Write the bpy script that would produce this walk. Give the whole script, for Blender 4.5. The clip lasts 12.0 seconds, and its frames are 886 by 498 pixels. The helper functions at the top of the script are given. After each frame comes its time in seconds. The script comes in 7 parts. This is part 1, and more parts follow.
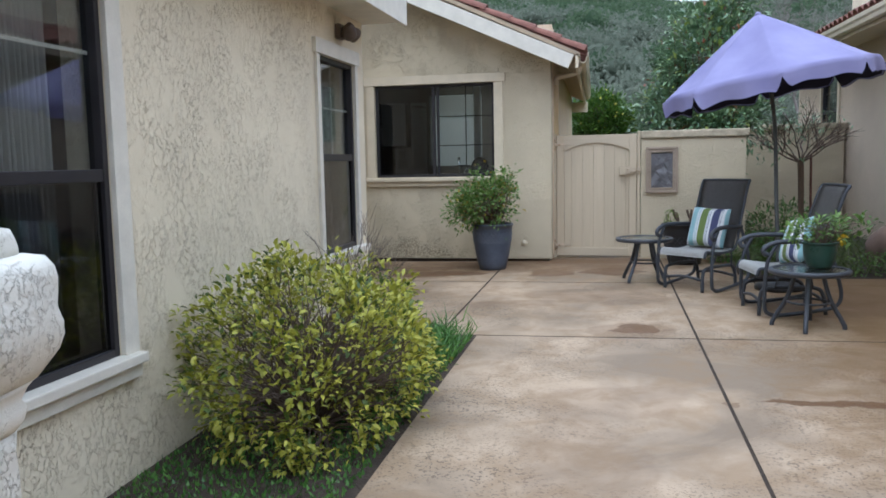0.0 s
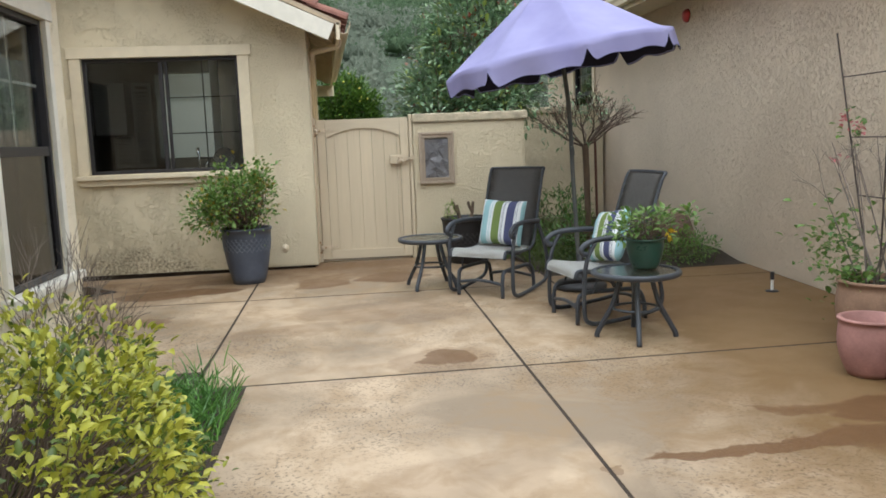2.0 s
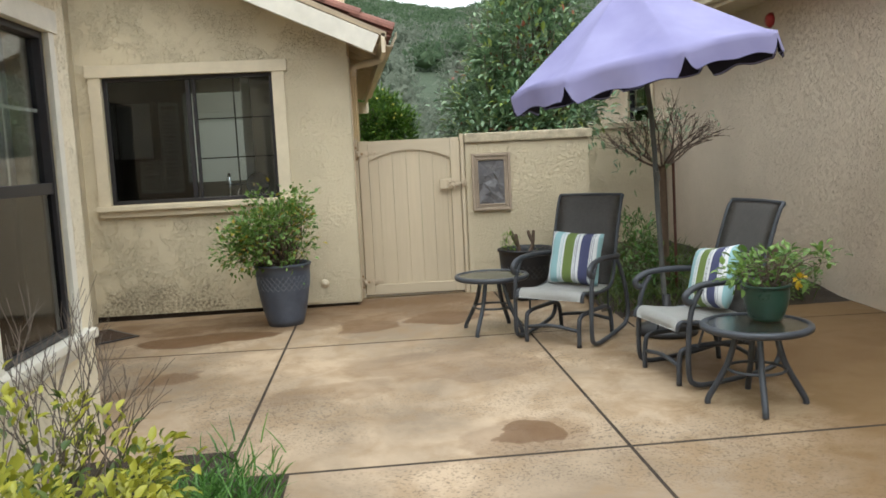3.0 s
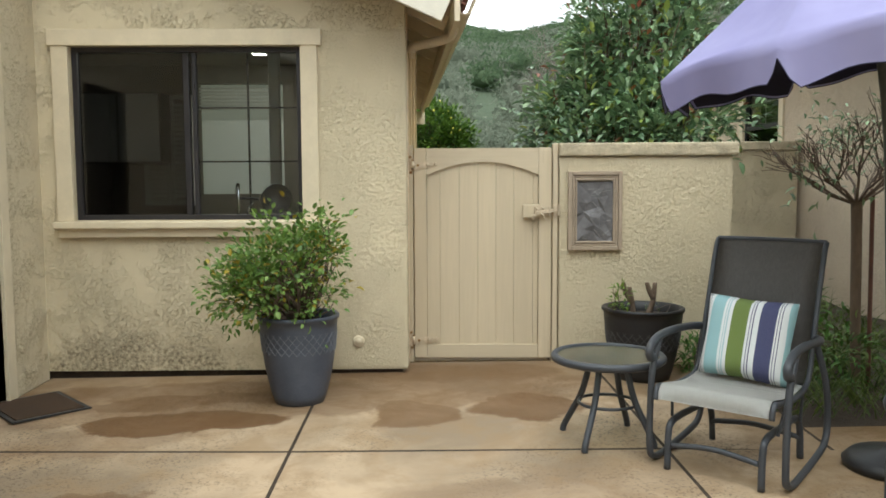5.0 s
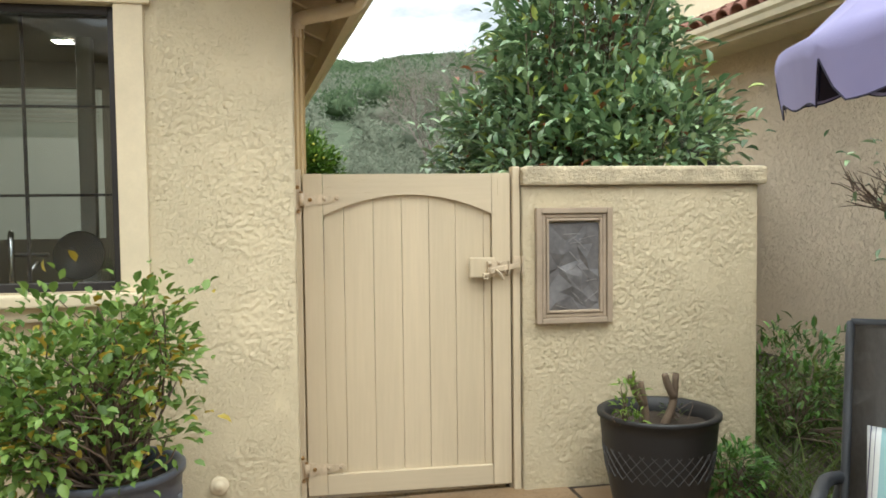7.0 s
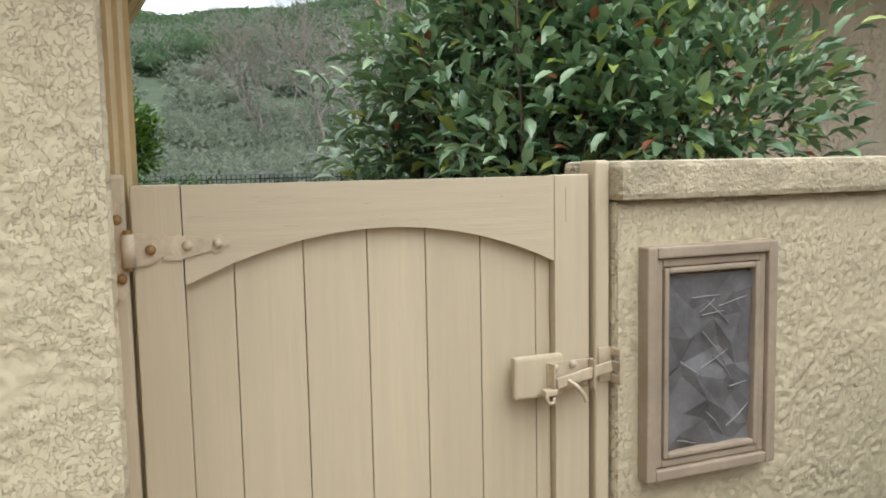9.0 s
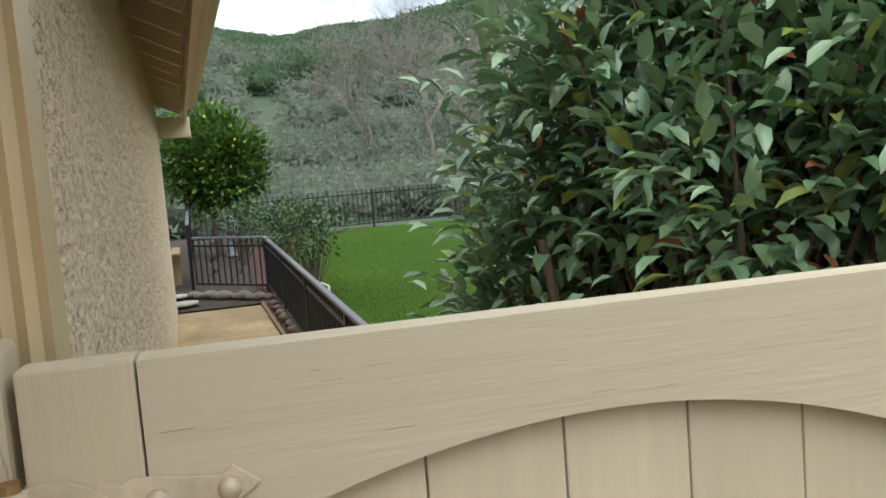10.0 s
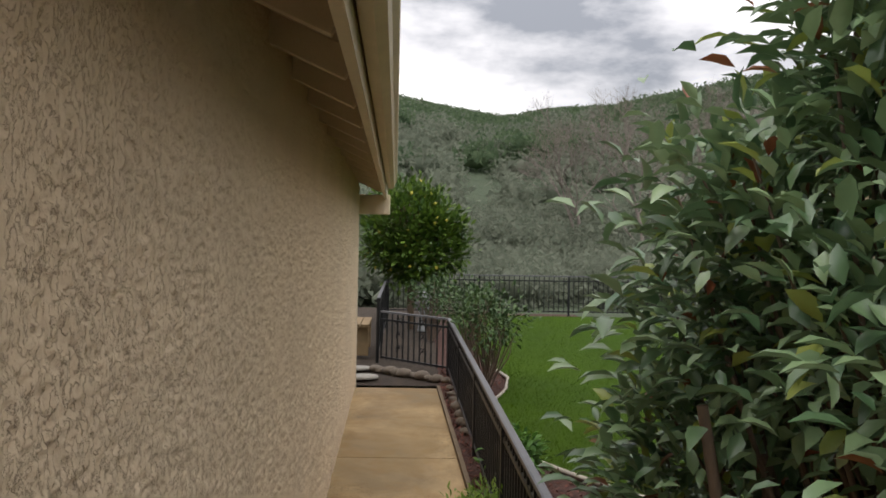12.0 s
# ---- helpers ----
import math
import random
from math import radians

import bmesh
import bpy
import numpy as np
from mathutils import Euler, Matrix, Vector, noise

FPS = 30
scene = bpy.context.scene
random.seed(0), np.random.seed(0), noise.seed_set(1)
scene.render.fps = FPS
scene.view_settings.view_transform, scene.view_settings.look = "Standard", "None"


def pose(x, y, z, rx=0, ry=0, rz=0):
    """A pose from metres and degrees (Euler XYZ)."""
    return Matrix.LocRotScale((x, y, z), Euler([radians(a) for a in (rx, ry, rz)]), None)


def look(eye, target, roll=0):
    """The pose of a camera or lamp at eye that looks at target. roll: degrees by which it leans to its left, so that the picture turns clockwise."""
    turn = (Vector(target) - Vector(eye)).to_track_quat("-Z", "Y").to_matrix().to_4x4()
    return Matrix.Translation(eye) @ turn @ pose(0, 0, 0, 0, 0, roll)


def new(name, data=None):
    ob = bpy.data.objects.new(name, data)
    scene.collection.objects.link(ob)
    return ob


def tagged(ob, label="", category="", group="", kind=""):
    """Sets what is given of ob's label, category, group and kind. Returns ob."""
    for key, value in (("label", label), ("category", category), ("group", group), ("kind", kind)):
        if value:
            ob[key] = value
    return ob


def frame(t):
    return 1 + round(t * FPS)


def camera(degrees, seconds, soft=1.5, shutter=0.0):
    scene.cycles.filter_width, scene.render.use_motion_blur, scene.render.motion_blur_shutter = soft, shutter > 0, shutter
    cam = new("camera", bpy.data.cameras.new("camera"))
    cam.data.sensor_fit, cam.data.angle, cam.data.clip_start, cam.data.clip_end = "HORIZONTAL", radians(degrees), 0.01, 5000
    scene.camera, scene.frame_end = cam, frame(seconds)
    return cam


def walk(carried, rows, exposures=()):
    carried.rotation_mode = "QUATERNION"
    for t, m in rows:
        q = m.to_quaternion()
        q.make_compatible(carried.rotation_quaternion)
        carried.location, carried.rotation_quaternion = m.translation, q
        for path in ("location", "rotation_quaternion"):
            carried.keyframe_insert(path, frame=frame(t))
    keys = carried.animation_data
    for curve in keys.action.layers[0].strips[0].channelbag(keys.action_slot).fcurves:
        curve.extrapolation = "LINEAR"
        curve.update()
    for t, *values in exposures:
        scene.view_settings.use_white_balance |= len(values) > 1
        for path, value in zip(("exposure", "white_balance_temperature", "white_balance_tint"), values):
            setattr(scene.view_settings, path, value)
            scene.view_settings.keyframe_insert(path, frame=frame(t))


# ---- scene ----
cam = camera(57.2, 12.0, soft=1.7)
ROWS = [
    (0.0, 2.353, -1.144, 1.299, 12.39, -6.17, 1.13),
    (0.3, 2.292, -0.877, 1.335, 6.91, -7.18, 1.68),
    (0.5, 2.244, -0.797, 1.320, 4.71, -7.06, 1.71),
    (1.0, 2.136, -0.416, 1.304, -5.20, -7.28, 2.92),
    (1.5, 2.072, -0.045, 1.312, -8.44, -7.56, 3.18),
    (2.0, 1.931, 0.358, 1.317, -6.14, -7.56, 2.11),
    (2.5, 1.877, 0.848, 1.359, -4.81, -7.46, 2.19),
    (3.0, 1.749, 1.310, 1.412, -4.25, -6.50, 2.74),
    (3.5, 1.688, 1.857, 1.444, -2.92, -5.96, 1.85),
    (3.7, 1.709, 2.117, 1.448, -2.69, -6.20, 0.93),
    (5.3, 1.600, 3.863, 1.362, -0.65, -4.73, 0.29),
    (5.5, 1.548, 4.062, 1.389, -0.97, -4.68, -0.14),
    (6.0, 1.415, 4.619, 1.397, -0.59, -4.04, -0.02),
    (6.5, 1.409, 5.073, 1.421, -5.24, -4.11, 0.67),
    (7.0, 1.417, 5.654, 1.427, -11.16, -2.85, 0.67),
    (7.2, 1.356, 5.913, 1.483, -17.09, -3.62, 1.61),
    (8.8, 1.423, 7.681, 1.623, -25.51, -5.67, 0.86),
    (9.0, 1.441, 7.935, 1.624, -23.61, -5.78, 1.15),
    (9.5, 1.564, 8.480, 1.663, -18.79, -6.43, 2.56),
    (10.0, 1.682, 8.890, 1.731, -15.91, -5.25, 4.52),
    (10.2, 1.736, 8.945, 1.775, -11.62, -3.36, 4.22),
    (10.5, 1.810, 9.020, 1.832, -5.69, -0.93, 3.60),
    (11.0, 1.888, 9.126, 1.824, -1.36, -1.20, 2.02),
    (11.5, 1.919, 9.165, 1.878, -1.34, -0.55, -0.25),
    (12.0, 1.943, 9.175, 1.876, -1.35, 0.74, -1.05),
]
walk(cam, [(t, pose(x, y, z, 90 + pitch, roll, yaw)) for t, x, y, z, yaw, pitch, roll in ROWS],
     exposures=[(0.0, 0.16, 5250, 8), (0.8, 0.33, 5550, 4), (2.0, 0.42, 5950, 4), (3.0, 0.42, 6150, 3), (3.5, 0.28, 6250, 2), (5.5, 0.62, 6350, 0), (7.0, 0.80, 6500, 1), (9.0, 0.55, 6200, 4), (9.7, 0.46, 6050, 1), (10.2, 0.42, 6050, 2), (10.6, 0.38, 6250, 8), (11.0, 0.05, 6650, 10), (12.0, -0.12, 6700, 11)])

# ---- sky and sun: bright broken overcast ----
world = bpy.data.worlds.new("world")
scene.world = world
world.use_nodes = True
wn, wl = world.node_tree.nodes, world.node_tree.links
wn.clear()
w_out = wn.new("ShaderNodeOutputWorld")
w_sky = wn.new("ShaderNodeTexSky")
w_sky.sky_type, w_sky.sun_disc = 'NISHITA', False
w_sky.sun_elevation, w_sky.sun_rotation = radians(58), radians(174)
w_bg = wn.new("ShaderNodeBackground")
w_bg.inputs["Strength"].default_value = 0.12
wl.new(w_sky.outputs[0], w_bg.inputs["Color"])
w_tc = wn.new("ShaderNodeTexCoord")
w_map = wn.new("ShaderNodeMapping")
w_map.inputs["Scale"].default_value = (1.0, 1.0, 2.6)
w_noise = wn.new("ShaderNodeTexNoise")
w_noise.inputs["Scale"].default_value = 3.1
w_noise.inputs["Detail"].default_value = 7.0
w_noise.inputs["Roughness"].default_value = 0.55
w_ramp = wn.new("ShaderNodeValToRGB")
w_ramp.color_ramp.elements[0].position, w_ramp.color_ramp.elements[0].color = 0.38, (0.27, 0.285, 0.32, 1)
w_ramp.color_ramp.elements[1].position, w_ramp.color_ramp.elements[1].color = 0.63, (1.16, 1.14, 1.16, 1)
w_cloud = wn.new("ShaderNodeBackground")
w_cloud.inputs["Strength"].default_value = 2.35
w_mix = wn.new("ShaderNodeMixShader")
w_mix.inputs[0].default_value = 0.88
wl.new(w_tc.outputs["Generated"], w_map.inputs["Vector"])
wl.new(w_map.outputs[0], w_noise.inputs["Vector"])
wl.new(w_noise.outputs["Fac"], w_ramp.inputs[0])
w_sep = wn.new("ShaderNodeSeparateXYZ")
w_rise = wn.new("ShaderNodeMapRange")
w_rise.inputs["From Min"].default_value, w_rise.inputs["From Max"].default_value = 0.0, 1.0
w_rise.inputs["To Min"].default_value, w_rise.inputs["To Max"].default_value = 0.50, 1.40
w_dim = wn.new("ShaderNodeVectorMath")
w_dim.operation = 'SCALE'
wl.new(w_tc.outputs["Generated"], w_sep.inputs[0])
wl.new(w_sep.outputs[2], w_rise.inputs["Value"])
wl.new(w_ramp.outputs[0], w_dim.inputs[0])
wl.new(w_rise.outputs[0], w_dim.inputs["Scale"])
wl.new(w_dim.outputs[0], w_cloud.inputs["Color"])
wl.new(w_bg.outputs[0], w_mix.inputs[1])
wl.new(w_cloud.outputs[0], w_mix.inputs[2])
wl.new(w_mix.outputs[0], w_out.inputs["Surface"])
sun = new("sun", bpy.data.lights.new("sun", 'SUN'))
sun.data.energy, sun.data.angle, sun.data.color = 0.95, radians(45), (1.0, 0.95, 0.88)
sun.matrix_world = look((0, 0, 30), (-2, 18, 0))

# ---- materials ----
class Nodes:
    """A node material under construction."""
    def __init__(self, name):
        self.m = bpy.data.materials.new(name)
        self.m.use_nodes = True
        self.t = self.m.node_tree
        self.b = self.t.nodes["Principled BSDF"]
        self.out = self.t.nodes["Material Output"]
        self.tc = self.t.nodes.new("ShaderNodeTexCoord")

    def node(self, kind, **inputs):
        n = self.t.nodes.new(kind)
        for k, v in inputs.items():
            n.inputs[k.replace("_", " ")].default_value = v
        return n

    def link(self, a, b):
        self.t.links.new(a, b)

    def noise(self, scale, detail=4.0, rough=0.55, distort=0.0, stretch=None, vec=None):
        n = self.node("ShaderNodeTexNoise", Scale=scale, Detail=detail, Roughness=rough, Distortion=distort)
        src = vec or self.tc.outputs["Object"]
        if stretch:
            mp = self.node("ShaderNodeMapping", Scale=stretch)
            self.link(src, mp.inputs["Vector"])
            src = mp.outputs[0]
        self.link(src, n.inputs["Vector"])
        return n.outputs["Fac"]

    def ramp(self, fac, lo, hi, c0=(0, 0, 0, 1), c1=(1, 1, 1, 1)):
        n = self.node("ShaderNodeValToRGB")
        e = n.color_ramp.elements
        e[0].position, e[0].color, e[1].position, e[1].color = lo, c0, hi, c1
        self.link(fac, n.inputs[0])
        return n.outputs[0]

    def math(self, op, a, b=0.5, clamp=False):
        n = self.node("ShaderNodeMath")
        n.operation, n.use_clamp = op, clamp
        for i, v in enumerate((a, b)):
            if isinstance(v, (int, float)):
                n.inputs[i].default_value = v
            else:
                self.link(v, n.inputs[i])
        return n.outputs[0]

    def mix(self, fac, a, b, blend='MIX'):
        n = self.node("ShaderNodeMix")
        n.data_type, n.blend_type = 'RGBA', blend
        for i, v in ((0, fac), (6, a), (7, b)):
            if isinstance(v, (int, float)):
                n.inputs[i].default_value = v
            elif isinstance(v, tuple):
                n.inputs[i].default_value = (*v[:3], 1)
            else:
                self.link(v, n.inputs[i])
        return n.outputs[2]

    def bump(self, height, strength=0.5, distance=0.01, normal=None):
        n = self.node("ShaderNodeBump", Strength=strength, Distance=distance)
        self.link(height, n.inputs["Height"])
        if normal:
            self.link(normal, n.inputs["Normal"])
        return n.outputs[0]

    def finish(self, color, rough=0.6, normal=None, metal=0.0, spec=0.4):
        if isinstance(color, tuple):
            self.b.inputs["Base Color"].default_value = (*color[:3], 1)
        else:
            self.link(color, self.b.inputs["Base Color"])
        if isinstance(rough, (int, float)):
            self.b.inputs["Roughness"].default_value = rough
        else:
            self.link(rough, self.b.inputs["Roughness"])
        if normal:
            self.link(normal, self.b.inputs["Normal"])
        self.b.inputs["Metallic"].default_value = metal
        self.b.inputs["Specular IOR Level"].default_value = spec
        return self.m


def shade(c, k):
    return tuple(min(1.0, v * k) for v in c[:3])


def simple(name, c, rough=0.6, vary=0.18, scale=9.0, bump=0.25, bscale=60.0, bdist=0.004, metal=0.0, spec=0.4, stretch=None):
    """A surface with coarse and fine variation of tone, and fine relief."""
    n = Nodes(name)
    big = n.noise(scale, 5.0, 0.6, stretch=stretch)
    fine = n.noise(bscale, 4.0, 0.6, stretch=stretch)
    col = n.mix(n.ramp(big, 0.3, 0.7), shade(c, 1 - vary), shade(c, 1 + vary * 0.6))
    col = n.mix(n.math('MULTIPLY', n.ramp(fine, 0.35, 0.65), 0.25), col, shade(c, 1 - vary * 1.5))
    rg = n.math('ADD', n.math('MULTIPLY', big, 0.25), rough - 0.12, True)
    return n.finish(col, rg, n.bump(fine, bump, bdist), metal, spec)


def stucco(name, c, patch_scale=9.0, strength=0.8, dirt=0.0, depth=0.008, even=0.0, torn_scale=34.0, warp=0.0, upright=1.0):
    """Skip-trowelled cement render: raised torn flakes over a sandy ground."""
    n = Nodes(name)
    zone = n.ramp(n.noise(patch_scale * 0.45, 4.0, 0.6, 0.3), 0.40 - even, 0.62 - even)
    torn = n.noise(torn_scale, 7.0, 0.66, warp, stretch=(1, 1, upright))
    flake = n.math('MULTIPLY', n.ramp(torn, 0.485, 0.525), zone)
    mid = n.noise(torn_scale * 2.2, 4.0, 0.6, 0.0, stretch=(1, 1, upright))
    grit = n.noise(260.0, 2.0, 0.6)
    tone = n.noise(0.9, 5.0, 0.6)
    col = n.mix(n.ramp(tone, 0.3, 0.7), shade(c, 0.90), shade(c, 1.06))
    # pits darkened in the colour, standing in for shade the relief barely shows
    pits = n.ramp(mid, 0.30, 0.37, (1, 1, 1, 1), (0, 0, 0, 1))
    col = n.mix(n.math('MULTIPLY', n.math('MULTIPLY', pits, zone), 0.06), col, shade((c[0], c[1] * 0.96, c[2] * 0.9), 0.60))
    if dirt > 0:
        geo = n.node("ShaderNodeNewGeometry")
        d1 = n.node("ShaderNodeVectorMath")
        d1.operation = 'SUBTRACT'
        d1.inputs[1].default_value = (-0.35, 9.29, 0.05)
        n.link(geo.outputs["Position"], d1.inputs[0])
        d2 = n.node("ShaderNodeVectorMath")
        d2.operation = 'MULTIPLY'
        d2.inputs[1].default_value = (0.9, 0.5, 3.4)
        n.link(d1.outputs[0], d2.inputs[0])
        d3 = n.node("ShaderNodeVectorMath")
        d3.operation = 'LENGTH'
        n.link(d2.outputs[0], d3.inputs[0])
        blot = n.noise(5.0, 7.0, 0.7, 0.6)
        m = n.math('SUBTRACT', n.math('MULTIPLY', blot, 2.1), d3.outputs["Value"])
        m = n.math('MULTIPLY', n.math('SUBTRACT', m, 0.28, True), 2.6, True)
        speck = n.ramp(n.noise(38.0, 5.0, 0.7), 0.40, 0.62)
        col = n.mix(n.math('MULTIPLY', n.math('MULTIPLY', m, speck), dirt), col, (0.10, 0.075, 0.05))
    h = n.math('ADD', n.math('MULTIPLY', flake, 0.7), n.math('ADD', n.math('MULTIPLY', n.math('MULTIPLY', mid, zone), 0.34), n.math('MULTIPLY', grit, 0.10)))
    return n.finish(col, 0.92, n.bump(h, strength, depth), 0.0, 0.2)


def leaf_material(name, dark, light, rough=0.45, translucent=0.22, spec=0.5):
    n = Nodes(name)
    geo = n.node("ShaderNodeNewGeometry")
    col = n.mix(geo.outputs["Random Per Island"], dark, light)
    fine = n.noise(45.0, 2.0, 0.5)
    col = n.mix(n.math('MULTIPLY', fine, 0.3), col, shade(dark, 0.7))
    n.finish(col, rough, None, 0.0, spec)
    tr = n.node("ShaderNodeBsdfTranslucent")
    n.link(col, tr.inputs["Color"])
    mx = n.node("ShaderNodeMixShader")
    mx.inputs[0].default_value = translucent
    n.link(n.b.outputs[0], mx.inputs[1])
    n.link(tr.outputs[0], mx.inputs[2])
    n.link(mx.outputs[0], n.out.inputs["Surface"])
    return n.m


def concrete(name, c, spots, wet):
    """Weathered tinted slab: mottling, pits, rust-brown damp patches with their own outlines."""
    n = Nodes(name)
    geo = n.node("ShaderNodeNewGeometry")
    pos = geo.outputs["Position"]
    big = n.noise(0.8, 6.0, 0.6, 0.5, vec=pos)
    mid = n.noise(3.4, 6.0, 0.65, 0.4, vec=pos)
    fine = n.noise(90.0, 3.0, 0.6, vec=pos)
    pits = n.noise(55.0, 3.0, 0.6, 0.3, vec=pos)
    col = n.mix(n.ramp(big, 0.38, 0.60), shade(c, 0.62), shade(c, 1.20))
    col = n.mix(n.math('MULTIPLY', n.ramp(mid, 0.45, 0.62), 0.55), col, shade((c[0] * 0.72, c[1] * 0.64, c[2] * 0.52), 1.0))
    pm = n.math('MULTIPLY', n.ramp(pits, 0.545, 0.60), n.ramp(n.noise(0.9, 3.0, 0.6, vec=pos), 0.44, 0.60))
    col = n.mix(n.math('MULTIPLY', pm, 0.75), col, shade(c, 0.30))
    # ochre tint on the side away from the house, where the slab stays damp
    sep = n.node("ShaderNodeSeparateXYZ")
    n.link(pos, sep.inputs[0])
    side = n.math('MULTIPLY', n.math('SUBTRACT', sep.outputs[0], n.math('SUBTRACT', 3.75, n.math('MULTIPLY', mid, 1.3))), 0.9, True)
    col = n.mix(n.math('MULTIPLY', side, 0.92), col, (0.160, 0.094, 0.037))
    # damp brown grime along the foot of the house with the wide window
    damp = n.math('MULTIPLY', n.math('SUBTRACT', sep.outputs[1], n.math('SUBTRACT', 9.15, n.math('MULTIPLY', mid, 1.5))), 1.5, True)
    damp = n.math('MULTIPLY', damp, n.math('LESS_THAN', sep.outputs[1], 9.61))
    col = n.mix(n.math('MULTIPLY', damp, 0.55), col, (0.17, 0.105, 0.052))
    warp = n.node("ShaderNodeVectorMath")
    warp.operation = 'MULTIPLY_ADD'
    wn3 = n.node("ShaderNodeTexNoise", Scale=2.6, Detail=5.0, Roughness=0.55)
    n.link(pos, wn3.inputs["Vector"])
    n.link(wn3.outputs["Color"], warp.inputs[0])
    warp.inputs[1].default_value = (0.5, 0.5, 0.0)
    n.link(pos, warp.inputs[2])
    total = None
    for (x, y, rx, ry, turn, depth) in spots:
        mp = n.node("ShaderNodeMapping")
        mp.vector_type = 'TEXTURE'
        mp.inputs["Location"].default_value = (x + 0.25, y + 0.25, 0)
        mp.inputs["Rotation"].default_value = (0, 0, radians(turn))
        mp.inputs["Scale"].default_value = (rx, ry, 1000.0)
        n.link(warp.outputs[0], mp.inputs["Vector"])
        ln = n.node("ShaderNodeVectorMath")
        ln.operation = 'LENGTH'
        n.link(mp.outputs[0], ln.inputs[0])
        s = n.math('MULTIPLY', n.ramp(ln.outputs["Value"], 0.88, 1.02, (1, 1, 1, 1), (0, 0, 0, 1)), depth)
        total = s if total is None else n.math('MAXIMUM', total, s)
    if total is not None:
        col = n.mix(total, col, wet)
        rg = n.math('SUBTRACT', n.math('ADD', n.math('MULTIPLY', mid, 0.3), 0.42), n.math('MULTIPLY', total, 0.10), True)
    else:
        rg = n.math('ADD', n.math('MULTIPLY', mid, 0.3), 0.42, True)
    h = n.math('SUBTRACT', n.math('MULTIPLY', fine, 0.4), pm)
    return n.finish(col, rg, n.bump(h, 0.35, 0.004), 0.0, 0.22)


CREAM = (0.60, 0.52, 0.365)
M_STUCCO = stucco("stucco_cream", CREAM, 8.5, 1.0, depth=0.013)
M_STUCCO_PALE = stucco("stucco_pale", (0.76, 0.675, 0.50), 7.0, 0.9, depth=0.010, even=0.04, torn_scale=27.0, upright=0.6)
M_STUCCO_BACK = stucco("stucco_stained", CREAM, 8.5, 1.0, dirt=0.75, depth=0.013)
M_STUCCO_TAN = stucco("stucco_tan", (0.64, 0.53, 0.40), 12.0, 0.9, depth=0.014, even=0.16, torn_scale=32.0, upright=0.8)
# side wall: same cream render, base raised to put missing light into it
M_STUCCO_SIDE = stucco("stucco_side_lightened", (0.76, 0.61, 0.425), 7.0, 0.8, depth=0.006, even=0.22, torn_scale=50.0, upright=0.6)
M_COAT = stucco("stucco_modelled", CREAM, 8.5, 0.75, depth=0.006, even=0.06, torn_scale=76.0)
M_CAP = simple("weathered_cap", (0.53, 0.455, 0.32), 0.9, 0.35, 9.0, 1.0, 55.0, 0.012)
M_TRIM = simple("trim_paint", (0.66, 0.57, 0.41), 0.6, 0.10, 6.0, 0.15, 90.0)
M_TRIM_PALE = simple("trim_paint_pale", (0.70, 0.66, 0.56), 0.6, 0.12, 6.0, 0.2, 90.0)
M_FRAME = simple("dark_bronze_frame", (0.045, 0.042, 0.045), 0.4, 0.2, 5.0, 0.05, 80.0, metal=0.4)
M_GATE = simple("painted_gate_wood", (0.565, 0.475, 0.335), 0.62, 0.16, 3.0, 0.45, 55.0, 0.003, stretch=(1, 1, 0.06))
M_GATE_H = simple("painted_gate_rail", (0.54, 0.455, 0.325), 0.66, 0.14, 3.0, 0.4, 55.0, 0.003, stretch=(0.06, 1, 1))
M_RUST = simple("rusty_steel", (0.40, 0.24, 0.10), 0.7, 0.45, 30.0, 0.4, 90.0, metal=0.3)
M_IRON = simple("painted_iron", (0.57, 0.47, 0.34), 0.5, 0.25, 18.0, 0.3, 90.0, metal=0.1)
M_WOODTRIM = simple("sunlit_trim_wood", (0.56, 0.40, 0.20), 0.6, 0.14, 4.0, 0.3, 60.0, stretch=(1, 1, 0.05))
M_SOFFIT = simple("soffit_boards", (0.42, 0.33, 0.225), 0.8, 0.25, 4.0, 0.3, 60.0, stretch=(1, 0.1, 1))
M_TILE = simple("clay_roof_tile", (0.24, 0.105, 0.075), 0.8, 0.45, 5.0, 0.4, 60.0)
M_BLACKIRON = simple("black_fence_metal", (0.018, 0.019, 0.022), 0.42, 0.3, 12.0, 0.1, 80.0, metal=0.2)
M_RAILTOP = simple("grey_rail_cap", (0.13, 0.13, 0.14), 0.45, 0.25, 12.0, 0.1, 80.0)
M_SOIL = simple("damp_soil", (0.055, 0.04, 0.028), 0.95, 0.4, 8.0, 0.9, 50.0, 0.02)
M_DARKROOM = simple("dim_room_paint", (0.24, 0.22, 0.185), 0.9, 0.15, 3.0, 0.1, 60.0)

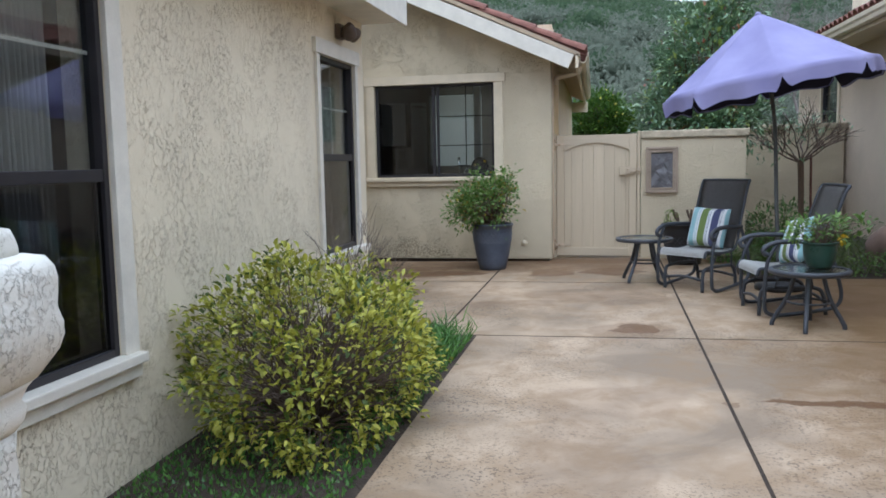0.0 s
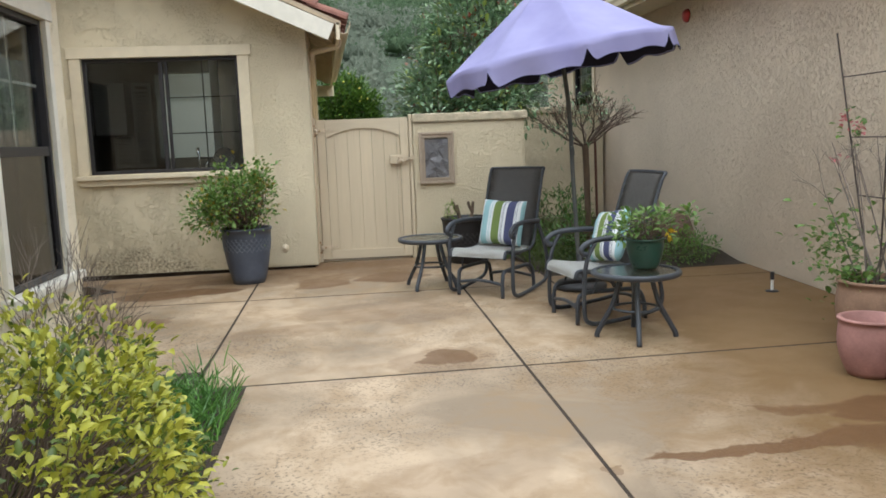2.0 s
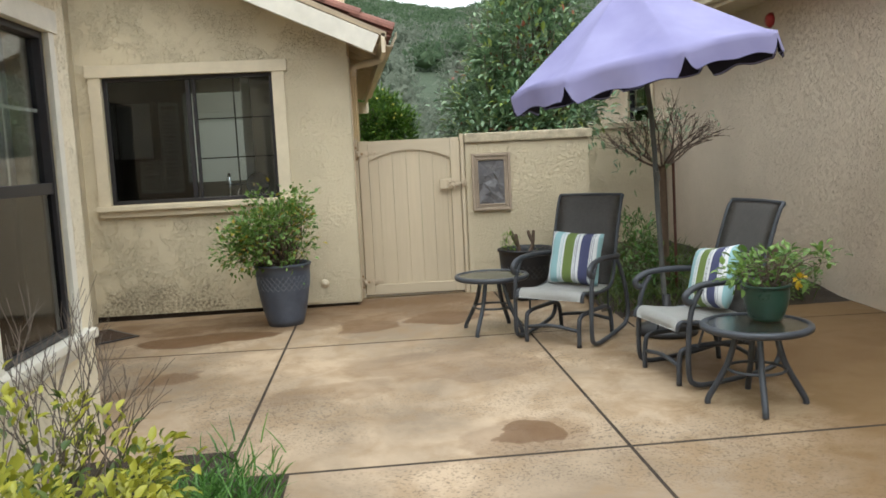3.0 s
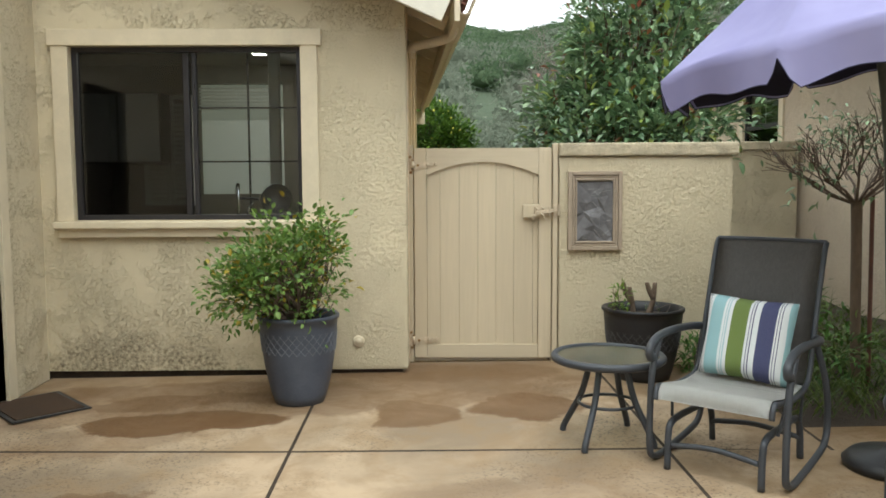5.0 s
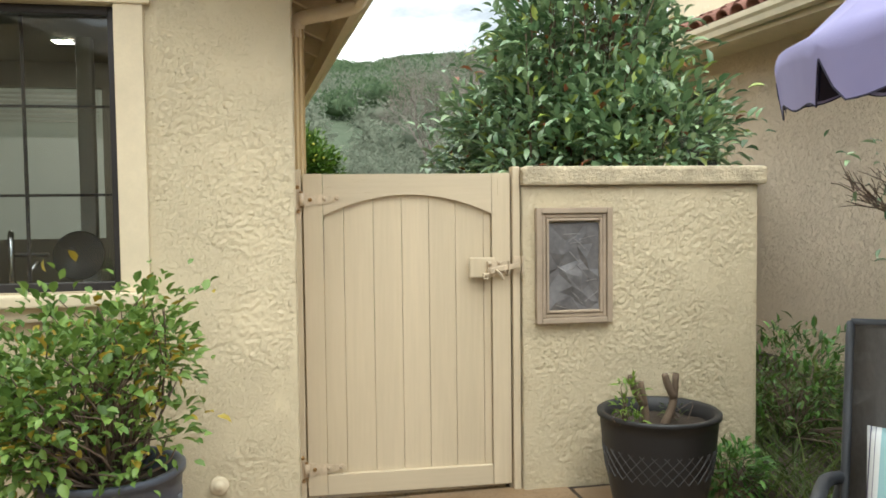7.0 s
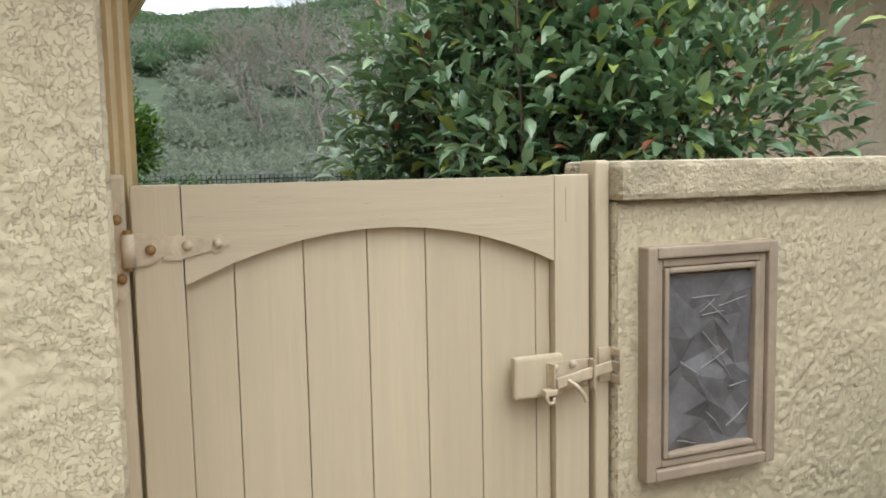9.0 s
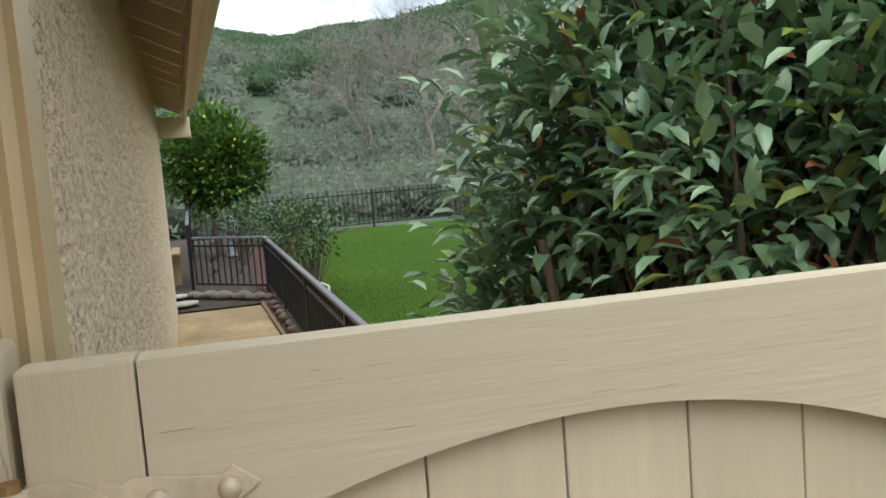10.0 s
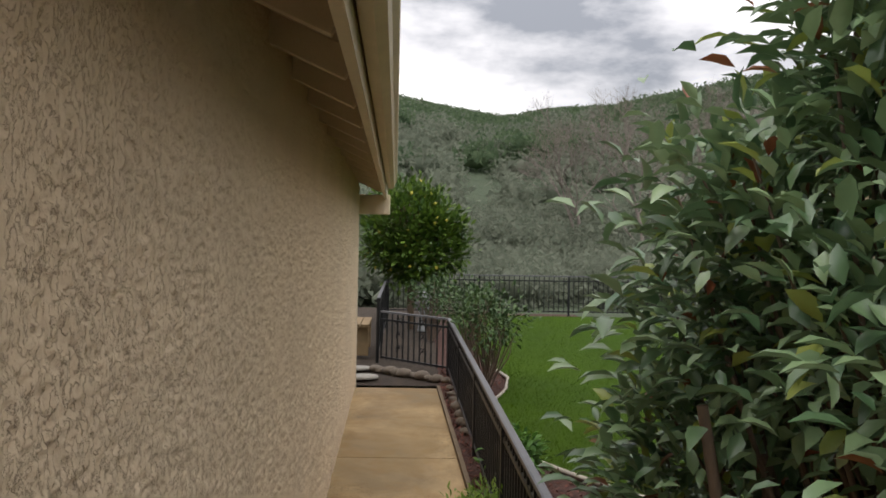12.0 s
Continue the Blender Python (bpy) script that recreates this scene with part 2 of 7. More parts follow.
SPOTS = [(2.46, 5.48, 0.20, 0.16, 5, 0.82), (2.44, 5.42, 0.36, 0.27, 5, 0.30), (1.57, 8.36, 0.28, 0.30, 0, 0.72), (2.26, 8.45, 0.40, 0.28, -4, 0.80),
         (0.15, 7.11, 0.22, 0.19, 4, 0.62), (-0.06, 6.80, 0.22, 0.13, 4, 0.55), (0.20, 8.25, 0.68, 0.20, 8, 0.92), (-0.70, 8.60, 0.32, 0.26, 0, 0.6), (0.10, 8.66, 0.70, 0.16, 6, 0.75),
         (3.80, 3.74, 0.72, 0.075, 0, 0.88), (4.62, 3.78, 0.60, 0.16, 8, 0.88), (4.10, 4.16, 0.25, 0.07, -10, 0.80), (4.60, 4.10, 0.40, 0.16, 10, 0.88), (5.1, 4.15, 0.45, 0.55, 0, 0.85), (2.99, 3.64, 0.05, 0.04, 0, 0.5), (4.98, 3.3, 0.45, 0.5, 0, 0.65),
         (1.75, 9.3, 0.85, 0.26, -2, 0.55), (0.0, 8.50, 1.3, 0.34, 3, 0.45), (1.0, 8.9, 1.0, 0.25, 0, 0.4), (-0.3, 7.9, 0.7, 0.2, 10, 0.3), (2.1, 6.9, 0.8, 0.35, -15, 0.30), (2.55, 7.35, 0.5, 0.3, 0, 0.22), (2.4, 9.0, 0.5, 0.25, 0, 0.4), (1.75, 8.75, 1.2, 0.16, 0, 0.30),
         (2.3, 3.6, 0.55, 0.30, 20, 0.18), (1.3, 6.5, 0.5, 0.18, 10, 0.25), (2.2, 2.5, 0.35, 0.9, 10, 0.16), (1.6, 1.6, 0.25, 0.5, 20, 0.16), (0.4, 8.72, 1.9, 0.42, 0, 0.5), (1.9, 9.0, 0.9, 0.4, 0, 0.35), (4.4, 6.6, 0.9, 0.5, 20, 0.22)]
M_SLAB = concrete("tinted_concrete", (0.395, 0.30, 0.203), SPOTS, (0.125, 0.064, 0.027))
M_PATH = concrete("path_concrete", (0.42, 0.30, 0.155), [(1.8, 16.6, 0.3, 1.2, 0, 0.35), (2.0, 13.5, 0.2, 1.5, 4, 0.35)], (0.26, 0.17, 0.06))


def glass_material(name, tint, rough=0.0):
    n = Nodes(name)
    n.finish(tint, rough, None, 0.0, 0.5)
    n.b.inputs["Transmission Weight"].default_value = 1.0
    n.b.inputs["IOR"].default_value = 1.5
    return n.m


M_GLASS = glass_material("window_glass", (0.66, 0.70, 0.70))
M_GLASS_DARK = glass_material("screened_glass", (0.17, 0.18, 0.19), 0.05)
M_TABLEGLASS = glass_material("frosted_table_glass", (0.62, 0.72, 0.67), 0.25)

# ---- building helpers ----
def part(name, bm, material, parent=None, label="", smooth=False, kind=""):
    """Links a bmesh as one mesh object, under a thing or a part."""
    me = bpy.data.meshes.new(name)
    if smooth:
        for f in bm.faces:
            f.smooth = True
    bm.to_mesh(me)
    bm.free()
    me.materials.append(material)
    ob = new(name, me)
    if parent:
        ob.parent = parent
    return tagged(ob, label=label, kind=kind)


def share(name, ob, m, parent=None):
    """Another object on ob's mesh."""
    o = new(name, ob.data)
    o.parent = parent
    o.matrix_basis = m
    return o


def thing(name, label, category, m=None, group="", kind=""):
    ob = new(name)
    ob.empty_display_size = 0.1
    if m:
        ob.matrix_basis = m
    return tagged(ob, label, category, group, kind)


def box(bm, x0, x1, y0, y1, z0, z1, bevel=0.0, m=None):
    """A box, if wanted with softened edges."""
    a = len(bm.verts)
    r = bmesh.ops.create_cube(bm, size=1.0, matrix=Matrix.LocRotScale(((x0 + x1) / 2, (y0 + y1) / 2, (z0 + z1) / 2), None, (x1 - x0, y1 - y0, z1 - z0)))
    vs = r["verts"]
    if bevel:
        es = list({e for v in vs for e in v.link_edges})
        r = bmesh.ops.bevel(bm, geom=es, offset=bevel, segments=2, affect='EDGES', profile=0.6)
        vs = r["verts"]
        vs = list({v for f in r["faces"] for v in f.verts} | {v for v in vs})
    if m:
        bmesh.ops.transform(bm, matrix=m, verts=vs)
    return bm


def boxes(*rows, bevel=0.0):
    bm = bmesh.new()
    for r in rows:
        box(bm, *r, bevel=bevel)
    return bm


def tube(bm, pts, r, seg=8, cap=True, r1=None):
    """A round bar along points; r may run to r1."""
    pts = [Vector(p) for p in pts]
    rings = []
    n = len(pts)
    side = None
    for i, p in enumerate(pts):
        d = (pts[min(i + 1, n - 1)] - pts[max(i - 1, 0)]).normalized()
        if side is None:
            side = d.cross(Vector((0, 0, 1)) if abs(d.z) < 0.9 else Vector((1, 0, 0))).normalized()
        side = (side - d * side.dot(d)).normalized()
        up = d.cross(side)
        rr = r if r1 is None else r + (r1 - r) * i / max(1, n - 1)
        rings.append([bm.verts.new(p + (side * math.cos(2 * math.pi * k / seg) + up * math.sin(2 * math.pi * k / seg)) * rr) for k in range(seg)])
    for a, b in zip(rings, rings[1:]):
        for k in range(seg):
            bm.faces.new((a[k], a[(k + 1) % seg], b[(k + 1) % seg], b[k]))
    if cap:
        bm.faces.new(list(reversed(rings[0])))
        bm.faces.new(rings[-1])
    return bm


def smooth_path(pts, steps=6):
    """Catmull-Rom through points."""
    pts = [Vector(p) for p in pts]
    q = [pts[0] * 2 - pts[1]] + pts + [pts[-1] * 2 - pts[-2]]
    out = []
    for i in range(1, len(q) - 2):
        for s in range(steps):
            t = s / steps
            a, b, c, d = q[i - 1:i + 3]
            out.append(0.5 * ((2 * b) + (c - a) * t + (2 * a - 5 * b + 4 * c - d) * t * t + (3 * b - a - 3 * c + d) * t ** 3))
    return out + [pts[-1]]


def lathe(bm, prof, seg=32, close=False):
    """Turns (radius, height) pairs about z."""
    rings = [[bm.verts.new((r * math.cos(2 * math.pi * k / seg), r * math.sin(2 * math.pi * k / seg), z)) for k in range(seg)] for r, z in prof]
    for a, b in zip(rings, rings[1:]):
        for k in range(seg):
            bm.faces.new((a[k], a[(k + 1) % seg], b[(k + 1) % seg], b[k]))
    bm.faces.new(list(reversed(rings[0])))
    if close:
        bm.faces.new(rings[-1])
    return bm


def plate(bm, outline, thick, m):
    """An outline in x-z, pulled out along y."""
    a = [bm.verts.new(m @ Vector((x, 0, z))) for x, z in outline]
    b = [bm.verts.new(m @ Vector((x, thick, z))) for x, z in outline]
    bm.faces.new(a)
    bm.faces.new(list(reversed(b)))
    n = len(a)
    for i in range(n):
        bm.faces.new((a[(i + 1) % n], a[i], b[i], b[(i + 1) % n]))
    return bm


def leaves(name, spots, size, aspect, material, parent=None, rng=None, fold=0.25, droop=0.2, segments=2, kind="", label=""):
    """Many single leaves in one mesh; spots are (place, outward way) pairs."""
    rng = rng or random.Random(3)
    vs, fs = [], []
    for p, out in spots:
        s = size * rng.uniform(0.6, 1.2)
        d = (Vector(out) + Vector((rng.uniform(-1, 1), rng.uniform(-1, 1), rng.uniform(-0.7, 0.9))) * 0.75)
        if d.length < 0.01:
            d = Vector((0, 0, 1))
        d.normalize()
        side = d.cross(Vector((rng.uniform(-0.5, 0.5), rng.uniform(-0.5, 0.5), 1)))
        if side.length < 0.05:
            side = d.cross(Vector((1, 0, 0)))
        side.normalize()
        up = side.cross(d)
        w = s * aspect * 0.5
        p = Vector(p)
        i = len(vs)
        if segments == 1:
            vs += [p, p + d * s * 0.5 + side * w, p + d * s, p + d * s * 0.5 - side * w]
            fs += [(i, i + 1, i + 2), (i, i + 2, i + 3)]
        else:
            lift = up * w * fold * 2
            dip = up * s * droop
            vs += [p, p + d * s * 0.35 + side * w + lift, p + d * s * 0.72 + side * w * 0.8 + lift - dip * 0.35, p + d * s - dip,
                   p + d * s * 0.72 - side * w * 0.8 + lift - dip * 0.35, p + d * s * 0.35 - side * w + lift, p + d * s * 0.38, p + d * s * 0.72 - dip * 0.35]
            fs += [(i, i + 1, i + 6), (i + 1, i + 2, i + 7, i + 6), (i + 2, i + 3, i + 7), (i + 3, i + 4, i + 7), (i + 4, i + 5, i + 6, i + 7), (i + 5, i, i + 6)]
    me = bpy.data.meshes.new(name)
    me.from_pydata([tuple(v) for v in vs], [], fs)
    me.materials.append(material)
    if segments > 1:
        me.polygons.foreach_set("use_smooth", np.ones(len(me.polygons), dtype=bool))
    ob = new(name, me)
    ob.parent = parent
    return tagged(ob, label=label, kind=kind)


def floor_z(x, y):
    """The patio falls gently towards the start of the walk; the side path climbs."""
    return -0.0065 + 0.0095 * x + 0.0218 * (y - 10) if y < 9.6 else 0.0 + 0.035 * (y - 9.6)


def slab_box(name, x0, x1, y0, y1, thick, material, parent, lift=0.0, nx=1, ny=1):
    """A slab that follows the fall of the ground, with a rounded arris."""
    bm = bmesh.new()
    e = 0.004

    def skew(x, y):
        return (x + (7.57 - y) * 0.0237 - 0.028, y) if abs(x - 2.89) < 0.02 else (x, y + (x - 1.9) * -0.05) if abs(y - 7.68) < 0.02 else (x, y)
    top = [skew(x, y) for x, y in ((x0, y0), (x1, y0), (x1, y1), (x0, y1))]
    out = list(top)
    top = [(out[0][0] + e, out[0][1] + e), (out[1][0] - e, out[1][1] + e), (out[2][0] - e, out[2][1] - e), (out[3][0] + e, out[3][1] - e)]
    a = [bm.verts.new((x, y, floor_z(x, y) + lift)) for x, y in top]
    b = [bm.verts.new((x, y, floor_z(x, y) + lift - e)) for x, y in out]
    c = [bm.verts.new((x, y, floor_z(x, y) + lift - thick)) for x, y in out]
    bm.faces.new(a)
    for lo, hi in ((b, a), (c, b)):
        for i in range(4):
            bm.faces.new((lo[i], lo[(i + 1) % 4], hi[(i + 1) % 4], hi[i]))
    bm.faces.new(list(reversed(c)))
    return part(name, bm, material, parent)

# ---- the large structure ----
def pierced(u0, u1, z0, z1, holes):
    """The rectangles that are left of a wall once its openings are cut."""
    out = []
    us = sorted({u0, u1, *(h[0] for h in holes), *(h[1] for h in holes)})
    for a, b in zip(us, us[1:]):
        cuts = sorted((h[2], h[3]) for h in holes if h[0] <= a and h[1] >= b)
        z = z0
        for c, d in cuts:
            if c > z:
                out.append((a, b, z, c))
            z = d
        if z < z1:
            out.append((a, b, z, z1))
    return out


def wall_along_y(name, face, back, y0, y1, z0, z1, holes, material):
    bm = bmesh.new()
    for a, b, c, d in pierced(y0, y1, z0, z1, holes):
        box(bm, min(face, back), max(face, back), a, b, c, d)
    bmesh.ops.remove_doubles(bm, verts=bm.verts, dist=0.0005)
    return part(name, bm, material, kind="structure")


def wall_along_x(name, face, back, x0, x1, z0, z1, holes, material):
    bm = bmesh.new()
    for a, b, c, d in pierced(x0, x1, z0, z1, holes):
        box(bm, a, b, min(face, back), max(face, back), c, d)
    bmesh.ops.remove_doubles(bm, verts=bm.verts, dist=0.0005)
    return part(name, bm, material, kind="structure")


# ground sheet out to the hills
def skyline(az):
    """How many degrees the hills stand above the eye, by bearing."""
    return float(np.interp(az, [-180, -90, -40, -12, -2, 5, 9, 13, 22, 40, 90, 180], [7, 8, 12.0, 12.4, 11.0, 9.7, 10.2, 10.4, 11.9, 12.5, 10, 7]))


def ground_z(x, y):
    dx, dy = x - 2.0, y - 6.0
    r = math.hypot(dx, dy)
    near = floor_z(x, min(y, 30.0)) - 0.16 if -8 < x < 14 else floor_z(2.0, min(max(y, -8.0), 30.0)) - 0.16
    if r < 34:
        return near
    az = math.degrees(math.atan2(dx, dy))
    top = 1.8 + 300 * math.tan(radians(skyline(az)))
    k = min(1.0, max(0.0, (r - 34) / 266))
    rise = k ** 0.92
    wob = (noise.noise(Vector((x * 0.018, y * 0.018, 3.1))) * 7.0 + noise.noise(Vector((x * 0.05, y * 0.05, 7.7))) * 2.4) * k * (1 - k) * 2.2
    after = max(0.0, r - 300) * 0.03
    return near * (1 - k) + top * rise + wob - after


def build_ground():
    rs = [0.0, 4, 8, 12, 16, 20, 24, 28, 32, 34, 38, 43, 50, 58, 67, 77, 88, 100, 113, 127, 142, 158, 175, 193, 212, 232, 253, 275, 300, 340, 420, 700, 1500]
    n = 140
    vs, fs = [(2.0, 6.0, ground_z(2.0, 6.0))], []
    for r in rs[1:]:
        for k in range(n):
            a = 2 * math.pi * k / n
            x, y = 2.0 + r * math.sin(a), 6.0 + r * math.cos(a)
            vs.append((x, y, ground_z(x, y)))
    for k in range(n):
        fs.append((0, 1 + k, 1 + (k + 1) % n))
    for j in range(len(rs) - 2):
        for k in range(n):
            a, b = 1 + j * n + k, 1 + j * n + (k + 1) % n
            fs.append((a, a + n, b + n, b))
    me = bpy.data.meshes.new("ground")
    me.from_pydata(vs, [], fs)
    for p in me.polygons:
        p.use_smooth = True
    n_ = Nodes("hill_ground")
    big = n_.noise(0.05, 8.0, 0.65)
    fine = n_.noise(0.5, 6.0, 0.65)
    col = n_.mix(n_.ramp(big, 0.35, 0.65), (0.066, 0.088, 0.056), (0.095, 0.112, 0.074))
    col = n_.mix(n_.ramp(fine, 0.4, 0.65), col, (0.072, 0.094, 0.062))
    me.materials.append(n_.finish(col, 0.95, n_.bump(fine, 1.0, 0.6), 0.0, 0.1))
    return tagged(new("ground", me), kind="structure")


build_ground()

# west house: pale wall beside the planting bed
WX = 0.08
wall_west = wall_along_y("wall_west", WX, WX - 0.22, -7.0, 5.93, -0.6, 2.95, [(0.55, 2.15, 0.43, 2.35), (4.80, 5.635, 0.58, 2.13)], M_STUCCO_PALE)
wall_along_x("wall_recess_south", 5.93 - 0.22, 5.93, -1.28, WX - 0.22, -0.6, 2.95, [], M_STUCCO)
wall_along_y("wall_recess_west", -1.08, -1.28, 5.93, 9.29, -0.4, 3.7, [(7.82, 8.70, -0.06, 2.14)], M_STUCCO)

# house with the wide window; its side runs along the path behind the gate
def side_x(y):
    return 1.47 - 0.0345 * (y - 9.4)


EAVE_END = 19.2
bm = bmesh.new()
for a, b, c, d in pierced(-1.28, 1.465, 0.022, 2.42, [(-0.848, 0.743, 1.095, 2.293)]):
    box(bm, a, b, 9.29, 9.47, c, d)
va = [bm.verts.new(p) for y in (9.29, 9.47) for p in ((-1.28, y, 2.42), (1.465, y, 2.42), (1.465, y, 2.56), (-1.28, y, 3.78))]
for q in ((0, 1, 2, 3), (7, 6, 5, 4), (3, 2, 6, 7), (1, 5, 6, 2), (0, 3, 7, 4)):
    bm.faces.new([va[i] for i in q])
bmesh.ops.remove_doubles(bm, verts=bm.verts, dist=0.0005)
wall_window = part("wall_north", bm, M_STUCCO_BACK, kind="structure")
# recessed strip in dark soil colour, painted for the shadow line below the render
part("footing", boxes((-1.28, 1.43, 9.32, 9.46, -0.4, 0.021)), M_SOIL, wall_window, "footing set back under the render, its shadow put into the colour")
bm = bmesh.new()
y0, y1 = 9.472, EAVE_END
vb = [bm.verts.new(p) for z in (-0.3, 3.0) for p in ((side_x(y0), y0, z), (side_x(y1), y1, z + 0.0), (side_x(y1) - 0.2, y1, z), (side_x(y0) - 0.2, y0, z))]
for q in ((0, 1, 2, 3), (7, 6, 5, 4), (1, 0, 4, 5), (2, 1, 5, 6), (3, 2, 6, 7), (0, 3, 7, 4)):
    bm.faces.new([vb[i] for i in q])
bmesh.ops.recalc_face_normals(bm, faces=bm.faces)
side_wall = part("wall_side_path", bm, M_STUCCO_SIDE, kind="structure")
wall_along_x("wall_far_end", EAVE_END - 0.2, EAVE_END, -4.0, side_x(EAVE_END) - 0.2, -0.3, 3.0, [], M_STUCCO)

# east house
EX = 5.74
wall_along_y("wall_east", EX, EX + 0.22, -7.0, 16.2, -0.6, 3.05, [(13.15, 14.25, 1.35, 2.62)], M_STUCCO_TAN)
wall_along_x("wall_close_south", -7.0, -7.2, WX - 0.22, EX + 0.22, -0.7, 2.9, [], M_STUCCO)

def fbm(u, v, scale, seed, octaves=4, gain=0.55):
    """Smooth random heights, 0 to 1, over arrays of wall coordinates."""
    rng = np.random.default_rng(seed)
    total, amp, norm = np.zeros_like(u), 1.0, 0.0
    for _ in range(octaves):
        table = rng.random((256, 256))
        a, b = u * scale + 50.3, v * scale + 31.7
        i, j = np.floor(a).astype(int), np.floor(b).astype(int)
        s, t = a - i, b - j
        s, t = s * s * (3 - 2 * s), t * t * (3 - 2 * t)
        i0, j0, i1, j1 = i % 256, j % 256, (i + 1) % 256, (j + 1) % 256
        total += amp * ((table[i0, j0] * (1 - s) + table[i1, j0] * s) * (1 - t) + (table[i0, j1] * (1 - s) + table[i1, j1] * s) * t)
        norm += amp
        amp, scale = amp * gain, scale * 2.03
    return total / norm


def render_coat(parent, origin, along, us, vs, material, seed, depth=0.007, grain=26.0, tall=1.2, even=0.0, label="torn skip-trowelled render"):
    """The modelled face of a stuccoed wall: flat trowelled islands with torn edges over a pitted ground."""
    along = Vector(along).normalized()
    out = along.cross(Vector((0, 0, 1)))
    u, v = np.meshgrid(np.array(us), np.array(vs), indexing="ij")
    wu, wv = u + 0.03 * fbm(u, v, 9.0, seed + 5, 3), v + 0.03 * fbm(u, v, 9.0, seed + 6, 3)
    isl = np.clip((fbm(wu, wv * tall, grain, seed, 5, 0.68) - 0.485) / 0.025, 0, 1)
    zone = np.clip((fbm(u, v, 4.0, seed + 1, 4) - 0.38 + even) / 0.16, 0, 1)
    rough = fbm(u, v * tall, grain * 2.4, seed + 2, 3, 0.6)
    h = depth * zone * (0.70 * isl + 0.9 * (rough - 0.5) * (1.15 - 0.75 * isl)) + depth * 0.35 * (1 - zone)
    edge = np.minimum(np.minimum(u - us[0], us[-1] - u), np.minimum(v - vs[0], vs[-1] - v))
    h = 0.0022 + (h + depth * 0.2) * np.clip(edge / 0.012, 0, 1)
    p = np.stack([origin[0] + along.x * u + out.x * h, origin[1] + along.y * u + out.y * h, origin[2] + v], axis=-1).reshape(-1, 3)
    nu, nv = u.shape
    k = (np.arange(nu - 1)[:, None] * nv + np.arange(nv - 1)[None, :]).reshape(-1)
    me = bpy.data.meshes.new("render_coat")
    me.from_pydata(p.tolist(), [], np.stack([k, k + nv, k + nv + 1, k + 1], axis=-1).tolist())
    me.materials.append(material)
    me.polygons.foreach_set("use_smooth", np.ones(len(me.polygons), dtype=bool))
    ob = new("render_coat", me)
    ob.parent = parent
    return tagged(ob, label=label)


us_ = [0.0]
while us_[-1] < 9.7:
    us_.append(us_[-1] + 0.0055 * (1 + 1.3 * us_[-1]))
render_coat(side_wall, (side_x(9.475), 9.475, 0.0), (-0.0345, 1, 0), us_, [0.0065 * i for i in range(425)], M_STUCCO_SIDE, 301, 0.0100, 46.0, 0.62, 0.16)
render_coat(wall_window, (0.80, 9.29, 0.03), (1, 0, 0), [0.00654 * i for i in range(103)], [0.0065 * i for i in range(366)], M_COAT, 302, 0.0050, 58.0)
render_coat(wall_window, (1.465, 9.288, 0.03), (0, 1, 0), [0.0069 * i for i in range(27)], [0.0065 * i for i in range(366)], M_COAT, 304, 0.009, 40.0, 0.8, 0.3)

# low yard walls with weathered caps
def gate_y(x):
    return 9.60 - 0.037 * (x - 1.51)


def yard_wall(name, x0, y0, x1, y1, thick, z0, z1, material):
    """A low wall from one end to the other; its front face is on that line."""
    d = Vector((x1 - x0, y1 - y0, 0))
    m = Matrix.Translation((x0, y0, 0)) @ Matrix.Rotation(math.atan2(d.y, d.x), 4, 'Z')
    w = part(name, box(bmesh.new(), 0, d.length, 0, thick, z0, z1 - 0.095, 0.012), material, kind="structure")
    w.matrix_basis = m
    cap = part("cap", box(bmesh.new(), -0.004, d.length + 0.035, -0.035, thick + 0.04, z1 - 0.095, z1, 0.016), M_CAP, w, "weathered cement cap")
    return w


yw = yard_wall("wall_yard", 2.580, gate_y(2.580) - 0.03, 3.84, gate_y(3.84) - 0.03, 0.20, -0.2, 1.630, M_STUCCO)
render_coat(yw, (0.006, 0.0, -0.05), (1, 0, 0), [0.0065 * i for i in range(191)], [0.0065 * i for i in range(243)], M_COAT, 303, 0.0050, 58.0, 1.2, 0.04)
yard_wall("wall_yard_back", 3.90, 12.55, EX - 0.04, 12.55, 0.20, -0.2, 1.77, M_STUCCO)
bm = box(bmesh.new(), 3.64, 3.84, 9.78, 12.75, -0.2, 1.50, 0.01)
part("wall_yard_return", bm, M_STUCCO, kind="structure")

# patio slabs, with open joints between them, over a bed of mortar
patio = thing("floor", "weathered tinted concrete patio slabs with damp stains", "patio", kind="structure")
g, gy = 0.015, 0.022
JX, JL, JY0, JY1 = 2.89, 0.895, 5.20, 7.68
for x0, x1, y0, y1 in ((1.20, JX, -7, JY0), (JX, EX, -7, JY0), (-1.08, JL, JY0 + 0.36, JY1), (JL, JX, JY0, JY1), (JX, EX, JY0, JY1), (-1.08, JL, JY1, 9.315), (JL, JX, JY1, 9.600), (JX, 3.70, JY1, 9.50), (3.70, EX, JY1, 7.98)):
    slab_box("slab", x0 + g / 2, x1 - g / 2, y0 + gy / 2, y1 - gy / 2, 0.10, M_SLAB, patio)
bm = bmesh.new()
vv = [bm.verts.new((x, y, floor_z(x, y) - 0.0018)) for x, y in ((-1.08, -7), (EX, -7), (EX, 9.59), (-1.08, 9.59))]
bm.faces.new(vv)
part("joint_bed", bm, M_SOIL, patio)
